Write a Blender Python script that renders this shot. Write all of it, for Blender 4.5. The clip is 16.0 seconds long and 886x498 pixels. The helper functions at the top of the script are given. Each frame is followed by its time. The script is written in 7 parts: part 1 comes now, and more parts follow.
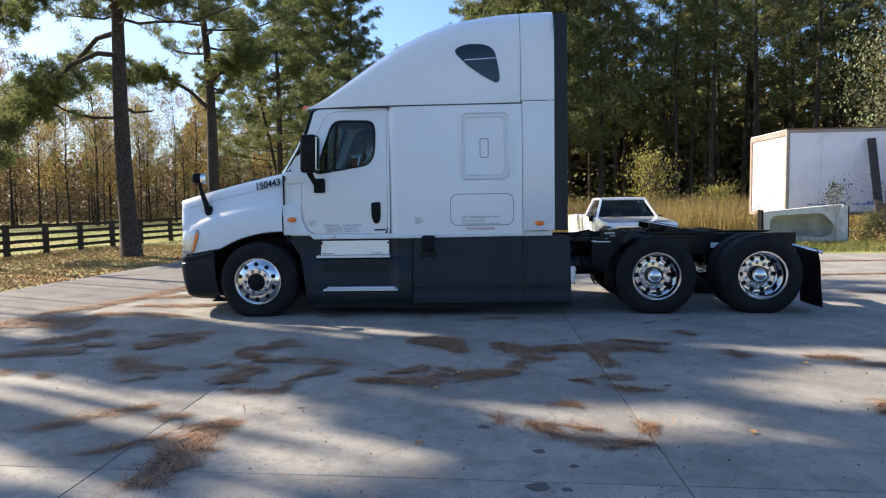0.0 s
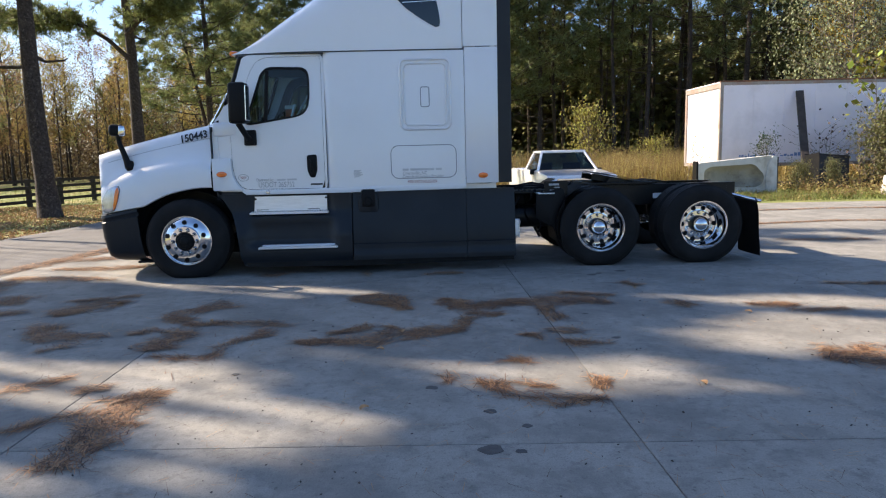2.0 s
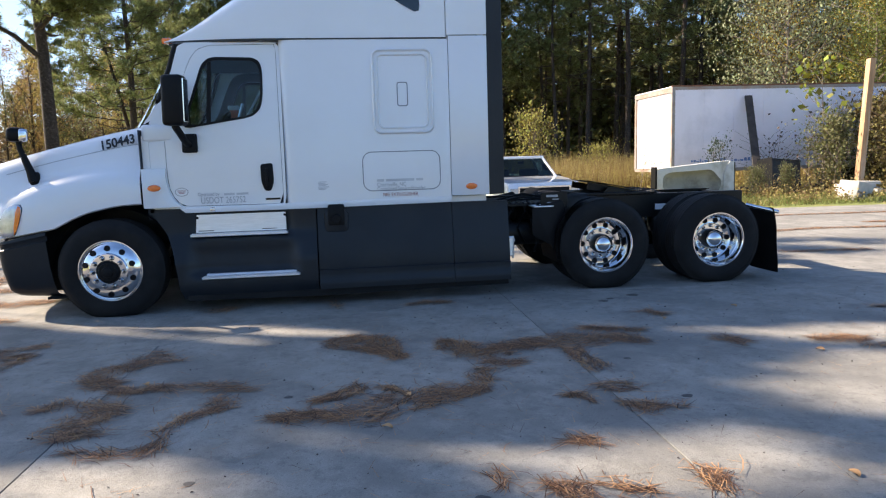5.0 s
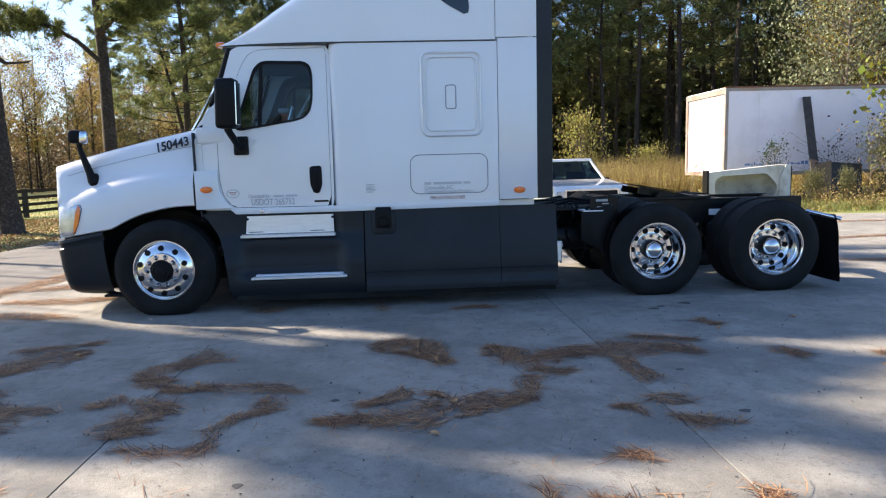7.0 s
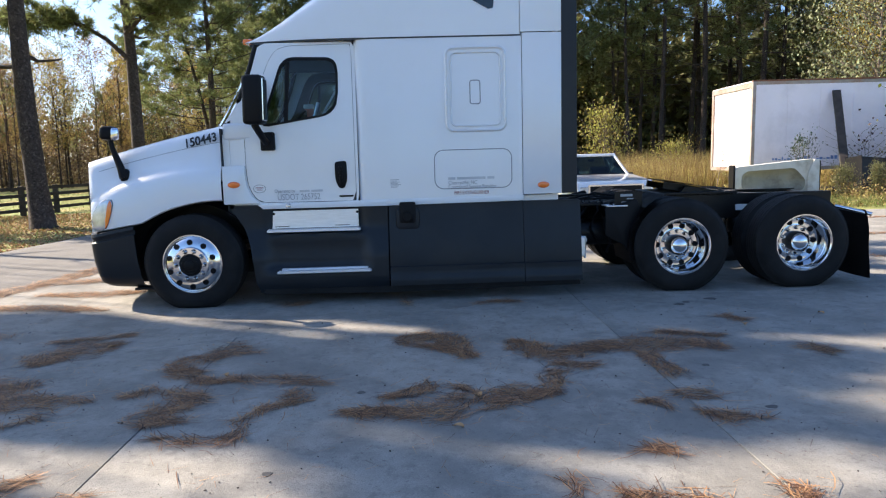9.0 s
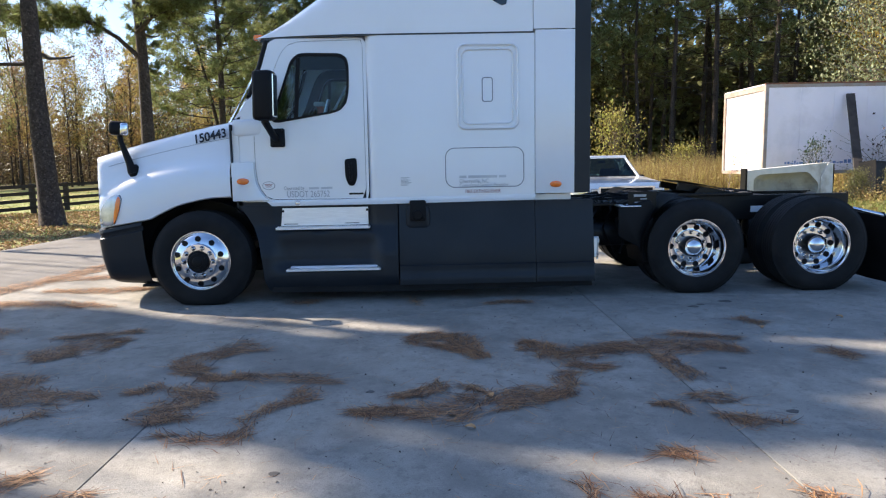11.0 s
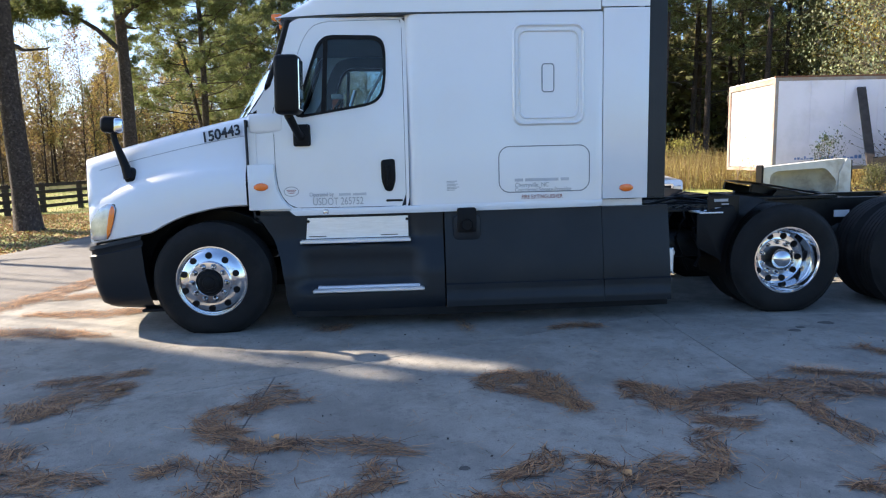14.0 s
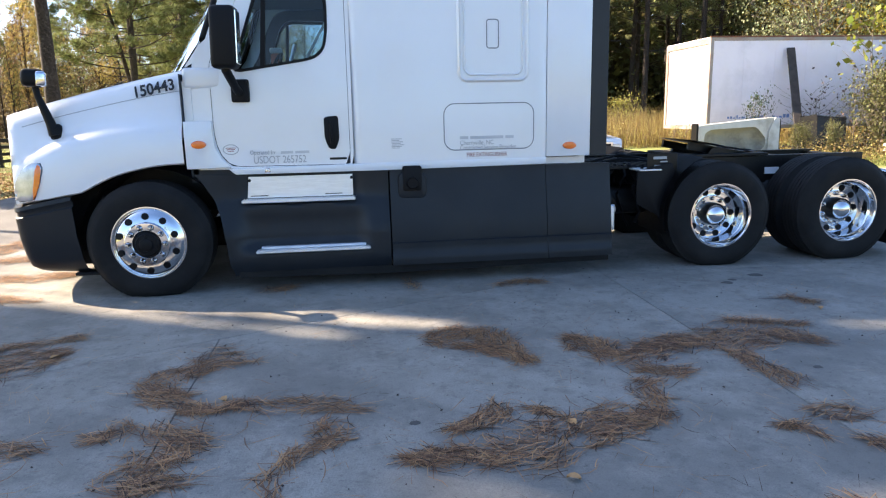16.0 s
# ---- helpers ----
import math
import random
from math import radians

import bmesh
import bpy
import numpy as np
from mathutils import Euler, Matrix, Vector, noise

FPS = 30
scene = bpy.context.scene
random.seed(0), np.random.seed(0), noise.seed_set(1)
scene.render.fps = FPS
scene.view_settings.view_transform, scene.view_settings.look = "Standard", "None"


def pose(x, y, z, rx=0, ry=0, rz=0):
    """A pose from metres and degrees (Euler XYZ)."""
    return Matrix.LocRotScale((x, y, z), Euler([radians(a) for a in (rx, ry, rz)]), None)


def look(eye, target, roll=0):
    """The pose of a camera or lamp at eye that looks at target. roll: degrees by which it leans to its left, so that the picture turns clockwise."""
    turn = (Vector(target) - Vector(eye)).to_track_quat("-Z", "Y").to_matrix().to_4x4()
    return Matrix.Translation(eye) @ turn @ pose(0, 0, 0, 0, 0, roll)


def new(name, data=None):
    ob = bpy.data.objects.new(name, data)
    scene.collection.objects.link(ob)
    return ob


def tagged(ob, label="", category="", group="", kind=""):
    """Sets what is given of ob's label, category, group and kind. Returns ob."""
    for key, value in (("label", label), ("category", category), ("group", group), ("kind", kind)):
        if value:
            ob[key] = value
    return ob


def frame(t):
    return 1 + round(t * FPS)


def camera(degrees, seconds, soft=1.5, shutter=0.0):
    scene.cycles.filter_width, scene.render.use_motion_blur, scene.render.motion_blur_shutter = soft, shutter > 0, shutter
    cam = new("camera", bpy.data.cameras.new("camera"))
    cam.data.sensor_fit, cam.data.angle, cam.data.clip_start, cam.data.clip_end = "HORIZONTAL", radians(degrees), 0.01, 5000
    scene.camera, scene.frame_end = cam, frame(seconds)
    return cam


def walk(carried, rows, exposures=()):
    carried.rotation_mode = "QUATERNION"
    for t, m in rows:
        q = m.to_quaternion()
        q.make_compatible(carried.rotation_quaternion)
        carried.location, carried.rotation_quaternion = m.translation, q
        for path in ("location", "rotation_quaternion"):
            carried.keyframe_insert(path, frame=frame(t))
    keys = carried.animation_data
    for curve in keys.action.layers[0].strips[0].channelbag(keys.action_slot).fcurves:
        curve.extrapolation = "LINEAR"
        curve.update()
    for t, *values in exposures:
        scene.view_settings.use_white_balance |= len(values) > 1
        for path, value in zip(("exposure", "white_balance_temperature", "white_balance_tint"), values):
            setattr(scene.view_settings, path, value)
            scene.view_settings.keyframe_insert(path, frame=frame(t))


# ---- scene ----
from mathutils.bvhtree import BVHTree

PATH = [
    (0, (2.943, -8.658, 1.48), (2.825, -6.666, 1.338), -0.9),
    (0.5, (2.938, -8.613, 1.461), (2.864, -6.615, 1.427), -0.9),
    (1, (2.905, -8.586, 1.448), (2.893, -6.587, 1.4), -0.8),
    (1.5, (2.88, -8.537, 1.407), (2.943, -6.552, 1.169), -1.1),
    (2, (2.916, -8.378, 1.432), (2.974, -6.398, 1.155), -1.4),
    (2.5, (2.88, -8.139, 1.425), (2.983, -6.163, 1.138), -0.7),
    (3, (2.771, -7.908, 1.429), (3.017, -5.943, 1.146), -0.6),
    (3.5, (2.704, -7.629, 1.442), (2.958, -5.668, 1.147), -1.1),
    (4, (2.577, -7.359, 1.448), (2.869, -5.401, 1.159), -0.7),
    (4.2, (2.528, -7.265, 1.449), (2.806, -5.305, 1.169), -1.1),
    (6.3, (2.433, -6.99, 1.475), (2.637, -5.017, 1.219), -1.6),
    (6.5, (2.435, -6.987, 1.469), (2.614, -5.012, 1.211), -1.6),
    (7, (2.432, -7.005, 1.475), (2.553, -5.025, 1.221), -1.5),
    (7.5, (2.426, -7.025, 1.48), (2.511, -5.043, 1.228), -1.6),
    (8, (2.408, -7.037, 1.475), (2.473, -5.055, 1.218), -1.6),
    (8.5, (2.401, -7.041, 1.469), (2.452, -5.058, 1.209), -1.5),
    (9, (2.409, -7.037, 1.473), (2.464, -5.055, 1.207), -1.6),
    (11.3, (2.369, -6.912, 1.43), (2.4, -4.929, 1.171), -1.1),
    (11.5, (2.293, -6.849, 1.43), (2.337, -4.868, 1.155), -0.8),
    (12, (2.153, -6.699, 1.438), (2.205, -4.718, 1.173), -1.3),
    (12.5, (2.035, -6.423, 1.446), (2.074, -4.444, 1.159), -1.2),
    (13, (1.904, -6.213, 1.456), (1.928, -4.233, 1.174), -1.1),
    (13.5, (1.82, -6.039, 1.474), (1.877, -4.058, 1.203), -1.3),
    (14, (1.756, -5.927, 1.489), (1.845, -3.947, 1.217), -1.4),
    (14.5, (1.719, -5.89, 1.49), (1.899, -3.917, 1.218), -1.3),
    (15, (1.718, -5.89, 1.483), (1.942, -3.924, 1.192), -1.3),
    (15.5, (1.727, -5.908, 1.483), (1.964, -3.96, 1.096), -1.5),
    (16, (1.731, -5.921, 1.482), (1.986, -3.977, 1.085), -1.2),
]
cam = camera(67.5, 16.0, soft=1.2)
walk(cam, [(t, look(e, g, r)) for t, e, g, r in PATH], exposures=[(0, 1.40, 5700, 9), (2.5, 1.40, 5850, 11), (4, 1.52, 5850, 11), (8, 1.66, 5750, 10), (12.5, 1.72, 5700, 10), (14, 1.85, 5780, 10), (15, 1.98, 5900, 11), (16, 2.18, 6150, 11)])

# ---- world and sun ----
SUN_DIR = Vector((-1.207, 0.565, 1.0)).normalized()  # towards the sun
world = bpy.data.worlds.new("sky")
scene.world = world
world.use_nodes = True
wn = world.node_tree
sky = wn.nodes.new("ShaderNodeTexSky")
sky.sky_type, sky.sun_disc = "NISHITA", False
sky.sun_elevation = math.asin(SUN_DIR.z)
sky.sun_rotation = math.atan2(SUN_DIR.x, SUN_DIR.y)
sky.air_density, sky.dust_density, sky.ozone_density = 1.0, 1.25, 3.5
bg = wn.nodes["Background"]
wn.links.new(sky.outputs[0], bg.inputs[0])
bg.inputs[1].default_value = 0.078
sun = new("sun", bpy.data.lights.new("sun", "SUN"))
sun.data.energy, sun.data.angle, sun.data.color = 5.0, radians(0.55), (1.0, 0.79, 0.55)
sun.matrix_world = look(SUN_DIR * 60, (0, 0, 0))


# ---- materials ----
def mat(name, base, rough=0.6, metal=0.0, var=0.12, scale=6.0, bump=0.0, bscale=60.0, coat=0.0, spec=0.5, rand=0.0, tint=None, tscale=0.7, tamount=0.0, coord="Object", stretch=(1, 1, 1), isl=0.0, rough_var=0.0, hue=0.06):
    """Procedural surface: base colour varied at two scales, bump, optional tint patches and per-object or per-island variation."""
    m = bpy.data.materials.new(name)
    m.use_nodes = True
    nt = m.node_tree
    b = nt.nodes["Principled BSDF"]
    b.inputs["Roughness"].default_value, b.inputs["Metallic"].default_value = rough, metal
    b.inputs["Specular IOR Level"].default_value = spec
    b.inputs["Coat Weight"].default_value = coat
    b.inputs["Coat Roughness"].default_value = 0.04
    tc = nt.nodes.new("ShaderNodeTexCoord")
    mp = nt.nodes.new("ShaderNodeMapping")
    mp.inputs["Scale"].default_value = stretch
    nt.links.new(tc.outputs[coord], mp.inputs[0])

    def tex(sc, det=5.0, rg=0.6):
        n = nt.nodes.new("ShaderNodeTexNoise")
        n.inputs["Scale"].default_value, n.inputs["Detail"].default_value, n.inputs["Roughness"].default_value = sc, det, rg
        nt.links.new(mp.outputs[0], n.inputs["Vector"])
        return n

    def mixc(fac, a, c, mode="MIX"):
        n = nt.nodes.new("ShaderNodeMix")
        n.data_type, n.blend_type = "RGBA", mode
        for sock, v in ((n.inputs[0], fac), (n.inputs[6], a), (n.inputs[7], c)):
            if hasattr(v, "links"):
                nt.links.new(v, sock)
            else:
                sock.default_value = v if isinstance(v, float) else (*v, 1)
        return n.outputs[2]

    def ramp(src, lo, hi, a=0.0, c=1.0):
        n = nt.nodes.new("ShaderNodeMapRange")
        n.inputs[1].default_value, n.inputs[2].default_value = lo, hi
        n.inputs[3].default_value, n.inputs[4].default_value = a, c
        nt.links.new(src, n.inputs[0])
        return n.outputs[0]

    dark = tuple(c * (1 - var) for c in base)
    lite = tuple(min(1, c * (1 + var)) for c in base)
    col = mixc(ramp(tex(scale).outputs["Fac"], 0.3, 0.7), dark, lite)
    if var:
        fine = tex(scale * 9, 3.0)
        col = mixc(ramp(fine.outputs["Fac"], 0.3, 0.7, 0, var), col, tuple(c * 0.6 for c in base))
    if tint:
        col = mixc(ramp(tex(tscale, 6.0, 0.65).outputs["Fac"], 0.48, 0.66, 0, tamount), col, tint)
    if rand or isl:
        if isl:
            oi = nt.nodes.new("ShaderNodeNewGeometry").outputs["Random Per Island"]
            k = isl
        else:
            oi = nt.nodes.new("ShaderNodeObjectInfo").outputs["Random"]
            k = rand
        hs = nt.nodes.new("ShaderNodeHueSaturation")
        nt.links.new(ramp(oi, 0, 1, 1 - k, 1 + k), hs.inputs["Value"])
        nt.links.new(ramp(oi, 0, 1, 0.5 - k * hue, 0.5 + k * hue), hs.inputs["Hue"])
        nt.links.new(col, hs.inputs["Color"])
        col = hs.outputs[0]
    nt.links.new(col, b.inputs["Base Color"])
    if rough_var:
        nt.links.new(ramp(tex(scale * 0.7).outputs["Fac"], 0.3, 0.7, rough - rough_var, rough + rough_var), b.inputs["Roughness"])
    if bump:
        bn = nt.nodes.new("ShaderNodeBump")
        bn.inputs["Strength"].default_value, bn.inputs["Distance"].default_value = bump, 0.01
        nt.links.new(tex(bscale, 6.0).outputs["Fac"], bn.inputs["Height"])
        nt.links.new(bn.outputs[0], b.inputs["Normal"])
    return m


def leafy(name, base, rand=0.35, through_light=0.35):
    """Leaf surface: per-leaf colour variation and light that shines through."""
    m = mat(name, base, rough=0.6, var=0.2, scale=1.5, isl=rand, spec=0.3)
    nt = m.node_tree
    b = nt.nodes["Principled BSDF"]
    tr = nt.nodes.new("ShaderNodeBsdfTranslucent")
    src = b.inputs["Base Color"].links[0].from_socket
    nt.links.new(src, tr.inputs[0])
    mx = nt.nodes.new("ShaderNodeMixShader")
    mx.inputs[0].default_value = through_light
    nt.links.new(b.outputs[0], mx.inputs[1])
    nt.links.new(tr.outputs[0], mx.inputs[2])
    nt.links.new(mx.outputs[0], nt.nodes["Material Output"].inputs[0])
    return m


def clear_glass(name, colour=(0.8, 0.9, 0.9), mixer=0.12):
    """Thin window glass: mostly clear, with a mirror-like sheen."""
    m = bpy.data.materials.new(name)
    m.use_nodes = True
    nt = m.node_tree
    nt.nodes.remove(nt.nodes["Principled BSDF"])
    t, g, mx, fr = (nt.nodes.new("ShaderNode" + k) for k in ("BsdfTransparent", "BsdfGlossy", "MixShader", "Fresnel"))
    t.inputs[0].default_value = (*colour, 1)
    g.inputs["Roughness"].default_value = 0.02
    fr.inputs[0].default_value = 1.5
    add = nt.nodes.new("ShaderNodeMath")
    add.inputs[1].default_value = mixer
    nt.links.new(fr.outputs[0], add.inputs[0])
    nt.links.new(add.outputs[0], mx.inputs[0])
    nt.links.new(t.outputs[0], mx.inputs[1])
    nt.links.new(g.outputs[0], mx.inputs[2])
    nt.links.new(mx.outputs[0], nt.nodes["Material Output"].inputs[0])
    return m




def weather(m, layers):
    """Lays more marks over a material's colour: (scale, low, high, colour, amount, detail) each."""
    nt = m.node_tree
    b = nt.nodes["Principled BSDF"]
    tc = nt.nodes.new("ShaderNodeTexCoord")
    for sc, lo, hi, colour, amount, det in layers:
        src = b.inputs["Base Color"].links[0].from_socket
        n = nt.nodes.new("ShaderNodeTexNoise")
        n.inputs["Scale"].default_value, n.inputs["Detail"].default_value, n.inputs["Roughness"].default_value = sc, det, 0.7
        nt.links.new(tc.outputs["Object"], n.inputs["Vector"])
        r = nt.nodes.new("ShaderNodeMapRange")
        r.inputs[1].default_value, r.inputs[2].default_value, r.inputs[4].default_value = lo, hi, amount
        nt.links.new(n.outputs["Fac"], r.inputs[0])
        x = nt.nodes.new("ShaderNodeMix")
        x.data_type = "RGBA"
        nt.links.new(r.outputs[0], x.inputs[0])
        nt.links.new(src, x.inputs[6])
        x.inputs[7].default_value = (*colour, 1)
        nt.links.new(x.outputs[2], b.inputs["Base Color"])
    return m


CONCRETE = mat("concrete", (0.278, 0.266, 0.238), 0.85, var=0.16, scale=2.2, bump=0.35, bscale=70, tint=(0.147, 0.141, 0.127), tscale=0.8, tamount=0.55, rand=0.10, hue=0.01)
weather(CONCRETE, [(4.5, 0.47, 0.62, (0.325, 0.31, 0.278), 0.45, 7), (0.9, 0.45, 0.58, (0.150, 0.145, 0.131), 0.55, 8), (2.6, 0.50, 0.60, (0.157, 0.15, 0.134), 0.50, 9), (8, 0.54, 0.63, (0.125, 0.118, 0.11), 0.45, 9), (34, 0.57, 0.64, (0.085, 0.08, 0.075), 0.35, 4), (17, 0.66, 0.70, (0.065, 0.06, 0.056), 0.5, 3), (110, 0.44, 0.60, (0.14, 0.136, 0.128), 0.35, 3)])
ASPHALT = mat("asphalt", (0.125, 0.12, 0.115), 0.9, var=0.25, scale=2, bump=0.5, bscale=120, tint=(0.17, 0.158, 0.142), tscale=0.6, tamount=0.5)
weather(ASPHALT, [(60, 0.52, 0.62, (0.23, 0.22, 0.205), 0.5, 3), (1.1, 0.50, 0.60, (0.085, 0.08, 0.076), 0.5, 8)])
SOIL = mat("soil", (0.20, 0.225, 0.055), 0.95, var=0.3, scale=1.2, bump=0.6, bscale=25, tint=(0.40, 0.26, 0.11), tscale=0.35, tamount=0.85)
WHITE = mat("white_paint", (0.81, 0.815, 0.83), 0.28, var=0.015, scale=0.8, coat=1.0, tint=(0.70, 0.70, 0.70), tscale=0.5, tamount=0.25)
GREY_PLASTIC = mat("grey_plastic", (0.0085, 0.0115, 0.016), 0.45, spec=0.36, var=0.12, scale=2.0, bump=0.08, bscale=200, tint=(0.020, 0.022, 0.025), tscale=1.2, tamount=0.35, rough_var=0.08)
BLACK_PLASTIC = mat("black_plastic", (0.006, 0.006, 0.007), 0.5, spec=0.18, var=0.15, scale=3)
RUBBER = mat("rubber", (0.009, 0.009, 0.0095), 0.75, spec=0.25, var=0.25, scale=5, bump=0.15, bscale=60, tint=(0.03, 0.027, 0.024), tscale=2.0, tamount=0.35)
STEEL_BLACK = mat("black_steel", (0.0045, 0.0045, 0.005), 0.38, spec=0.3, var=0.3, scale=5, bump=0.15, bscale=60, tint=(0.014, 0.012, 0.010), tscale=3, tamount=0.5)
CHROME = mat("polished_aluminium", (0.76, 0.765, 0.78), 0.07, 1.0, var=0.05, scale=6, rough_var=0.04)
ALU = mat("brushed_aluminium", (0.88, 0.89, 0.92), 0.42, 1.0, var=0.06, scale=9, bump=0.05, bscale=200, stretch=(1, 8, 8))
GLASS = clear_glass("window_glass", (0.40, 0.52, 0.58), 0.0)
DARK_GLASS = mat("dark_glass", (0.006, 0.009, 0.016), 0.06, var=0.1, coat=0.5)
LENS = mat("headlamp_lens", (0.60, 0.62, 0.65), 0.18, 0.55, var=0.3, scale=11, coat=1.0)
AMBER = mat("amber_lens", (0.95, 0.19, 0.012), 0.15, var=0.15, scale=30, coat=1.0)
SEAM = mat("dark_seam", (0.05, 0.055, 0.06), 0.7, var=0.2)
SEAL_GREY = mat("grey_seal", (0.22, 0.23, 0.25), 0.6, var=0.15)
LETTER = mat("black_letter", (0.012, 0.012, 0.014), 0.5, var=0.1)
PALE_LETTER = mat("pale_letter", (0.55, 0.56, 0.58), 0.5, var=0.1)
GREY_LETTER = mat("grey_letter", (0.40, 0.41, 0.43), 0.5, var=0.1)
RED_LETTER = mat("red_letter", (0.33, 0.14, 0.14), 0.5, var=0.1)
BLUE_LETTER = mat("blue_letter", (0.16, 0.26, 0.55), 0.6, var=0.3)
BARK = mat("pine_bark", (0.046, 0.034, 0.027), 0.95, var=0.45, scale=7, bump=1.0, bscale=16, stretch=(1, 1, 0.35), tint=(0.05, 0.04, 0.035), tscale=5, tamount=0.8)
weather(BARK, [(13, 0.52, 0.60, (0.15, 0.12, 0.10), 0.55, 8), (19, 0.50, 0.58, (0.012, 0.009, 0.007), 0.8, 8), (3, 0.52, 0.66, (0.085, 0.064, 0.05), 0.4, 5)])
BARK_GREY = mat("grey_bark", (0.17, 0.14, 0.11), 0.95, var=0.4, scale=8, bump=0.7, bscale=25, stretch=(1, 1, 0.3))
NEEDLE = leafy("pine_needles", (0.160, 0.178, 0.066), 0.55, 0.5)
NEEDLE_DARK = leafy("dark_pine_needles", (0.170, 0.168, 0.068), 0.65, 0.5)
LEAF_GREEN = leafy("green_leaves", (0.145, 0.165, 0.040), 0.45)
LEAF_YELLOW = leafy("yellow_leaves", (0.46, 0.33, 0.06), 0.4)
LEAF_ORANGE = leafy("orange_leaves", (0.30, 0.13, 0.03), 0.4)
FAR_YELLOW = leafy("far_yellow_leaves", (0.36, 0.27, 0.085), 0.45, 0.55)
FAR_RUST = leafy("far_rust_leaves", (0.25, 0.155, 0.075), 0.45, 0.55)
FAR_GREEN = leafy("far_green_leaves", (0.19, 0.20, 0.075), 0.45, 0.55)
LEAF_PALE = leafy("pale_leaves", (0.38, 0.37, 0.15), 0.4)
LEAF_SILVER = leafy("silvery_leaves", (0.215, 0.22, 0.115), 0.9, 0.25)
WEED = leafy("weeds", (0.285, 0.215, 0.085), 0.5)
GRASS = leafy("grass_blades", (0.165, 0.185, 0.05), 0.5)
STRAW = mat("pine_straw", (0.245, 0.130, 0.064), 0.65, var=0.2, scale=8, isl=0.95, hue=0.012)
DRY_LEAF = mat("dry_leaf", (0.40, 0.23, 0.10), 0.8, var=0.3, scale=20, isl=0.45, hue=0.03)
FENCE_WOOD = mat("fence_boards", (0.022, 0.019, 0.017), 0.8, var=0.3, scale=4, bump=0.3, bscale=40)
OLD_PANEL = mat("weathered_panel", (0.90, 0.85, 0.92), 0.5, var=0.04, scale=0.8, tint=(0.55, 0.52, 0.56), tscale=0.5, tamount=0.4)
TRIM_GREY = mat("trailer_trim", (0.36, 0.32, 0.29), 0.5, 0.1, var=0.15, scale=4, tint=(0.33, 0.17, 0.10), tscale=1.5, tamount=0.6)
RUST = mat("rusty_steel", (0.20, 0.09, 0.05), 0.8, var=0.4, scale=6, bump=0.3)
TIMBER = mat("raw_timber", (0.44, 0.265, 0.135), 0.75, var=0.25, scale=4, bump=0.3, bscale=30, stretch=(6, 6, 0.5), tint=(0.50, 0.44, 0.36), tscale=0.8, tamount=0.85)
DARK_TIMBER = mat("dark_timber", (0.055, 0.045, 0.04), 0.85, var=0.4, scale=6, bump=0.4, bscale=30)
# darker than FIBREGLASS: holds the hollow's shade besides its stains
FIBRE_DARK = mat("stained_shaded_fibreglass", (0.30, 0.285, 0.22), 0.6, var=0.15, scale=3, tint=(0.13, 0.11, 0.08), tscale=1.8, tamount=0.7)
FIBREGLASS = mat("old_fibreglass", (0.60, 0.59, 0.54), 0.55, var=0.08, scale=3, tint=(0.30, 0.27, 0.2), tscale=1.6, tamount=0.7)
BLOCK = mat("cement_block", (0.48, 0.46, 0.42), 0.9, var=0.15, scale=6, bump=0.5, bscale=60)
SEAT = mat("grey_fabric", (0.16, 0.165, 0.17), 0.9, var=0.2, scale=20, bump=0.3, bscale=200)
INTERIOR = mat("dark_interior", (0.035, 0.036, 0.04), 0.7, var=0.2, scale=5)


# ---- mesh helpers ----
def part(name, bm, material, parent=None, label="", smooth=None):
    """Links a bmesh as one mesh object, under a thing or part when given. smooth: angle in degrees."""
    me = bpy.data.meshes.new(name)
    bm.normal_update()
    bm.to_mesh(me)
    bm.free()
    me.materials.append(material)
    if smooth is not None:
        me.polygons.foreach_set("use_smooth", [True] * len(me.polygons))
        me.set_sharp_from_angle(angle=radians(smooth))
    ob = new(name, me)
    if parent is not None:
        ob.parent = parent
        ob.matrix_parent_inverse = parent.matrix_world.inverted() if parent.parent is None else Matrix.Identity(4)
    if label:
        ob["label"] = label
    return ob


def thing(name, label, category, at=(0, 0, 0), rz=0.0, group="", kind=""):
    e = new(name)
    e.empty_display_size = 0.1
    e.matrix_world = pose(*at, 0, 0, rz)
    return tagged(e, label, category, group, kind)


def put_under(ob, parent):
    """Parent ob so that its mesh coordinates are the parent's own."""
    ob.parent = parent
    ob.matrix_parent_inverse = Matrix.Identity(4)
    return ob


def lpart(name, bm, material, parent, label="", smooth=None):
    """A part whose coordinates are local to its parent."""
    return put_under(part(name, bm, material, None, label, smooth), parent)


def box(bm, x0, x1, y0, y1, z0, z1, bev=0.0, seg=1, m=None):
    r = bmesh.ops.create_cube(bm, size=1.0)
    vs = r["verts"]
    bmesh.ops.transform(bm, verts=vs, matrix=Matrix.Translation(((x0 + x1) / 2, (y0 + y1) / 2, (z0 + z1) / 2)) @ Matrix.Diagonal((x1 - x0, y1 - y0, z1 - z0, 1)))
    if bev:
        es = list({e for v in vs for e in v.link_edges})
        g = bmesh.ops.bevel(bm, geom=es, offset=bev, segments=seg, affect="EDGES", profile=0.5)
        vs = list({v for f in g["faces"] for v in f.verts} | {v for v in vs if v.is_valid})
    if m is not None:
        bmesh.ops.transform(bm, verts=vs, matrix=m)
    return vs


def nbox(x0, x1, y0, y1, z0, z1, bev=0.0, seg=1, m=None):
    bm = bmesh.new()
    box(bm, x0, x1, y0, y1, z0, z1, bev, seg, m)
    return bm


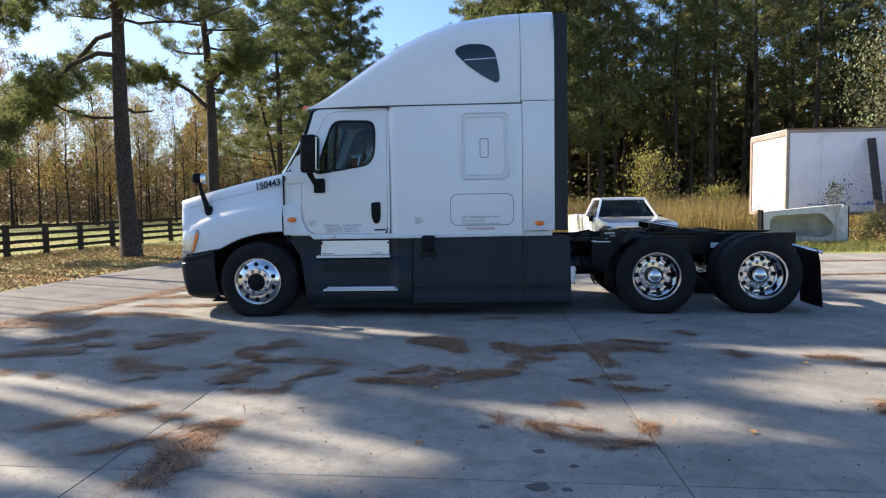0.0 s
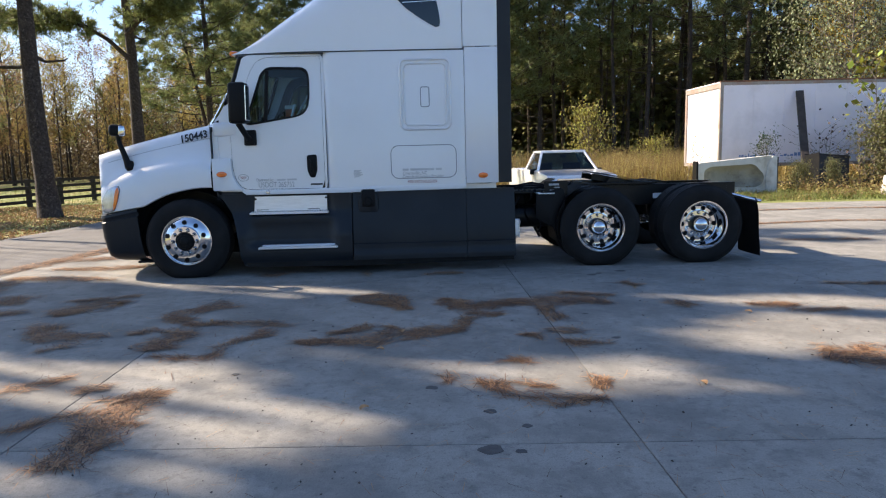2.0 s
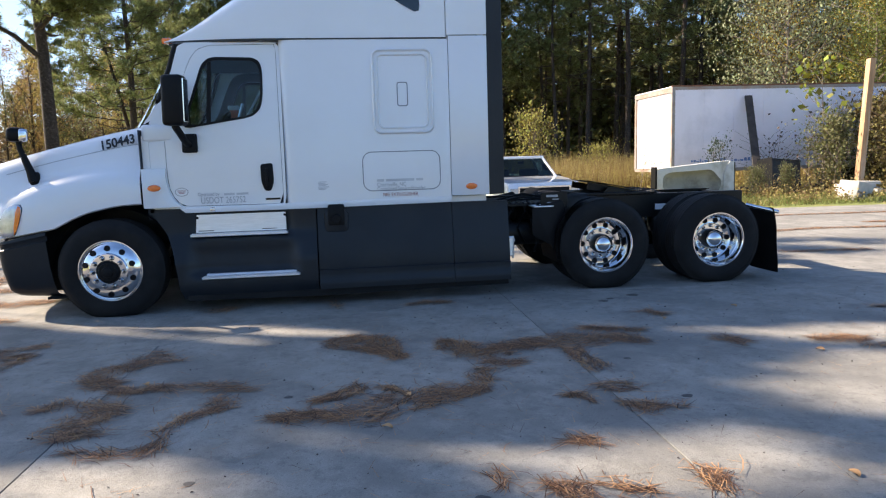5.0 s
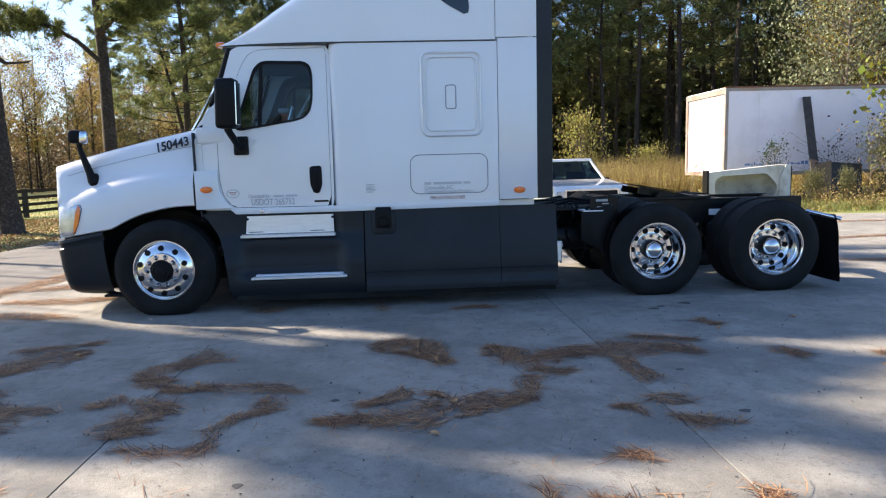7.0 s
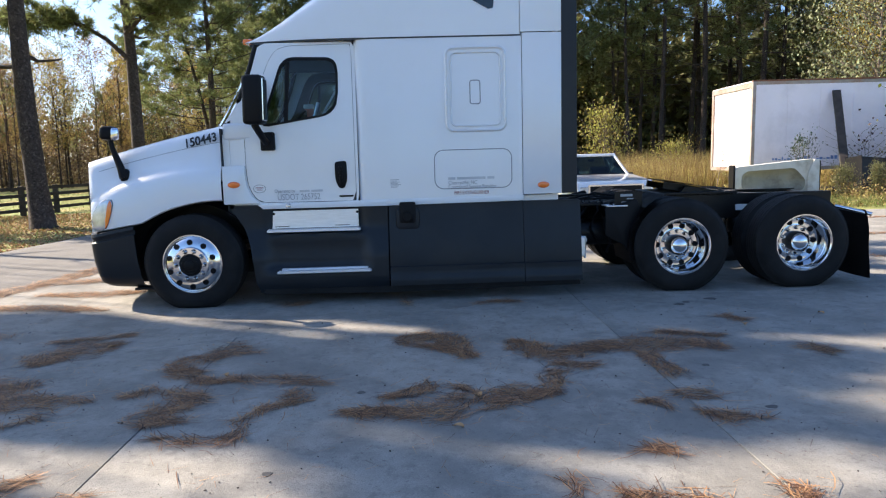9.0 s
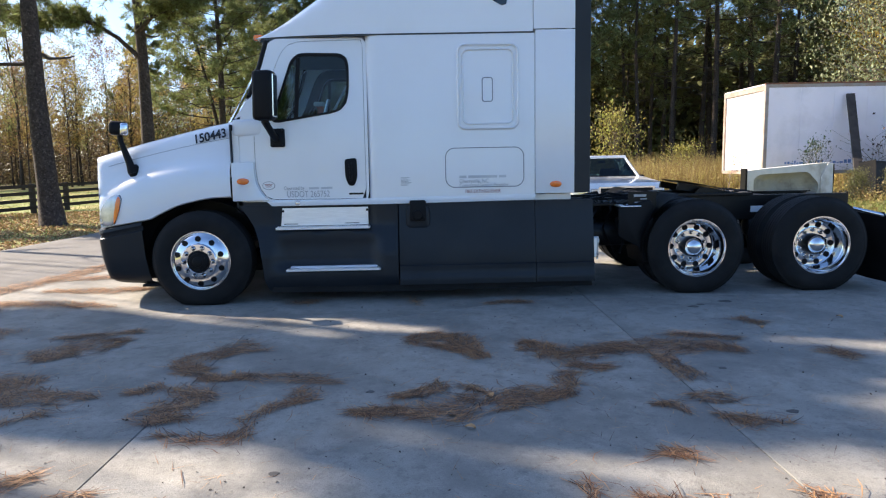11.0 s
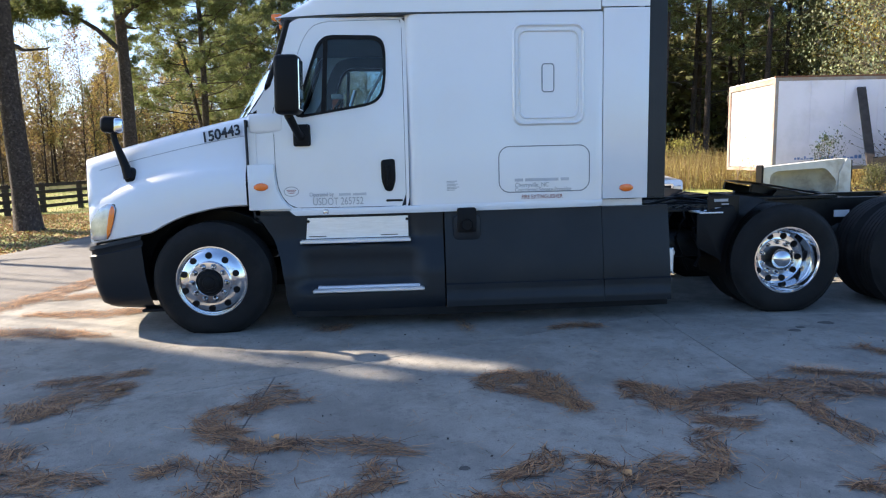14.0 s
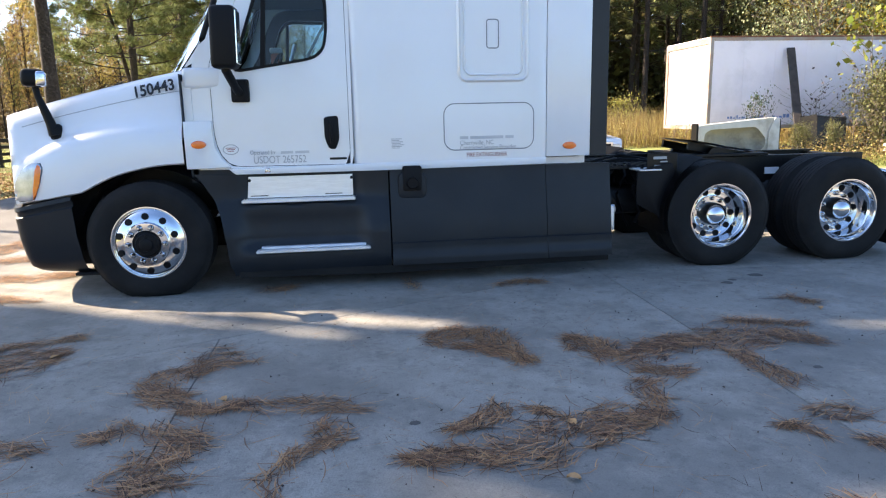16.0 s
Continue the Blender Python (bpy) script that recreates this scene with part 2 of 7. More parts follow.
def grid_faces(bm, rows, closed=False, flip=False):
    """Quads between rows of points; closed joins each row's end to its start."""
    vr = [[bm.verts.new(p) for p in row] for row in rows]
    for a, b in zip(vr, vr[1:]):
        n = len(a)
        for i in range(n if closed else n - 1):
            j = (i + 1) % n
            q = [a[i], a[j], b[j], b[i]]
            bm.faces.new(q[::-1] if flip else q)
    return vr


def lathe(bm, prof, seg=48, m=None, caps=False):
    """Turns a profile of (radius, along) round the y axis."""
    rows = []
    for k in range(seg):
        a = 2 * math.pi * k / seg
        rows.append([(r * math.cos(a), y, r * math.sin(a)) for r, y in prof])
    rows.append(rows[0])
    before = set(bm.verts)
    grid_faces(bm, rows)
    bmesh.ops.remove_doubles(bm, verts=[v for v in bm.verts if v not in before], dist=1e-5)
    vs = [v for v in bm.verts if v not in before]
    if m is not None:
        bmesh.ops.transform(bm, verts=vs, matrix=m)
    return vs


def tube(bm, pts, rad, seg=8, caps=True):
    """A tube along points; rad is one radius or one for each point."""
    pts = [Vector(p) for p in pts]
    rad = rad if isinstance(rad, (list, tuple)) else [rad] * len(pts)
    rows = []
    for i, p in enumerate(pts):
        d = (pts[min(i + 1, len(pts) - 1)] - pts[max(i - 1, 0)]).normalized()
        u = d.cross(Vector((0, 0, 1)) if abs(d.z) < 0.9 else Vector((1, 0, 0))).normalized()
        v = d.cross(u)
        rows.append([p + rad[i] * (math.cos(2 * math.pi * k / seg) * u + math.sin(2 * math.pi * k / seg) * v) for k in range(seg)])
    vr = grid_faces(bm, rows, closed=True)
    if caps:
        bm.faces.new(vr[0][::-1])
        bm.faces.new(vr[-1])
    return vr


def rrect(x0, x1, z0, z1, r, n=6):
    """Rounded rectangle outline, counter-clockwise from the right side."""
    out = []
    for cx, cz, a0 in ((x1 - r, z1 - r, 0), (x0 + r, z1 - r, 90), (x0 + r, z0 + r, 180), (x1 - r, z0 + r, 270)):
        for k in range(n + 1):
            a = radians(a0 + 90 * k / n)
            out.append((cx + r * math.cos(a), cz + r * math.sin(a)))
    return out


def prism(bm, outline, y0, y1, bev=0.0, ymap=None):
    """An outline in x, z drawn out from y0 to y1."""
    f = ymap or (lambda x, z: 0.0)
    a = [bm.verts.new((x, y0 + f(x, z), z)) for x, z in outline]
    b = [bm.verts.new((x, y1 + f(x, z), z)) for x, z in outline]
    n = len(a)
    faces = [bm.faces.new(a), bm.faces.new(b[::-1])]
    for i in range(n):
        faces.append(bm.faces.new((a[(i + 1) % n], a[i], b[i], b[(i + 1) % n])))
    bmesh.ops.recalc_face_normals(bm, faces=faces)
    if bev:
        es = [e for e in faces[0].edges] + [e for e in faces[1].edges]
        bmesh.ops.bevel(bm, geom=es, offset=bev, segments=2, affect="EDGES", profile=0.5)


def frame_ring(bm, outer, inner, y0, y1, ymap=None):
    """A flat frame between two outlines with equally many points, with thickness."""
    f = ymap or (lambda x, z: 0.0)
    o0 = [(x, y0 + f(x, z), z) for x, z in outer]
    i0 = [(x, y0 + f(x, z), z) for x, z in inner]
    o1 = [(x, y1 + f(x, z), z) for x, z in outer]
    i1 = [(x, y1 + f(x, z), z) for x, z in inner]
    grid_faces(bm, [o0, i0, i1, o1, o0], closed=True)
    bmesh.ops.remove_doubles(bm, verts=bm.verts, dist=1e-5)
    bmesh.ops.recalc_face_normals(bm, faces=bm.faces)


def by_angle(outline, cx, cz, n=72):
    """Resamples a closed outline at even angles round a centre inside it."""
    pts = outline + outline[:1]
    out = []
    for k in range(n):
        a = 2 * math.pi * k / n
        dx, dz = math.cos(a), math.sin(a)
        best = None
        for (ax, az), (bx, bz) in zip(pts, pts[1:]):
            ex, ez = bx - ax, bz - az
            den = dx * ez - dz * ex
            if abs(den) < 1e-12:
                continue
            t = ((ax - cx) * ez - (az - cz) * ex) / den
            u = ((ax - cx) * dz - (az - cz) * dx) / den
            if t > 0 and -1e-6 <= u <= 1 + 1e-6 and (best is None or t > best):
                best = t
        out.append((cx + best * dx, cz + best * dz))
    return out


def lerp(table, x):
    """Piecewise straight line through (x, value) pairs."""
    if x <= table[0][0]:
        return table[0][1]
    for (a, va), (b, vb) in zip(table, table[1:]):
        if x <= b:
            return va + (vb - va) * (x - a) / (b - a)
    return table[-1][1]


def rest_on(me, host, gap=0.002):
    """Lays a flat mesh that faces -y onto the host mesh behind it."""
    tree_ = BVHTree.FromPolygons([v.co for v in host.data.vertices], [p.vertices for p in host.data.polygons])
    base = min(v.co.y for v in me.vertices)
    for v in me.vertices:
        hit = tree_.ray_cast(Vector((v.co.x, -2, v.co.z)), Vector((0, 1, 0)))
        if hit[0] is not None:
            v.co.y = hit[0].y - gap + (v.co.y - base)


def smooth_lerp(table, x):
    """Like lerp, through the points with a smooth curve."""
    n = len(table)
    if x <= table[0][0]:
        return table[0][1]
    if x >= table[-1][0]:
        return table[-1][1]
    i = max(k for k in range(n - 1) if table[k][0] <= x)
    (x1, y1), (x2, y2) = table[i], table[i + 1]
    def slope(k):
        if k == 0:
            return (table[1][1] - table[0][1]) / (table[1][0] - table[0][0])
        if k == n - 1:
            return (table[-1][1] - table[-2][1]) / (table[-1][0] - table[-2][0])
        return (table[k + 1][1] - table[k - 1][1]) / (table[k + 1][0] - table[k - 1][0])
    h = x2 - x1
    t = (x - x1) / h
    m1, m2 = slope(i) * h, slope(i + 1) * h
    return (2 * t**3 - 3 * t**2 + 1) * y1 + (t**3 - 2 * t**2 + t) * m1 + (-2 * t**3 + 3 * t**2) * y2 + (t**3 - t**2) * m2


def words(text, size, material, parent, at, name="lettering", wide=1.0, squeeze=1.0, bold=0.0):
    """Lettering as a thin mesh that faces -y, its lower left corner at the place given."""
    cu = bpy.data.curves.new(name, "FONT")
    cu.body, cu.size, cu.extrude, cu.space_character = text, size, 0.0008, wide
    cu.offset = bold
    tmp = bpy.data.objects.new(name, cu)
    scene.collection.objects.link(tmp)
    dg = bpy.context.evaluated_depsgraph_get()
    me = bpy.data.meshes.new_from_object(tmp.evaluated_get(dg))
    bpy.data.objects.remove(tmp)
    me.materials.clear()
    me.materials.append(material)
    me.transform(Matrix.Translation(at) @ Matrix.Rotation(radians(90), 4, "X") @ Matrix.Diagonal((squeeze, 1, 1, 1)))
    ob = new(name, me)
    return put_under(ob, parent) if parent is not None else ob


# ---- ground ----
def poly_slab(name, pts, z0, z1, material, parent=None, gap=0.0032, bev=0.002):
    """A flat slab from a plan outline (counter-clockwise), shrunk by a joint's half width."""
    n = len(pts)
    cx, cy = sum(p[0] for p in pts) / n, sum(p[1] for p in pts) / n
    out = []
    for i in range(n):
        p0, p1, p2 = (Vector(pts[k % n]) for k in (i - 1, i, i + 1))
        d1, d2 = (p1 - p0).normalized(), (p2 - p1).normalized()
        n1, n2 = Vector((-d1.y, d1.x)), Vector((-d2.y, d2.x))
        out.append(p1 + (n1 + n2) * gap / max(0.2, 1 + n1.dot(n2)))
    bm = bmesh.new()
    a = [bm.verts.new((p.x - cx, p.y - cy, z0)) for p in out]
    b = [bm.verts.new((p.x - cx, p.y - cy, z1)) for p in out]
    bm.faces.new(a[::-1])
    top = bm.faces.new(b)
    for i in range(n):
        j = (i + 1) % n
        bm.faces.new((a[i], a[j], b[j], b[i]))
    if bev:
        bmesh.ops.bevel(bm, geom=list(top.edges), offset=bev, segments=1, affect="EDGES")
    ob = part(name, bm, material)
    ob.location = (cx, cy, 0)
    if parent is not None:
        ob.parent = parent
    return ob


def ground_height(x, y):
    """Ground relief: level round the yard, a gentle roll in the pasture."""
    far = max(0.0, math.hypot(x - 3, y - 3) - 26)
    h = -0.10
    if x < -4:
        h += 0.085 * min(1, (-4 - x) / 3.0) + 0.03 * noise.noise((x * 0.2, y * 0.2, 0))
    if y > 6 and x > 3:
        h += 0.11 * min(1, (y - 6) / 3.0)
    if y > 9.2 and 1 < x < 11.5:
        h -= 0.40 * min(1, (y - 9.2) / 1.2) * min(1, (x - 1) / 1.5, (11.5 - x) / 1.5) * min(1, max(0, (24 - y) / 6))
    return h + min(far, 60) * 0.004 * (1 + noise.noise((x * 0.02, y * 0.02, 3)))


def build_ground():
    bm = bmesh.new()
    ticks = [-900, -400, -200, -120, -80, -60] + [i * 2.0 for i in range(-25, 31)] + [75, 100, 140, 220, 400, 900]
    rows = [[(x, y, ground_height(x, y)) for x in ticks] for y in ticks]
    grid_faces(bm, rows)
    tagged(part("ground", bm, SOIL, smooth=60), "dry grass and soil with pine litter", "ground", kind="structure")
    # asphalt drive along the verge
    bm = bmesh.new()
    rows = []
    for k in range(60):
        y = -30 + k
        xl = -6.35 + 0.09 * max(-6, min(y, 14)) + 0.12 * noise.noise((0, y * 0.5, 5))
        rows.append([(xl + (-2.6 - xl) * u / 6, y, -0.004 - 0.06 * (u == 0)) for u in range(7)])
    grid_faces(bm, rows)
    tagged(part("driveway", bm, ASPHALT, smooth=60), "worn grey asphalt driveway beside the concrete yard", "driveway", kind="structure")
    # concrete yard in slabs
    yard = new("pavement")
    tagged(yard, "concrete yard of large cast slabs with stains", "pavement", kind="structure")
    diag = lambda x: -1.74 + 0.445 * x
    xs = [-2.62, 0.76, 3.98, 7.25, 10.5, 13.8, 17.1, 20.5, 24.0]
    ys = [-18.0, -14.0, -9.6, -5.1]
    slabs = []
    for x0, x1 in zip(xs, xs[1:]):
        for y0, y1 in zip(ys, ys[1:]):
            t = lambda x, y: y - (0.05 * (x - 0.5) if y > -6 else 0)
            slabs.append([(x0, t(x0, y0)), (x1, t(x1, y0)), (x1, t(x1, y1)), (x0, t(x0, y1))])
    e = lambda x: -5.1 - 0.05 * (x - 0.5)
    for x0, x1 in ((-2.62, 0.76), (0.76, 3.98)):
        slabs.append([(x0, e(x0)), (x1, e(x1)), (x1, diag(x1)), (x0, diag(x0))])
    slabs.append([(-2.62, diag(-2.62)), (3.98, diag(3.98)), (3.98, 4.2), (-2.62, 4.2)])
    slabs.append([(-2.62, 4.2), (3.98, 4.2), (3.98, 9.0), (-2.3, 9.0)])
    for x0, x1 in zip(xs[2:], xs[3:]):
        slabs.append([(x0, e(x0)), (x1, e(x1)), (x1, -0.2), (x0, -0.2)])
        slabs.append([(x0, -0.2), (x1, -0.2), (x1, 4.6), (x0, 4.6)])
        slabs.append([(x0, 4.6), (x1, 4.6), (x1, 8.9 - 0.09 * (x1 - 12)), (x0, 8.9 - 0.09 * (x0 - 12))])
    for pts in slabs:
        poly_slab("slab", pts, -0.14, 0.0, CONCRETE, yard)
    bm = bmesh.new()
    bm.faces.new([bm.verts.new(p) for p in ((-2.6, -18, -0.018), (24, -18, -0.018), (24, 7.5, -0.018), (-2.6, 8.8, -0.018))])
    put_under(part("joint_filler", bm, mat("joint_dirt", (0.06, 0.05, 0.045), 0.95, var=0.3)), yard)


# ---- the tractor ----
YC = 1.15  # its centre line
TOP = [(0.60, 2.735), (0.72, 2.80), (0.92, 2.93), (1.15, 3.10), (1.43, 3.30), (1.74, 3.515), (2.01, 3.665), (2.43, 3.84), (2.88, 3.935), (3.36, 3.985), (3.90, 4.0)]


def mirror_y(bm):
    g = bmesh.ops.duplicate(bm, geom=list(bm.verts) + list(bm.edges) + list(bm.faces))
    vs = [v for v in g["geom"] if isinstance(v, bmesh.types.BMVert)]
    for v in vs:
        v.co.y = 2 * YC - v.co.y
    bmesh.ops.reverse_faces(bm, faces=[f for f in g["geom"] if isinstance(f, bmesh.types.BMFace)])


def cab_y(x, z):
    """How far the cab's side leans in: flush at the sill, in towards the roof and the windscreen."""
    return 0.018 + 0.05 * max(0.0, (z - 1.7)) ** 1.2 + 0.10 * max(0.0, (0.95 - x)) ** 1.6


def roof_half(x):
    return 1.15 - 0.16 * max(0.0, (1.7 - x) / 1.1) ** 2


def roof_section(x, zb, n=36, p=5.0, inset=0.0):
    h = smooth_lerp(TOP, x) - inset
    hw = roof_half(x) - inset
    out = []
    for k in range(n + 1):
        a = math.pi * k / n
        c, s = math.cos(a), math.sin(a)
        out.append((x, YC - hw * math.copysign(abs(c) ** (2 / p), c), zb + (h - zb) * abs(s) ** (2 / p)))
    return out


WIN = [(0.745, 1.885), (0.80, 1.865), (1.38, 1.955), (1.47, 1.985), (1.535, 2.06), (1.56, 2.20), (1.565, 2.43), (1.545, 2.52), (1.48, 2.56), (1.10, 2.57), (1.03, 2.555), (0.965, 2.49), (0.86, 2.20)]
DOOR = [(0.562, 1.40), (0.575, 1.26), (0.625, 1.15), (0.70, 1.082), (1.692, 1.075), (1.704, 1.09), (1.706, 2.672), (1.694, 2.69), (1.05, 2.682), (0.93, 2.645), (0.85, 2.53), (0.70, 2.16), (0.565, 1.96)]


def rounded(outline, r, n=4):
    """Rounds an outline's corners."""
    out = []
    m = len(outline)
    for i in range(m):
        p0, p, p2 = (Vector(outline[k % m]) for k in (i - 1, i, i + 1))
        a, b = (p0 - p), (p2 - p)
        d = min(r, a.length * 0.45, b.length * 0.45)
        a, b = p + a.normalized() * d, p + b.normalized() * d
        for k in range(n + 1):
            t = k / n
            q = a.lerp(p, t).lerp(p.lerp(b, t), t)
            out.append((q.x, q.y))
    return out


def build_wheel(truck, x, z, steer, side, y_face):
    """One wheel at its hub; side +1 faces the near side, -1 the far side."""
    w = new("wheel")
    w.empty_display_size = 0.1
    put_under(w, truck)
    w.matrix_basis = pose(x, y_face, z) @ (Matrix.Identity(4) if side > 0 else pose(0, 0, 0, 0, 0, 180))
    R = 0.512
    tyre = [(0.285, 0.02), (0.300, -0.004), (0.325, -0.012), (0.37, -0.020), (0.42, -0.022), (0.455, -0.012), (0.478, 0.006), (0.490, 0.022), (R, 0.034)]
    treads = []
    for k in range(5):
        y = 0.036 + k * 0.046
        treads += [(R, y), (R, y + 0.038), (R - 0.014, y + 0.040), (R - 0.014, y + 0.045)]
    tyre += treads[:-2] + [(R, 0.26), (0.490, 0.272), (0.455, 0.302), (0.40, 0.312), (0.33, 0.302), (0.285, 0.27)]
    for dual in range(1 if steer else 2):
        bm = bmesh.new()
        lathe(bm, tyre, 64)
        if dual:
            bmesh.ops.translate(bm, verts=bm.verts, vec=(0, 0.335, 0))
        for v in bm.verts:
            # the loaded tyre is flat where it stands
            if v.co.z < -z + 0.004:
                v.co.z = -z + 0.004
        for k in range(64):
            a = 2 * math.pi * k / 64
            q = box(bm, -0.006, 0.006, 0.03, 0.06, R - 0.02, R + 0.002)
            bmesh.ops.transform(bm, verts=q, matrix=Matrix.Translation((0, 0.335 * dual, 0)) @ Matrix.Rotation(a, 4, "Y"))
        for v in bm.verts:
            if v.co.z < -z + 0.003:
                v.co.z = -z + 0.003
        lpart("tyre", bm, RUBBER, w, "black truck tyre with ribbed tread", smooth=40)
    holes = 10
    if steer:
        prof = [(0.288, 0.05), (0.292, 0.0), (0.300, -0.010), (0.308, -0.010), (0.309, 0.0), (0.300, 0.004), (0.288, 0.0), (0.276, -0.012), (0.262, -0.026), (0.242, -0.042), (0.205, -0.052), (0.187, -0.056), (0.184, -0.059), (0.181, -0.072), (0.176, -0.076), (0.118, -0.076), (0.110, -0.070), (0.108, -0.04)]
    else:
        prof = [(0.288, 0.06), (0.292, 0.0), (0.297, -0.008), (0.306, -0.008), (0.306, 0.004), (0.288, 0.004), (0.280, 0.03), (0.268, 0.055), (0.262, 0.062), (0.257, 0.14), (0.246, 0.172), (0.228, 0.186), (0.19, 0.190), (0.173, 0.186), (0.166, 0.178), (0.105, 0.176), (0.100, 0.19)]
    bm = bmesh.new()
    lathe(bm, prof, 80)
    bmesh.ops.recalc_face_normals(bm, faces=bm.faces)
    lpart("rim", bm, CHROME, w, "polished aluminium rim", smooth=28)
    hr, hy = (0.233, -0.049) if steer else (0.207, 0.182)
    for k in range(holes):
        a = 2 * math.pi * (k + (0.0 if steer else 0.5)) / holes
        bm = bmesh.new()
        lathe(bm, [(0.0, 0.0), (0.0255, 0.0), (0.029, -0.004), (0.0295, 0.004)] if steer else [(0.0, 0.0), (0.027, 0.0), (0.0295, -0.001), (0.030, 0.004)], 20)
        tilt = Matrix.Rotation(radians(-21 if steer else 9), 4, "X")
        bmesh.ops.transform(bm, verts=bm.verts, matrix=Matrix.Rotation(-a, 4, "Y") @ Matrix.Translation((0, hy - 0.0005, hr)) @ tilt)
        lpart("hand_hole", bm, BLACK_PLASTIC, w, smooth=40)
    for k in range(10):
        a = 2 * math.pi * (k + (0.5 if steer else 0.0)) / 10
        y = -0.076 if steer else 0.177
        # dark ring round each front nut: its contact shade as colour
        bm = bmesh.new()
        lathe(bm, [(0.015, -0.0025), (0.0255, -0.002), (0.0265, 0.002)], 14)
        bmesh.ops.transform(bm, verts=bm.verts, matrix=Matrix.Rotation(a, 4, "Y") @ Matrix.Translation((0, y, 0.146)))
        if steer:
            lpart("washer", bm, SEAM, w)
        else:
            bm.free()
        bm = bmesh.new()
        lathe(bm, [(0.0, -0.046), (0.009, -0.045), (0.0155, -0.034), (0.018, -0.008), (0.0215, -0.004), (0.0215, 0.0)], 12)
        bmesh.ops.transform(bm, verts=bm.verts, matrix=Matrix.Rotation(a, 4, "Y") @ Matrix.Translation((0, y, 0.146)))
        lpart("lug_nut", bm, CHROME, w, smooth=40)
    bm = bmesh.new()
    if steer:
        lathe(bm, [(0.0, -0.115), (0.035, -0.115), (0.052, -0.108), (0.056, -0.098), (0.085, -0.094), (0.090, -0.085), (0.105, -0.078), (0.110, -0.06), (0.112, 0.06)], 40)
        for k in range(6):
            q = box(bm, -0.008, 0.008, -0.103, -0.09, 0.068, 0.084, 0.003)
            bmesh.ops.transform(bm, verts=q, matrix=Matrix.Rotation(2 * math.pi * k / 6, 4, "Y"))
        lpart("hub", bm, BLACK_PLASTIC, w, "black oil hub", smooth=35)
    else:
        # the barrel's black carries the shade round the hub
        lathe(bm, [(0.102, 0.075), (0.106, 0.085), (0.110, 0.178)], 40)
        lpart("hub_barrel", bm, STEEL_BLACK, w, "hub barrel, black in place of its shade", smooth=40)
        bm = bmesh.new()
        lathe(bm, [(0.0, 0.020), (0.03, 0.022), (0.06, 0.034), (0.084, 0.055), (0.097, 0.074), (0.102, 0.080)], 40)
        lpart("hub", bm, CHROME, w, "mirror-bright domed hub cover", smooth=40)
    return w


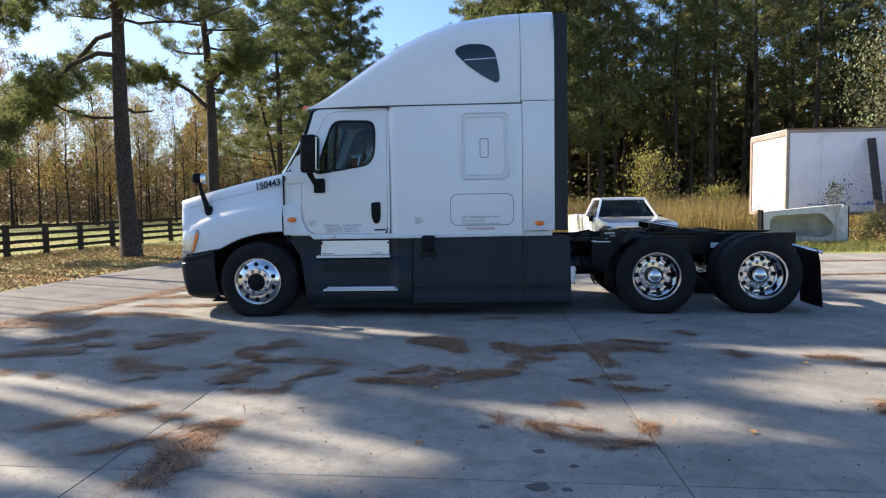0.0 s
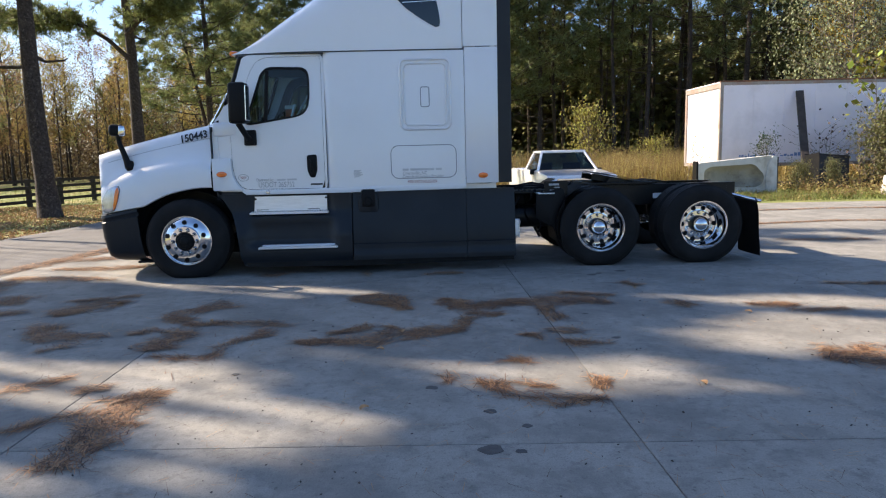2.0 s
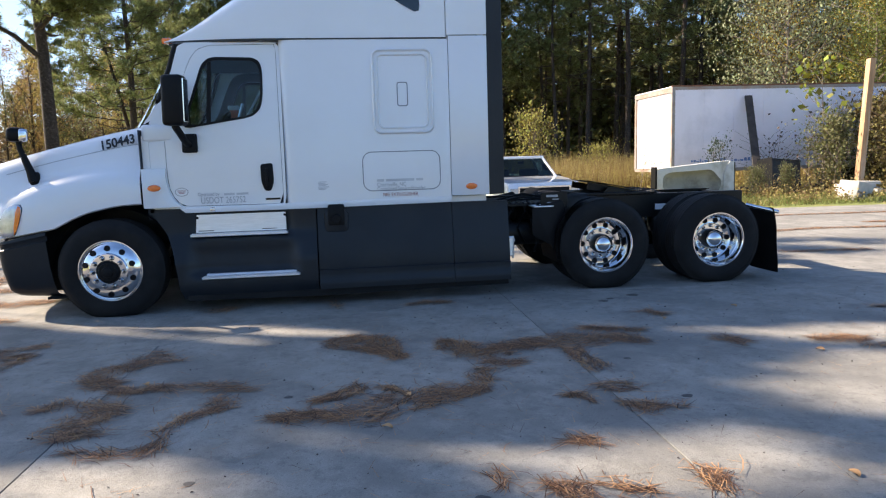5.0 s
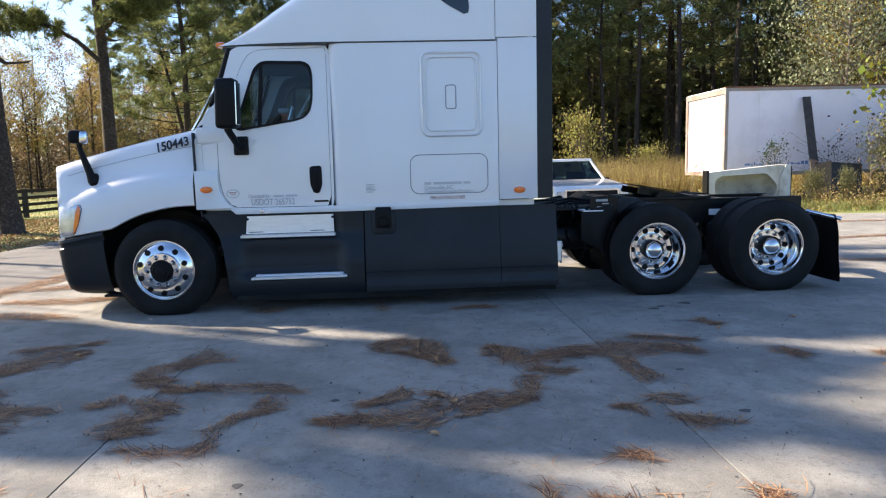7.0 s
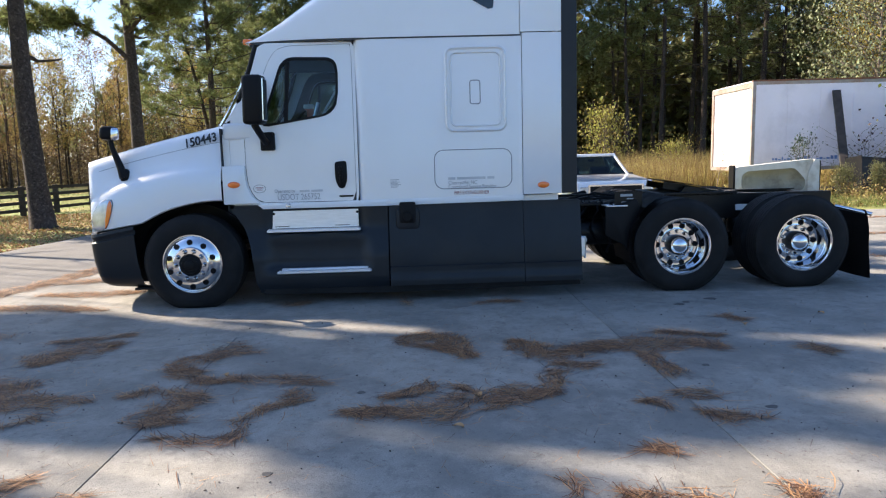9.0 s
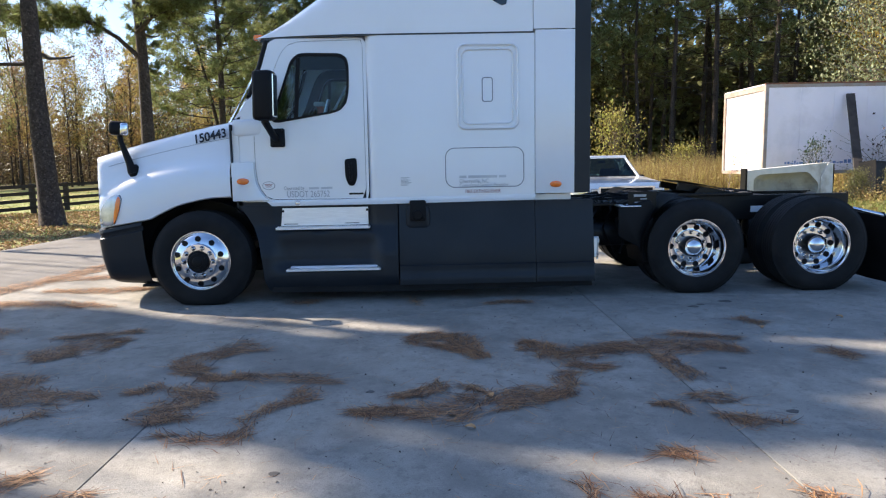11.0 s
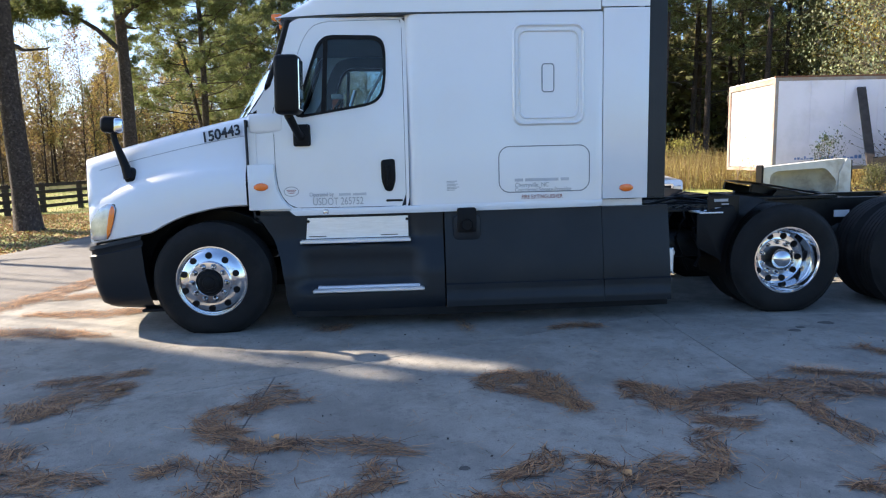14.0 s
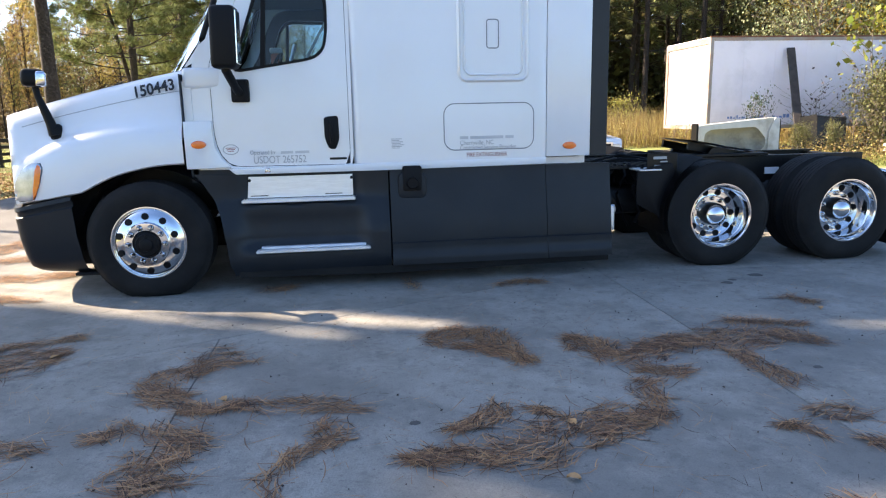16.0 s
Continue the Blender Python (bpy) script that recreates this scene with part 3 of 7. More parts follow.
def build_truck():
    tr = thing("tractor_unit", "white sleeper-cab road tractor with dark grey lower fairings, parked", "truck")
    # roof fairing
    bm = bmesh.new()
    xs = [0.60, 0.63, 0.67, 0.72, 0.80, 0.92, 1.05, 1.2, 1.4, 1.6, 1.8, 2.0, 2.25, 2.5, 2.75, 3.0, 3.2, 3.36, 3.452]
    grid_faces(bm, [roof_section(x, 2.738) for x in xs], flip=True)
    bmesh.ops.holes_fill(bm, edges=[e for e in bm.edges if e.is_boundary and all(abs(v.co.x - 0.60) < 1e-4 for v in e.verts)])
    fairing = lpart("roof_fairing", bm, WHITE, tr, "tall curved white roof fairing", smooth=50)
    # its small dark side windows
    for s in (0, 1):
        o = rounded([(2.60, 3.385), (2.66, 3.44), (2.78, 3.475), (2.97, 3.47), (3.08, 3.43), (3.14, 3.35), (3.185, 3.12), (3.195, 2.99), (3.15, 2.965), (2.98, 3.06), (2.78, 3.20)], 0.05)
        bm = bmesh.new()
        def yy(x, z, s=s):
            p, hw, h = 5.0, roof_half(x), smooth_lerp(TOP, x)
            sn = min(1.0, max(0.0, (z - 2.738) / (h - 2.738))) ** (p / 2)
            y = hw * (1 - math.sqrt(1 - sn * sn) ** (2 / p))
            return y if s == 0 else 2 * YC - y
        oo = by_angle([(x, z + 0.02) for x, z in o], 2.97, 3.28, 48)
        off = -0.006 if s == 0 else 0.006
        rows = [[(x, yy(x, z) - 4 * off, z) for x, z in oo]]
        for q in (1.0, 0.96, 0.8, 0.6, 0.4, 0.2, 0.02):
            pp = [(2.97 + (x - 2.97) * q, 3.28 + (z - 3.28) * q) for x, z in oo]
            rows.append([(x, yy(x, z) + off, z) for x, z in pp])
        grid_faces(bm, rows, closed=True)
        bmesh.ops.recalc_face_normals(bm, faces=bm.faces)
        win = lpart("roof_window", bm, DARK_GLASS, tr, "dark teardrop roof window", smooth=30)
        bm = bmesh.new()
        prism(bm, [(2.74, 3.285), (2.95, 3.294), (3.16, 3.303), (3.16, 3.311), (2.95, 3.302), (2.74, 3.293)], -0.010 if s == 0 else 0.010, 0.0, ymap=yy)
        put_under(part("window_bar", bm, ALU), win)
    # rear part of the roof and the side extenders
    for s in (0, 1):
        bm = bmesh.new()
        prism(bm, [(3.4765, 1.09), (3.885, 1.09), (3.885, 2.752), (3.4765, 2.752)], -0.004, 0.04, 0.003)
        if s:
            for v in bm.verts: v.co.y = 2 * YC - v.co.y
            bmesh.ops.reverse_faces(bm, faces=bm.faces)
        ext = lpart("side_extender", bm, WHITE, tr, "white extender panel behind the sleeper", smooth=40)
        bm = bmesh.new()
        prism(bm, [(3.888, 1.09), (4.055, 1.09), (4.055, 3.83), (3.888, 3.86)], -0.012, 0.012, 0.004, ymap=lambda x, z: 0.03 * (x - 3.888) / 0.16 + 0.055 * max(0, (z - 3.2)) ** 2)
        if s:
            for v in bm.verts: v.co.y = 2 * YC - v.co.y
            bmesh.ops.reverse_faces(bm, faces=bm.faces)
        lpart("rubber_flap", bm, GREY_PLASTIC, tr, "dark rubber gap flap")
    bm = bmesh.new()
    grid_faces(bm, [roof_section(x, 2.762, inset=0.004 * (x < 3.47)) for x in (3.460, 3.468, 3.55, 3.7, 3.885)], flip=True)
    lpart("rear_roof", bm, WHITE, tr, smooth=50)
    # sleeper box
    for s in (0, 1):
        bm = bmesh.new()
        # side panel with a rounded front edge that tucks in behind the door
        rows = []
        for x, y in ((1.735, 0.09), (1.742, 0.055), (1.762, 0.028), (1.80, 0.010), (1.86, 0.001), (1.95, 0.0), (3.40, 0.0), (3.466, 0.0), (3.471, 0.004), (3.472, 0.05)):
            rows.append([(x, y, 1.055), (x, y, 1.09), (x, y, 2.68), (x, y + 0.006, 2.722)])
        grid_faces(bm, rows)
        bmesh.ops.recalc_face_normals(bm, faces=bm.faces)
        if s:
            for v in bm.verts: v.co.y = 2 * YC - v.co.y
        lpart("sleeper_side", bm, WHITE, tr, "white sleeper side panel", smooth=45)
        sg = lambda b: [setattr(v.co, "y", 2 * YC - v.co.y) for v in b.verts] if s else None
        # pressed panel, its small inner pressing and the locker door
        for nm, (x0, x1, z0, z1, r), w, d, m in (("pressed_panel", (2.665, 3.31, 1.755, 2.63, 0.09), 0.034, 0.020, WHITE), ("pressed_panel", (2.72, 3.255, 1.81, 2.575, 0.07), 0.020, 0.014, WHITE), ("pressed_panel", (2.925, 3.04, 2.04, 2.29, 0.03), 0.010, 0.004, SEAL_GREY), ("locker_seal", (2.535, 3.36, 1.165, 1.58, 0.10), 0.009, 0.003, SEAL_GREY)):
            bm = bmesh.new()
            o, i = rrect(x0, x1, z0, z1, r, 8), rrect(x0 + w, x1 - w, z0 + w, z1 - w, max(0.01, r - w), 8)
            mid = rrect(x0 + w / 2, x1 - w / 2, z0 + w / 2, z1 - w / 2, max(0.01, r - w / 2), 8)
            grid_faces(bm, [[(x, -0.001, z) for x, z in o], [(x, -d, z) for x, z in mid], [(x, -0.001, z) for x, z in i]], closed=True)
            bmesh.ops.recalc_face_normals(bm, faces=bm.faces)
            sg(bm)
            lpart(nm, bm, m, tr, smooth=80)
    bm = nbox(1.75, 3.86, 0.06, 2 * YC - 0.06, 1.02, 1.08)
    box(bm, 3.80, 3.86, 0.06, 2 * YC - 0.06, 1.08, 3.75)
    box(bm, 1.75, 3.80, 0.08, 2 * YC - 0.08, 2.66, 2.70)
    lpart("sleeper_shell", bm, WHITE, tr)
    # roof seam gasket
    xs = [0.66, 0.72, 0.80, 0.92, 1.2, 1.7, 2.4, 3.2, 3.46]
    for s in (0, 1):
        bm = bmesh.new()
        prof = [[(x, YC - (roof_half(x) - 0.003) * (1 if s == 0 else -1), 2.722), (x, YC - (roof_half(x) - 0.003) * (1 if s == 0 else -1), 2.738)] for x in xs]
        grid_faces(bm, prof)
        lpart("roof_seam", bm, SEAM, tr)
    # lower white sill
    for s in (0, 1):
        bm = bmesh.new()
        prism(bm, [(0.66, 1.062), (0.72, 1.01), (1.98, 1.01), (3.44, 1.022), (3.47, 1.03), (3.48, 1.085), (1.72, 1.075)], -0.006, 0.05, 0.008)
        if s:
            for v in bm.verts: v.co.y = 2 * YC - v.co.y
            bmesh.ops.reverse_faces(bm, faces=bm.faces)
        lpart("sill", bm, WHITE, tr, smooth=40)
    # cab: doors with windows
    for s in (0, 1):
        door = new("door")
        put_under(door, tr)
        flip = (lambda b: [setattr(v.co, "y", 2 * YC - v.co.y) for v in b.verts]) if s else (lambda b: None)
        cx, cz = 1.2, 2.2
        wo = by_angle(rounded(WIN, 0.05), cx, cz, 96)
        do = by_angle(rounded(DOOR, 0.06), cx, cz, 96)
        # skin between the window opening and the door's edge
        rows = []
        for k in range(9):
            u = k / 8
            rows.append([(a[0] + (b[0] - a[0]) * u, cab_y(a[0] + (b[0] - a[0]) * u, a[1] + (b[1] - a[1]) * u), a[1] + (b[1] - a[1]) * u) for a, b in zip(wo, do)])
        rows.insert(0, [(x, y + 0.05, z) for x, y, z in rows[0]])
        rows.append([(x, y + 0.05, z) for x, y, z in rows[-1]])
        bm = bmesh.new()
        grid_faces(bm, rows, closed=True)
        bmesh.ops.recalc_face_normals(bm, faces=bm.faces)
        flip(bm)
        lpart("door_skin", bm, WHITE, door, smooth=45)
        bm = bmesh.new()
        inn = by_angle(rounded([(cx + (x - cx) * 0.93, cz + (z - cz) * 0.915) for x, z in WIN], 0.05), cx, cz, 96)
        frame_ring(bm, wo, inn, -0.006, 0.02, cab_y)
        # quarter-light bar
        prism(bm, [(0.985, 1.90), (1.025, 1.90), (1.065, 2.52), (1.03, 2.52)], -0.004, 0.02, ymap=cab_y)
        flip(bm)
        lpart("window_seal", bm, BLACK_PLASTIC, door, "black rubber window frame", smooth=40)
        bm = bmesh.new()
        bm.faces.new([bm.verts.new((x, cab_y(x, z) + 0.012, z)) for x, z in inn])
        flip(bm)
        gl = lpart("window_glass", bm, GLASS, door, "tinted side window")
        gl.visible_shadow = False
        # dark inner lining round the window
        bm = bmesh.new()
        frame_ring(bm, [(cx + (x - cx) * 0.97, cz + (z - cz) * 0.97) for x, z in do], wo, 0.06, 0.075, cab_y)
        flip(bm)
        lpart("door_lining", bm, INTERIOR, door)
        # handle
        bm = bmesh.new()
        prism(bm, rounded([(1.490, 1.485), (1.615, 1.495), (1.618, 1.30), (1.585, 1.205), (1.525, 1.210), (1.492, 1.30)], 0.03), -0.012, 0.02, 0.006, ymap=cab_y)
        flip(bm)
        lpart("handle_plate", bm, BLACK_PLASTIC, door, "black door handle plate", smooth=40)
        bm = bmesh.new()
        prism(bm, rounded([(1.535, 1.44), (1.566, 1.44), (1.564, 1.27), (1.548, 1.25), (1.537, 1.27)], 0.012), -0.034, -0.008, 0.006, ymap=cab_y)
        flip(bm)
        lpart("handle", bm, BLACK_PLASTIC, door, smooth=40)
        bm = bmesh.new()
        prism(bm, rrect(1.525, 1.675, 1.115, 1.135, 0.008), -0.003, 0.02, ymap=cab_y)
        flip(bm)
        lpart("badge", bm, STEEL_BLACK, door, "small dark name badge")
        if s == 0:
            # round sticker, owner marks and number
            bm = bmesh.new()
            prism(bm, [(0.69 + 0.068 * math.cos(a * math.pi / 16), 1.225 + 0.045 * math.sin(a * math.pi / 16)) for a in range(32)], -0.0015, 0.01, ymap=cab_y)
            lpart("sticker", bm, GREY_LETTER, door, "oval inspection sticker")
            bm = bmesh.new()
            prism(bm, [(0.69 + 0.06 * math.cos(a * math.pi / 16), 1.225 + 0.038 * math.sin(a * math.pi / 16)) for a in range(32)], -0.0025, 0.01, ymap=cab_y)
            lpart("sticker_face", bm, WHITE, door)
            bm = bmesh.new()
            for k, zz in enumerate((1.238, 1.225, 1.212)):
                prism(bm, [(0.647 + 0.008 * k, zz - 0.003), (0.733 - 0.008 * k, zz - 0.003), (0.733 - 0.008 * k, zz + 0.003), (0.647 + 0.008 * k, zz + 0.003)], -0.0035, 0.01, ymap=cab_y)
            lpart("sticker_lines", bm, RED_LETTER, door)
            bm = bmesh.new()
            words("Operated by", 0.052, GREY_LETTER, door, (0.85, 0.008, 1.178), squeeze=0.80)
            x = 1.11
            for wd in (0.105, 0.12):
                prism(bm, [(x, 1.178), (x + wd, 1.180), (x + wd, 1.202), (x, 1.200)], -0.0015, 0.005, ymap=cab_y)
                x += wd + 0.018
            lpart("owner_mark", bm, PALE_LETTER, door, "thin grey line of lettering")
            words("USDOT 265752", 0.092, GREY_LETTER, door, (0.875, 0.0145, 1.100), squeeze=0.74)
    # pillars and door surround, cowl side
    for s in (0, 1):
        bm = bmesh.new()
        o = by_angle(rounded([(0.335, 1.055), (1.735, 1.055), (1.745, 2.69), (1.70, 2.715), (0.80, 2.715), (0.70, 2.64), (0.585, 2.25), (0.42, 1.99), (0.335, 1.90)], 0.03), 1.2, 1.95, 96)
        i = by_angle(rounded(DOOR, 0.06), 1.2, 1.95, 96)
        i = [(1.2 + (x - 1.2) * 1.008, 1.95 + (z - 1.95) * 1.006) for x, z in i]
        rows = [[(x, cab_y(x, z), z) for x, z in q] for q in (o, i)]
        rows = [[(x, y + 0.08, z) for x, y, z in rows[0]]] + rows + [[(x, y + 0.012, z) for x, y, z in rows[1]]]
        grid_faces(bm, rows, closed=True)
        bmesh.ops.recalc_face_normals(bm, faces=bm.faces)
        if s:
            for v in bm.verts: v.co.y = 2 * YC - v.co.y
        lpart("cab_side", bm, WHITE, tr, smooth=40)
        bm = bmesh.new()
        frame_ring(bm, [(1.2 + (x - 1.2) * 1.012, 1.95 + (z - 1.95) * 1.01) for x, z in by_angle(rounded(DOOR, 0.06), 1.2, 1.95, 96)], [(1.2 + (x - 1.2) * 0.985, 1.95 + (z - 1.95) * 0.988) for x, z in by_angle(rounded(DOOR, 0.06), 1.2, 1.95, 96)], 0.016, 0.03, cab_y)
        if s:
            for v in bm.verts: v.co.y = 2 * YC - v.co.y
        lpart("door_seal", bm, SEAM, tr)
    # windscreen, firewall, cab floor, drip ledge
    bm = bmesh.new()
    rows = []
    for (xe, xc, z) in ((0.39, 0.02, 1.90), (0.52, 0.20, 2.15), (0.64, 0.40, 2.45), (0.72, 0.52, 2.70)):
        row = []
        for k in range(13):
            u = k / 12 * 2 - 1
            yy0 = cab_y(xe, z)
            row.append((xc + (xe - xc) * abs(u) ** 2.2, YC + u * (YC - yy0 - 0.02), z))
        rows.append(row)
    grid_faces(bm, rows)
    g = lpart("windscreen", bm, GLASS, tr, "curved windscreen", smooth=60)
    g.visible_shadow = False
    for s in (0, 1):
        bm = bmesh.new()
        p = [(rows[k][0 if s == 0 else -1][0] + 0.01, rows[k][0 if s == 0 else -1][1], rows[k][0][2]) for k in range(4)]
        tube(bm, p, 0.032, 8)
        lpart("screen_pillar", bm, BLACK_PLASTIC, tr, smooth=50)
    bm = nbox(0.34, 0.40, 0.06, 2 * YC - 0.06, 0.95, 1.92)
    box(bm, 0.36, 1.80, 0.06, 2 * YC - 0.06, 0.98, 1.06)
    box(bm, 0.66, 1.80, 0.12, 2 * YC - 0.12, 2.69, 2.715)
    lpart("cab_floor", bm, INTERIOR, tr)
    # dark sheet added so the cab's depth looks shaded
    bm = nbox(1.80, 1.83, 0.10, 2 * YC - 0.10, 1.08, 2.64, 0.004)
    lpart("sleeper_curtain", bm, INTERIOR, tr, "dark panel added behind the seats in place of shade")
    # dashboard, wheel and seats
    bm = nbox(0.42, 0.82, 0.16, 2 * YC - 0.16, 1.55, 1.88, 0.06, 2)
    lpart("dashboard", bm, INTERIOR, tr, smooth=40)
    bm = bmesh.new()
    ring = [(1.02 + 0.09 * math.cos(a) , 0.62 + 0.22 * math.sin(a), 1.86 + 0.20 * math.cos(a)) for a in [k * math.pi / 12 for k in range(25)]]
    tube(bm, ring, 0.016, 8, caps=False)
    tube(bm, [(0.80, 0.62, 1.70), (1.0, 0.62, 1.84)], 0.03, 8)
    box(bm, 0.98, 1.04, 0.44, 0.80, 1.83, 1.88, 0.012)
    lpart("steering_wheel", bm, BLACK_PLASTIC, tr, smooth=40)
    for y in (0.38, 1.50):
        bm = nbox(1.15, 1.62, y, y + 0.46, 1.35, 1.50, 0.05, 2)
        box(bm, 1.22, 1.50, y + 0.1, y + 0.36, 1.05, 1.36)
        box(bm, 0, 0.13, y + 0.02, y + 0.44, 0, 0.66, 0.05, 2, m=pose(1.56, 0, 1.46, 0, 10, 0))
        box(bm, 0, 0.10, y + 0.12, y + 0.34, 0.69, 0.86, 0.04, 2, m=pose(1.56, 0, 1.46, 0, 10, 0))
        lpart("cab_seat", bm, SEAT, tr, "grey cloth seat", smooth=40)
    bm = bmesh.new()
    tube(bm, [(1.30, 0.34, 1.50), (1.36, 0.30, 2.0), (1.62, 0.20, 2.42)], 0.018, 6)
    lpart("seat_belt", bm, ALU, tr)
    bm = bmesh.new()
    tube(bm, [(1.12, 0.9, 1.86), (1.22, 0.9, 2.18)], 0.02, 6)
    lpart("gear_lever", bm, ALU, tr)
    # added block whose orange and white imitate the far mirror's reflection
    bm = nbox(0.86, 0.98, 2.04, 2.14, 1.90, 2.20, 0.012)
    bx = lpart("dash_box", bm, mat("reflected_orange", (0.62, 0.16, 0.08), 0.6, var=0.1), tr, "orange and white block standing in for a mirror's reflection")
    put_under(part("lid", nbox(0.85, 0.99, 2.03, 2.15, 2.20, 2.26, 0.012), WHITE), bx)
    # hood and fenders
    low = [(-1.10, 0.80), (-0.62, 0.885), (-0.52, 0.90), (-0.40, 0.96), (-0.28, 1.015), (-0.14, 1.06), (0.10, 1.105), (0.33, 1.115)]
    top = [(-1.42, 1.22), (-1.30, 1.43), (-1.15, 1.525), (-0.9, 1.612), (-0.5, 1.725), (0.0, 1.848), (0.26, 1.90), (0.33, 1.91)]
    bm = bmesh.new()
    rows = []
    # u: 0 at the centre's nose line .. 1 at the cowl; each section runs from the near arch edge over the top to the far one
    for k in range(25):
        u = k / 24
        xe = -1.015 + 1.33 * u            # x at the side
        bulge = 0.31 * (1 - u) ** 1.5        # how far the centre runs ahead
        zl, zt = smooth_lerp(low, xe), smooth_lerp(top, xe)
        sh = 1.245 + 0.17 * math.sin(min(1, u * 1.1) * math.pi / 2) - 0.10 * (1 - u) ** 3   # fender's shoulder
        yo = -0.088 + 0.085 * max(0, (0.3 - u) / 0.3) ** 2 + 0.033 * max(0.0, u - 0.75) / 0.25
        yh = 0.095 - 0.01 * u
        c = 0.125 + 0.055 * u
        rise = max(0.03, zt - c - sh)
        prof = [(yo + 0.03, zl - 0.0), (yo + 0.004, zl + 0.012), (yo, zl + 0.3 * (sh - zl)), (yo + 0.004, zl + 0.62 * (sh - zl)), (yo + 0.012, zl + 0.86 * (sh - zl)), (yo + 0.026, sh - 0.010), (yo + 0.050, sh + 0.10 * rise), (yh - 0.065, sh + 0.28 * rise), (yh - 0.028, sh + 0.60 * rise), (yh, zt - c), (yh + 0.020, zt - 0.66 * c), (yh + 0.050, zt - 0.32 * c), (yh + 0.105, zt - 0.08 * c), (yh + 0.35, zt + 0.015), (0.85, zt + 0.035), (YC, zt + 0.04)]
        row = []
        for y, z in prof:
            t = max(0.0, min(1.0, (y + 0.1) / (YC + 0.1)))
            x = xe - bulge * (1 - (1 - t) ** 1.8)
            row.append((x, y, z + (smooth_lerp(top, x) - zt) * min(1.0, t * 1.6)))
        row += [(x, 2 * YC - y, z) for x, y, z in row[-2::-1]]
        rows.append(row)
    grid_faces(bm, rows)
    # nose closed down to the bumper
    nose = [(x + 0.0, y, 0.84 + 0.0 * z) for x, y, z in rows[0]]
    fr = [[(x - 0.012 * math.sin(math.pi * q), y, z + (zz - z) * q) for (x, y, z), (_, _, zz) in zip(rows[0], nose)] for q in (0, 0.25, 0.5, 0.75, 1)]
    grid_faces(bm, fr[::-1])
    bmesh.ops.remove_doubles(bm, verts=bm.verts, dist=1e-4)
    bmesh.ops.recalc_face_normals(bm, faces=bm.faces)
    hood = lpart("hood", bm, WHITE, tr, "white sloping hood with bulged front wings", smooth=55)
    # crease line along the hood's flank
    bm = bmesh.new()
    line = [(-0.98 + 1.28 * k / 40, 0.0, smooth_lerp(top, -0.98 + 1.28 * k / 40) - 0.134 - 0.048 * k / 40) for k in range(41)]
    grid_faces(bm, [[(x, y, z - 0.0025) for x, y, z in line], [(x, y, z + 0.0025) for x, y, z in line]])
    crease = lpart("crease", bm, mat("crease_grey", (0.27, 0.28, 0.30), 0.5, var=0.1), tr)
    rest_on(crease.data, hood, 0.003)
    return tr, hood, top


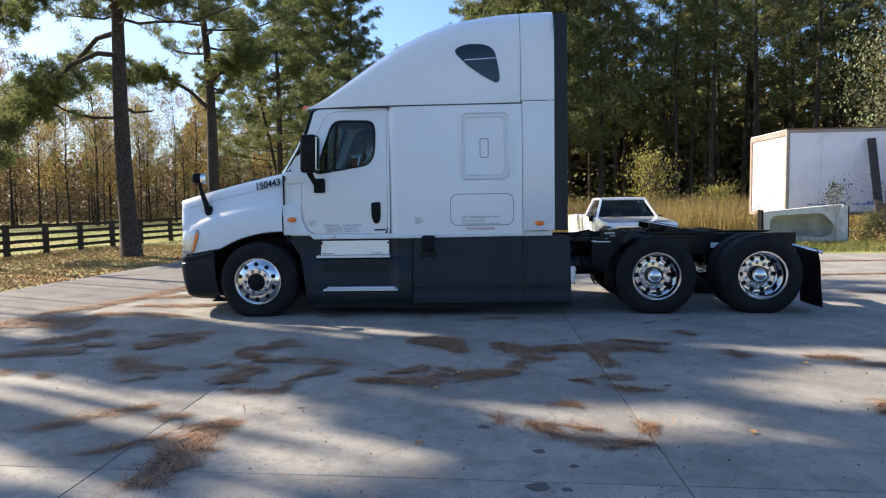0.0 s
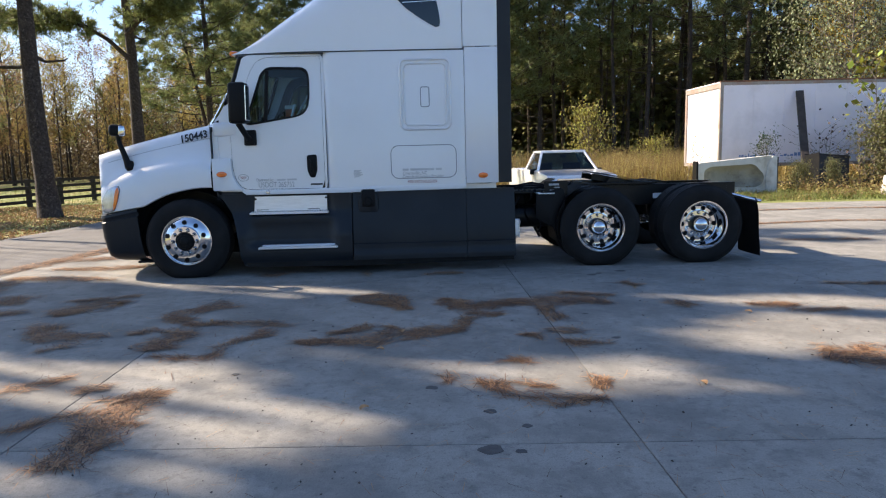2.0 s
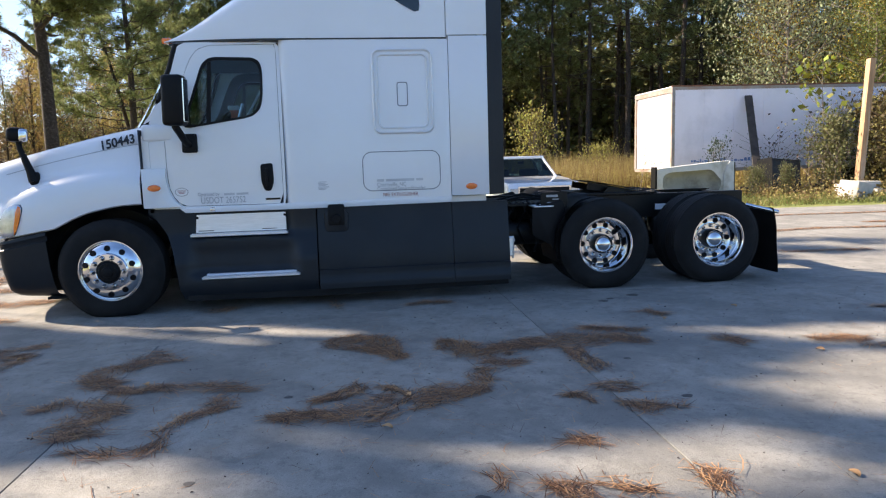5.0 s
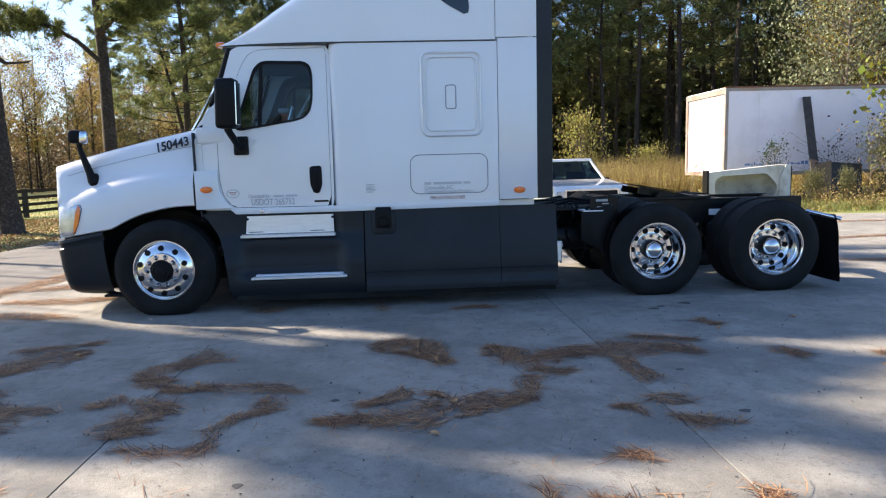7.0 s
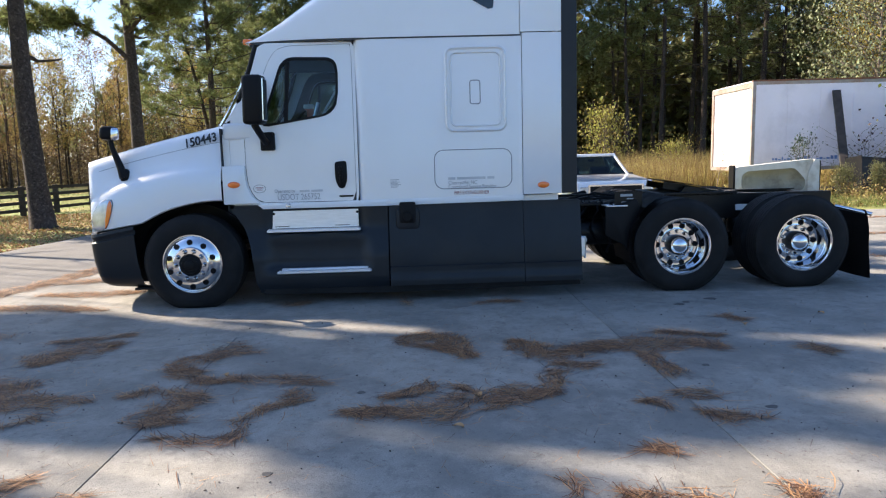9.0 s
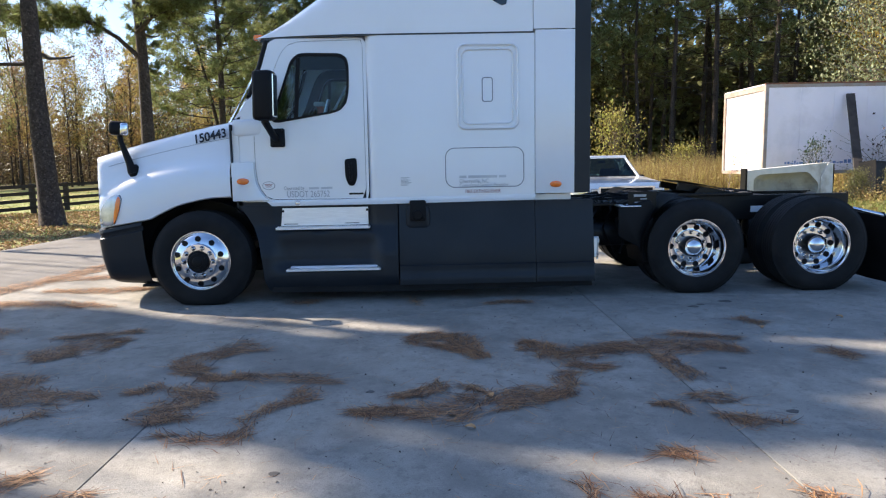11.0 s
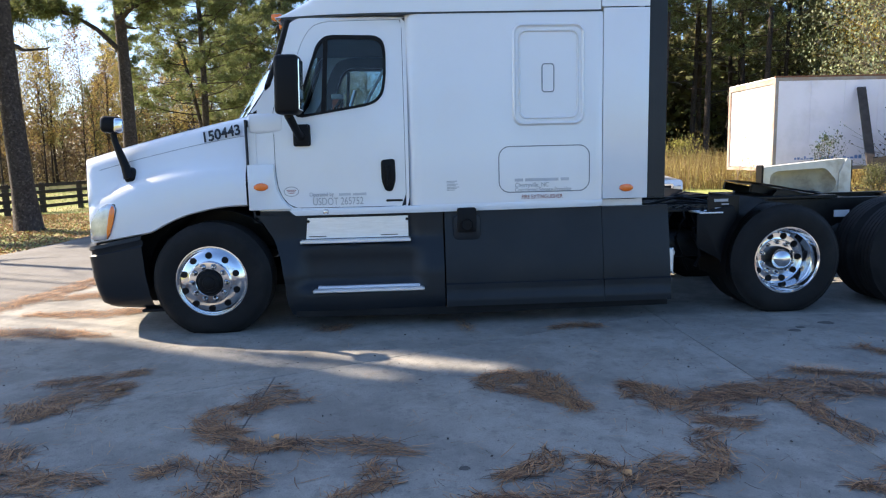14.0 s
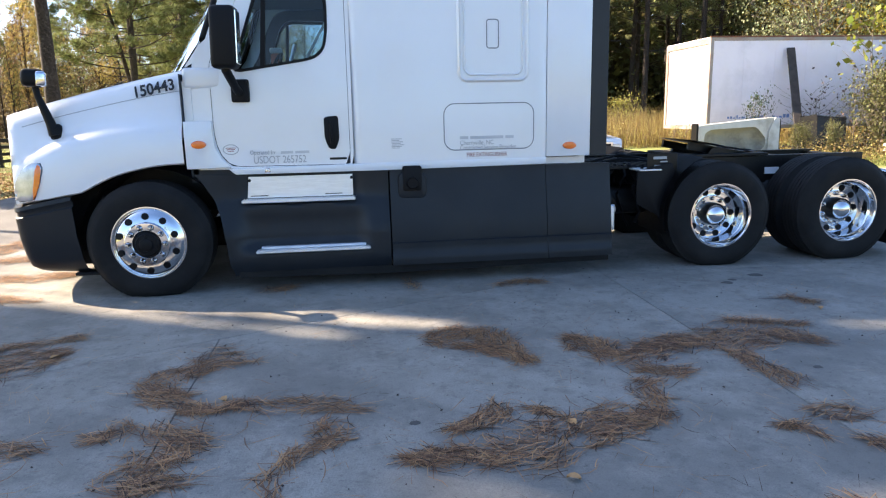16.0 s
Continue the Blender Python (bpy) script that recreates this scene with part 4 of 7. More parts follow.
def finish_truck(tr, hood):
    # dark liners between the bumper and the front wheels
    for y in (0.24, 2 * YC - 0.26):
        lpart("wheel_liner", nbox(-1.0, -0.46, y, y + 0.02, 0.24, 0.95, 0.005), BLACK_PLASTIC, tr)
    # grille and headlamps
    bm = bmesh.new()
    for k in range(9):
        z = 0.92 + k * 0.058
        box(bm, -1.36, -1.30, YC - 0.45 + 0.015 * k, YC + 0.45 - 0.015 * k, z, z + 0.022, 0.006)
    box(bm, -1.345, -1.29, YC - 0.5, YC + 0.5, 0.88, 1.42, 0.02)
    lpart("grille", bm, BLACK_PLASTIC, tr, "dark radiator grille")
    for s in (0, 1):
        o = rounded([(-1.09, 0.85), (-0.91, 0.845), (-0.85, 0.97), (-0.803, 1.11), (-0.815, 1.155), (-0.87, 1.172), (-0.96, 1.13), (-1.05, 1.01)], 0.04)
        am = rounded([(-0.915, 0.862), (-0.895, 0.858), (-0.842, 0.985), (-0.81, 1.10), (-0.82, 1.145), (-0.85, 1.152), (-0.868, 1.08), (-0.892, 0.97)], 0.012)
        hl = None
        for nm, ol, q, m, lb, gap in (("lamp_gap", [(-0.93 + (x + 0.93) * 1.06, 1.0 + (z - 1.0) * 1.06) for x, z in o], 0.7, SEAM, "", 0.003), ("headlamp", o, 0.97, LENS, "clear swept-back headlamp", 0.012), ("turn_signal", am, 0.95, AMBER, "orange turn signal", 0.017)):
            cx, cz = (-0.93, 1.0) if nm != "turn_signal" else (-0.86, 1.01)
            bm = bmesh.new()
            oo = by_angle(ol, cx, cz, 40)
            rows = [[(cx + (x - cx) * k, d, cz + (z - cz) * k) for x, z in oo] for k, d in ((1.0, 0.012), (1.0, 0.003), (q, 0.0), (0.7, 0.0), (0.4, 0.0), (0.02, 0.0))]
            grid_faces(bm, rows, closed=True)
            bmesh.ops.recalc_face_normals(bm, faces=bm.faces)
            ob = part(nm, bm, m, None, lb, smooth=40)
            rest_on(ob.data, hood, gap)
            if s:
                for v in ob.data.vertices:
                    v.co.y = 2 * YC - v.co.y
            put_under(ob, hl if nm == "turn_signal" else tr)
            if nm == "headlamp":
                hl = ob
    # bumper
    bm = bmesh.new()
    plan = [(-0.60 - 0.40 * k / 10, -0.112 + 0.02 * (k / 10) ** 3) for k in range(11)]
    plan += [(-1.045, -0.075), (-1.08, -0.03), (-1.115, 0.05), (-1.16, 0.15), (-1.21, 0.27), (-1.27, 0.42), (-1.33, 0.62), (-1.375, 0.85), (-1.39, YC)]
    rows = []
    for i, (x, y) in enumerate(plan):
        d = max(0.0, min(1.0, (x + 1.06) / 0.46))
        zt = 0.795 + 0.085 * d
        zb = 0.235 - 0.02 * d + 0.06 * max(0, (-x - 0.95)) * 1.2
        inx, iny = (0.0, 0.05) if x > -1.0 else (0.05, 0.03)
        rows.append([(x + inx, y + iny, zt + 0.006), (x, y + 0.006, zt), (x, y, zt - 0.03), (x + 0.012, y + 0.012, zt - 0.045), (x + 0.012, y + 0.014, zt - 0.075), (x, y, zt - 0.09), (x + 0.01, y + 0.012, (zt + zb) / 2), (x + 0.03, y + 0.03, zb + 0.14), (x + 0.05, y + 0.055, zb + 0.05), (x + 0.09, y + 0.10, zb + 0.01), (x + 0.14, y + 0.16, zb)])
    rows += [[(x, 2 * YC - y, z) for x, y, z in r] for r in rows[-2::-1]]
    grid_faces(bm, rows)
    bmesh.ops.recalc_face_normals(bm, faces=bm.faces)
    lpart("bumper", bm, GREY_PLASTIC, tr, "dark grey moulded bumper", smooth=45)
    for s in (0, 1):
        bm = bmesh.new()
        f = lambda y: y if s == 0 else 2 * YC - y
        ys0, ys1 = sorted((f(-0.06), f(0.12)))
        box(bm, -0.66, -0.46, ys0, ys1, 0.20, 0.225, 0.005)
        lpart("bumper_flap", bm, BLACK_PLASTIC, tr)
    # dark arch liner with inner workings
    for s in (0, 1):
        bm = bmesh.new()
        rows = []
        for k in range(15):
            a = radians(-12 + 200 * k / 14)
            rows.append([(0.62 * math.cos(a) + 0.02, y if s == 0 else 2 * YC - y, 0.485 + 0.60 * math.sin(a)) for y in (0.0, 0.25, 0.55)])
        grid_faces(bm, rows)
        lpart("arch_liner", bm, BLACK_PLASTIC, tr, smooth=60)
    bm = nbox(-0.9, 0.5, YC - 0.45, YC + 0.45, 0.62, 1.30, 0.05)
    box(bm, -0.15, 0.15, 0.25, 2 * YC - 0.25, 0.38, 0.52, 0.03)
    lpart("engine_bay", bm, STEEL_BLACK, tr)
    # lower side fairings
    for s in (0, 1):
        mir = (lambda b: ([setattr(v.co, "y", 2 * YC - v.co.y) for v in b.verts], bmesh.ops.reverse_faces(b, faces=b.faces))) if s else (lambda b: None)
        front = [(0.36, 1.055), (0.44, 0.94), (0.53, 0.79), (0.585, 0.62), (0.615, 0.44), (0.63, 0.25), (0.66, 0.155)]
        def side_y(x, z):
            y = 0.004 - 0.115 * min(1.0, max(0.0, (0.80 - z) / 0.30)) - 0.02 * max(0.0, 0.9 - x)
            return y + 0.05 * max(0.0, (0.24 - z) / 0.12)
        bm = bmesh.new()
        rows = []
        zs = [1.045, 0.995, 0.94, 0.88, 0.82, 0.78, 0.74, 0.70, 0.64, 0.56, 0.50, 0.46, 0.42, 0.38, 0.335, 0.29, 0.24, 0.20, 0.165, 0.13]
        for z in zs:
            xf = lerp([(b, a) for a, b in front[::-1]], z)
            row = []
            for k in range(33):
                x = xf + (2.028 - xf) * k / 32
                inset = 0.0
                # recess behind each step
                if 0.70 < x < 1.86 and 0.345 < z < 0.72:
                    ex = min(1, (x - 0.70) / 0.12, (1.86 - x) / 0.12)
                    inset = 0.085 * ex * min(1, (z - 0.345) / 0.06, (0.72 - z) / 0.18)
                if 0.76 < x < 1.80 and z >= 0.78:
                    inset = max(inset, 0.05 * min(1, (x - 0.76) / 0.06, (1.80 - x) / 0.06))
                wob = 0.006 * noise.noise((x * 3, z * 4, 2))
                row.append((x, side_y(x, z) + inset + wob, min(z, 1.012 + 0.03 * max(0, 0.75 - x)) if z > 0.99 else z))
            rows.append([(row[0][0], row[0][1] + 0.12, row[0][2])] + row + [(2.028, row[-1][1] + 0.04, row[-1][2])])
        grid_faces(bm, rows)
        bmesh.ops.recalc_face_normals(bm, faces=bm.faces)
        if s:
            for v in bm.verts: v.co.y = 2 * YC - v.co.y
        lpart("side_fairing", bm, GREY_PLASTIC, tr, "dark grey fairing with step recesses", smooth=50)
        for x0, x1 in ((2.042, 3.4655), (3.4705, 4.08)):
            bm = bmesh.new()
            rows = []
            for z in (1.018, 1.012, 0.99, 0.92, 0.84, 0.76, 0.68, 0.56, 0.44, 0.375, 0.365, 0.34, 0.33, 0.27, 0.25, 0.21, 0.17):
                yb = -0.095 * min(1.0, max(0.0, (0.98 - z) / 0.5)) - (0.018 if z < 0.37 else 0.0) - (0.015 if z < 0.26 else 0)
                n = 14
                rows.append([(x0, yb + 0.05, z)] + [(x0 + (x1 - x0) * k / n, yb + 0.004 * noise.noise((k * 0.5, z * 3, x0)), z) for k in range(n + 1)] + [(x1, yb + 0.05, z)])
            rows.insert(0, [(x, y + 0.06, z) for x, y, z in rows[0]])
            grid_faces(bm, rows)
            bmesh.ops.recalc_face_normals(bm, faces=bm.faces)
            if s:
                for v in bm.verts: v.co.y = 2 * YC - v.co.y
            lpart("side_fairing", bm, GREY_PLASTIC, tr, "dark grey tank fairing", smooth=50)
        # black plate added to block light through the fairing gaps
        bm = nbox(0.75, 4.02, 0.10, 0.12, 0.2, 0.99)
        mir(bm)
        lpart("tank_side", bm, BLACK_PLASTIC, tr)
        # rubber ground strip
        bm = bmesh.new()
        prism(bm, [(0.70, 0.115), (2.03, 0.095), (4.06, 0.115), (4.06, 0.18), (2.03, 0.165), (0.70, 0.165)], -0.085, -0.065)
        mir(bm)
        lpart("ground_strip", bm, RUBBER, tr)
        # black filler recess and cap
        bm = bmesh.new()
        prism(bm, rrect(2.115, 2.365, 0.755, 0.985, 0.05), -0.045, 0.03, 0.012)
        mir(bm)
        lpart("filler_recess", bm, GREY_PLASTIC, tr, smooth=40)
        bm = bmesh.new()
        prism(bm, rrect(2.155, 2.325, 0.825, 1.045, 0.02), -0.056, 0.02, 0.006)
        mir(bm)
        cap = lpart("fuel_cap", bm, BLACK_PLASTIC, tr, "black fuel filler flap", smooth=40)
        bm = bmesh.new()
        lathe(bm, [(0.0, -0.092), (0.045, -0.092), (0.052, -0.082), (0.052, -0.02)], 24, m=Matrix.Translation((2.24, 0, 0.895)))
        mir(bm)
        put_under(part("filler_cap", bm, BLACK_PLASTIC, smooth=40), cap)
        # steps
        bm = bmesh.new()
        prism(bm, [(0.80, 0.80), (1.715, 0.80), (1.715, 0.985), (0.82, 0.985)], 0.022, 0.045)
        mir(bm)
        st = lpart("step", bm, ALU, tr, "bright aluminium upper step")
        bm = nbox(0.755, 1.735, -0.055, 0.05, 0.762, 0.790, 0.006, 1)
        for k in range(46):
            q = box(bm, 0.775 + k * 0.0207, 0.785 + k * 0.0207, -0.058, -0.02, 0.772, 0.800)
        mir(bm)
        put_under(part("tread", bm, ALU), st)
        for x in (0.825, 1.705):
            bm = bmesh.new()
            lathe(bm, [(0, -0.01), (0.012, -0.008), (0.014, 0.0)], 10, m=Matrix.Translation((x, 0.022, 0.955)))
            mir(bm)
            put_under(part("bolt", bm, BLACK_PLASTIC), st)
        for x0, x1 in ((0.83, 0.98), (1.47, 1.62)):
            bm = nbox(x0, x1, 0.014, 0.03, 0.816, 0.822)
            mir(bm)
            put_under(part("slot", bm, BLACK_PLASTIC), st)
        bm = nbox(0.865, 1.845, -0.175, -0.04, 0.338, 0.362, 0.006, 1)
        box(bm, 0.90, 1.81, -0.10, -0.05, 0.360, 0.385, 0.006)
        for k in range(46):
            box(bm, 0.885 + k * 0.0207, 0.895 + k * 0.0207, -0.178, -0.13, 0.348, 0.372)
        mir(bm)
        lpart("step", bm, ALU, tr, "bright aluminium lower step")
        # small lamp on the sill
        bm = bmesh.new()
        box(bm, 0.965, 1.015, -0.012, 0.02, 1.018, 1.062, 0.006)
        lathe(bm, [(0, -0.028), (0.012, -0.026), (0.017, -0.016), (0.018, -0.01)], 14, m=Matrix.Translation((0.99, 0, 1.04)))
        mir(bm)
        lpart("courtesy_lamp", bm, CHROME, tr, smooth=40)
    # door mirrors
    for s in (0, 1):
        mir = (lambda b: ([setattr(v.co, "y", 2 * YC - v.co.y) for v in b.verts], bmesh.ops.reverse_faces(b, faces=b.faces))) if s else (lambda b: None)
        bm = bmesh.new()
        box(bm, 0.665, 0.865, -0.36, -0.16, 1.875, 2.355, 0.04, 3)
        for v in bm.verts:
            v.co.x += 0.06 * (v.co.y + 0.27) + 0.03 * (v.co.z - 2.2)
        mir(bm)
        mr = lpart("door_mirror", bm, BLACK_PLASTIC, tr, "tall black door mirror", smooth=40)
        bm = nbox(0.858, 0.872, -0.335, -0.185, 1.91, 2.32, 0.006)
        for v in bm.verts:
            v.co.x += 0.06 * (v.co.y + 0.27) + 0.03 * (v.co.z - 2.2)
        mir(bm)
        put_under(part("mirror_glass", bm, CHROME), mr)
        bm = bmesh.new()
        tube(bm, [(0.74, -0.26, 1.95), (0.75, -0.25, 1.87), (0.79, -0.10, 1.74), (0.805, -0.02, 1.70)], [0.03, 0.036, 0.034, 0.036], 10)
        prism(bm, rrect(0.735, 0.885, 1.62, 1.81, 0.02), -0.035, 0.02, 0.010, ymap=cab_y)
        for bx, bz in ((0.755, 1.64), (0.865, 1.64), (0.865, 1.79)):
            lathe(bm, [(0, -0.02), (0.008, -0.018), (0.009, 0.0)], 8, m=Matrix.Translation((bx, -0.02, bz)))
        mir(bm)
        put_under(part("mirror_arm", bm, BLACK_PLASTIC, smooth=45), mr)
        # hood mirror
        bm = bmesh.new()
        tube(bm, [(-0.71, 0.03, 1.38), (-0.73, 0.03, 1.48), (-0.80, 0.025, 1.70), (-0.81, 0.02, 1.80)], [0.045, 0.038, 0.026, 0.026], 10)
        box(bm, -0.755, -0.655, 0.01, 0.16, 1.335, 1.475, 0.04, 3)
        mir(bm)
        hm = lpart("hood_mirror", bm, BLACK_PLASTIC, tr, "hood mirror on a black arm", smooth=45)
        bm = bmesh.new()
        box(bm, -0.10, 0.075, -0.085, 0.085, -0.065, 0.075, 0.04, 3, m=pose(-0.80, 0.02, 1.835, 0, 4, 20))
        mir(bm)
        put_under(part("mirror_head", bm, BLACK_PLASTIC, smooth=45), hm)
        bm = bmesh.new()
        box(bm, 0.0, 0.082, -0.092, 0.07, -0.06, 0.062, 0.025, 3, m=pose(-0.80, 0.02, 1.835, 0, 4, 20))
        mir(bm)
        put_under(part("mirror_glass", bm, CHROME, smooth=45), hm)
    # cowl behind the hood
    for s in (0, 1):
        mir = (lambda b: ([setattr(v.co, "y", 2 * YC - v.co.y) for v in b.verts], bmesh.ops.reverse_faces(b, faces=b.faces))) if s else (lambda b: None)
        bm = bmesh.new()
        prism(bm, rounded([(0.330, 1.072), (0.69, 1.072), (0.61, 1.15), (0.562, 1.25), (0.549, 1.38), (0.549, 1.47), (0.330, 1.47)], 0.01), -0.05, 0.09, 0.006)
        for v in bm.verts:
            if v.co.y < 0:
                v.co.y += 0.055 * min(1.0, max(0.0, (v.co.x - 0.33) / 0.22))
        mir(bm)
        lpart("cowl_panel", bm, WHITE, tr, smooth=25)
        bm = bmesh.new()
        box(bm, 0.318, 0.325, 0.0, 0.2, 1.10, 1.86, 0.002)
        mir(bm)
        lpart("cowl_gap", bm, SEAM, tr)
        bm = nbox(0.329, 0.40, 0.045, 0.25, 1.40, 1.80, 0.004)
        mir(bm)
        lpart("cowl_recess", bm, WHITE, tr)
        bm = bmesh.new()
        box(bm, 0.335, 0.66, 0.035, 0.34, 1.735, 1.915, 0.035, 4)
        mir(bm)
        lpart("cowl_vent", bm, WHITE, tr, smooth=45)
    # markers
    for x, z in ((0.44, 1.275), (3.69, 1.185)):
        for s in (0, 1):
            y = (-0.028 if x < 1 else -0.006)
            bm = bmesh.new()
            o = [(x + 0.062 * math.cos(a * math.pi / 12), z + 0.034 * math.sin(a * math.pi / 12)) for a in range(24)]
            prism(bm, o, y - 0.022, y + 0.02, 0.010)
            if s:
                for v in bm.verts: v.co.y = 2 * YC - v.co.y
                bmesh.ops.reverse_faces(bm, faces=bm.faces)
            lpart("marker_lamp", bm, AMBER, tr, "oval amber marker lamp", smooth=40)
    for k in range(5):
        y = YC + (k - 2) * 0.42
        x = 0.575 + 0.012 * abs(k - 2)
        bm = nbox(x - 0.05, x + 0.05, y - 0.045, y + 0.045, 2.74, 2.80, 0.02, 2)
        lpart("roof_lamp", bm, AMBER, tr, smooth=40)
    # lettering
    n = words("150443", 0.130, LETTER, tr, (-0.07, 0.0, 1.672), squeeze=0.90, bold=0.0035)
    n.data.transform(Matrix.Translation((-0.07, 0, 1.672)) @ Matrix.Rotation(radians(-11.5), 4, "Y") @ Matrix.Translation((0.07, 0, -1.672)))
    bm = bmesh.new()
    bm.from_mesh(n.data)
    bmesh.ops.triangulate(bm, faces=bm.faces)
    bmesh.ops.subdivide_edges(bm, edges=bm.edges, cuts=4, use_grid_fill=True)
    bm.to_mesh(n.data)
    bm.free()
    rest_on(n.data, hood, 0.02)
    words("FIRE EXTINGUISHER", 0.052, RED_LETTER, tr, (2.74, -0.003, 1.108), squeeze=0.80)
    words("Cherryville, NC", 0.058, GREY_LETTER, tr, (2.68, -0.003, 1.213), squeeze=0.82)
    words("Contracted Service Provider", 0.058, GREY_LETTER, tr, (2.68, -0.003, 1.170), squeeze=0.76)
    bm = bmesh.new()
    x = 2.68
    for wd in (0.075, 0.30, 0.075):
        prism(bm, [(x, 1.264), (x + wd, 1.264), (x + wd, 1.290), (x, 1.290)], -0.0025, 0.001)
        x += wd + 0.02
    lpart("owner_mark", bm, PALE_LETTER, tr, "grey line of lettering")
    bm = bmesh.new()
    for k in range(7):
        w0 = 0.02 + 0.05 * ((k * 37) % 5) / 5
        box(bm, 2.07, 2.07 + w0 + 0.05, -0.002, 0.0, 1.20 + k * 0.013, 1.206 + k * 0.013)
    lpart("notice", bm, GREY_LETTER, tr, "small grey notice")
    # chassis behind the cab
    fr = new("chassis")
    put_under(fr, tr)
    for s in (-1, 1):
        y = YC + s * 0.43
        bm = nbox(3.4, 7.25, y - 0.012, y + 0.012, 0.70, 0.985, 0.004)
        for z in (0.70, 0.975):
            box(bm, 3.4, 7.25, min(y, y - s * 0.085), max(y, y - s * 0.085), z, z + 0.012)
        for k in range(22):
            lathe(bm, [(0, -0.02 * s), (0.013, -0.018 * s), (0.014, 0)], 8, m=Matrix.Translation((4.2 + k * 0.14, y + s * 0.013, 0.76 + 0.16 * (k % 2))) @ Matrix.Rotation(0 if s < 0 else math.pi, 4, "Z"))
        put_under(part("frame_rail", bm, STEEL_BLACK), fr)
    for x in (4.4, 5.17, 5.83, 6.49, 7.2):
        put_under(part("cross_member", nbox(x - 0.05, x + 0.05, YC - 0.43, YC + 0.43, 0.72, 0.96, 0.01), STEEL_BLACK), fr)
    for x in (5.167, 6.489):
        bm = bmesh.new()
        tube(bm, [(x, 0.25, 0.485), (x, 2 * YC - 0.25, 0.485)], 0.07, 14)
        lathe(bm, [(0, -0.2), (0.15, -0.16), (0.2, 0), (0.15, 0.16), (0, 0.2)], 20, m=Matrix.Translation((x, YC, 0.485)) @ Matrix.Rotation(radians(90), 4, "Z"))
        for s in (-1, 1):
            lathe(bm, [(0, -0.1), (0.11, -0.1), (0.13, -0.05), (0.13, 0.05), (0.11, 0.1), (0, 0.1)], 18, m=Matrix.Translation((x - 0.3, YC + s * 0.35, 0.62)) @ Matrix.Rotation(radians(90), 4, "X"))
        put_under(part("axle", bm, STEEL_BLACK, smooth=40), fr)
    # deck plate, air tank, battery box, lines behind the cab
    bm = nbox(4.02, 4.75, 0.25, 1.58, 0.925, 0.955, 0.006)
    put_under(part("deck_plate", bm, STEEL_BLACK), fr)
    for k in range(8):
        put_under(part("tread_rib", nbox(4.05 + 0.075 * k, 4.09 + 0.075 * k, 0.28, 1.56, 0.955, 0.963), STEEL_BLACK), fr)
    bm = nbox(4.65, 4.69, 0.28, 1.56, 0.955, 0.963)
    put_under(part("tread_rib", bm, STEEL_BLACK), fr)
    bm = bmesh.new()
    lathe(bm, [(0, -0.4), (0.08, -0.39), (0.14, -0.35), (0.15, -0.3), (0.15, 0.3), (0.14, 0.35), (0.08, 0.39), (0, 0.4)], 24, m=Matrix.Translation((4.42, 0.42, 0.62)) @ Matrix.Rotation(radians(90), 4, "Z"))
    put_under(part("air_tank", bm, STEEL_BLACK, smooth=40), fr)
    bm = bmesh.new()
    rnd = random.Random(5)
    for k in range(9):
        x = 4.14 + rnd.random() * 0.32
        y = 0.12 + rnd.random() * 0.4
        pts = [(x + 0.05 * math.sin(q * 1.3 + k), y + 0.04 * math.cos(q + k), 0.98 - q * 0.09 - 0.02 * rnd.random()) for q in range(2 + k % 5 + 2)]
        tube(bm, pts, 0.009 + 0.004 * (k % 3), 6)
    tube(bm, [(4.05, 0.3, 0.99), (4.3, 0.28, 1.03), (4.6, 0.35, 1.0), (4.85, 0.5, 1.0)], 0.012, 6)
    tube(bm, [(4.05, 0.4, 1.0), (4.35, 0.42, 1.06), (4.7, 0.5, 1.0), (4.95, 0.7, 0.99)], 0.012, 6)
    put_under(part("air_line", bm, BLACK_PLASTIC, smooth=50), fr)
    bm = nbox(4.10, 4.16, 0.0, 0.25, 0.55, 0.60, 0.01)
    box(bm, 4.02, 4.14, -0.02, 0.04, 0.40, 0.62, 0.01)
    tube(bm, [(4.14, 0.02, 0.38), (4.14, 0.02, 0.62)], 0.012, 6)
    put_under(part("bracket", bm, ALU), fr)
    # plate with lettering ahead of the front drive wheel
    bm = nbox(4.47, 4.77, 0.045, 0.06, 0.90, 1.085, 0.004)
    pl = put_under(part("name_plate", bm, STEEL_BLACK), fr)
    bm = nbox(4.53, 4.66, 0.041, 0.046, 1.03, 1.055)
    for k in range(2):
        box(bm, 4.54 + 0.06 * (k == 0), 4.70 - 0.03 * (k == 0), 0.041, 0.046, 1.0 - 0.035 * k, 1.012 - 0.035 * k)
    put_under(part("plate_mark", bm, GREY_LETTER, None, "pale lettering"), fr)
    for s in (0, 1):
        # quarter fender
        bm = bmesh.new()
        rows = []
        for k in range(9):
            a = radians(196 - 86 * k / 8)
            row = []
            for y in (-0.07, 0.15, 0.52):
                row.append((5.167 + 0.57 * math.cos(a), y if s == 0 else 2 * YC - y, 0.485 + 0.60 * math.sin(a)))
            rows.append(row)
        grid_faces(bm, rows)
        g = bmesh.ops.solidify(bm, geom=list(bm.faces), thickness=0.012)
        put_under(part("quarter_fender", bm, BLACK_PLASTIC, smooth=40), fr)
        bm = bmesh.new()
        prism(bm, rounded([(4.36, 0.93), (4.70, 1.00), (4.735, 0.92), (4.72, 0.42), (4.69, 0.335), (4.63, 0.335), (4.58, 0.50), (4.46, 0.56), (4.36, 0.62)], 0.03), 0.01, 0.03, 0.006)
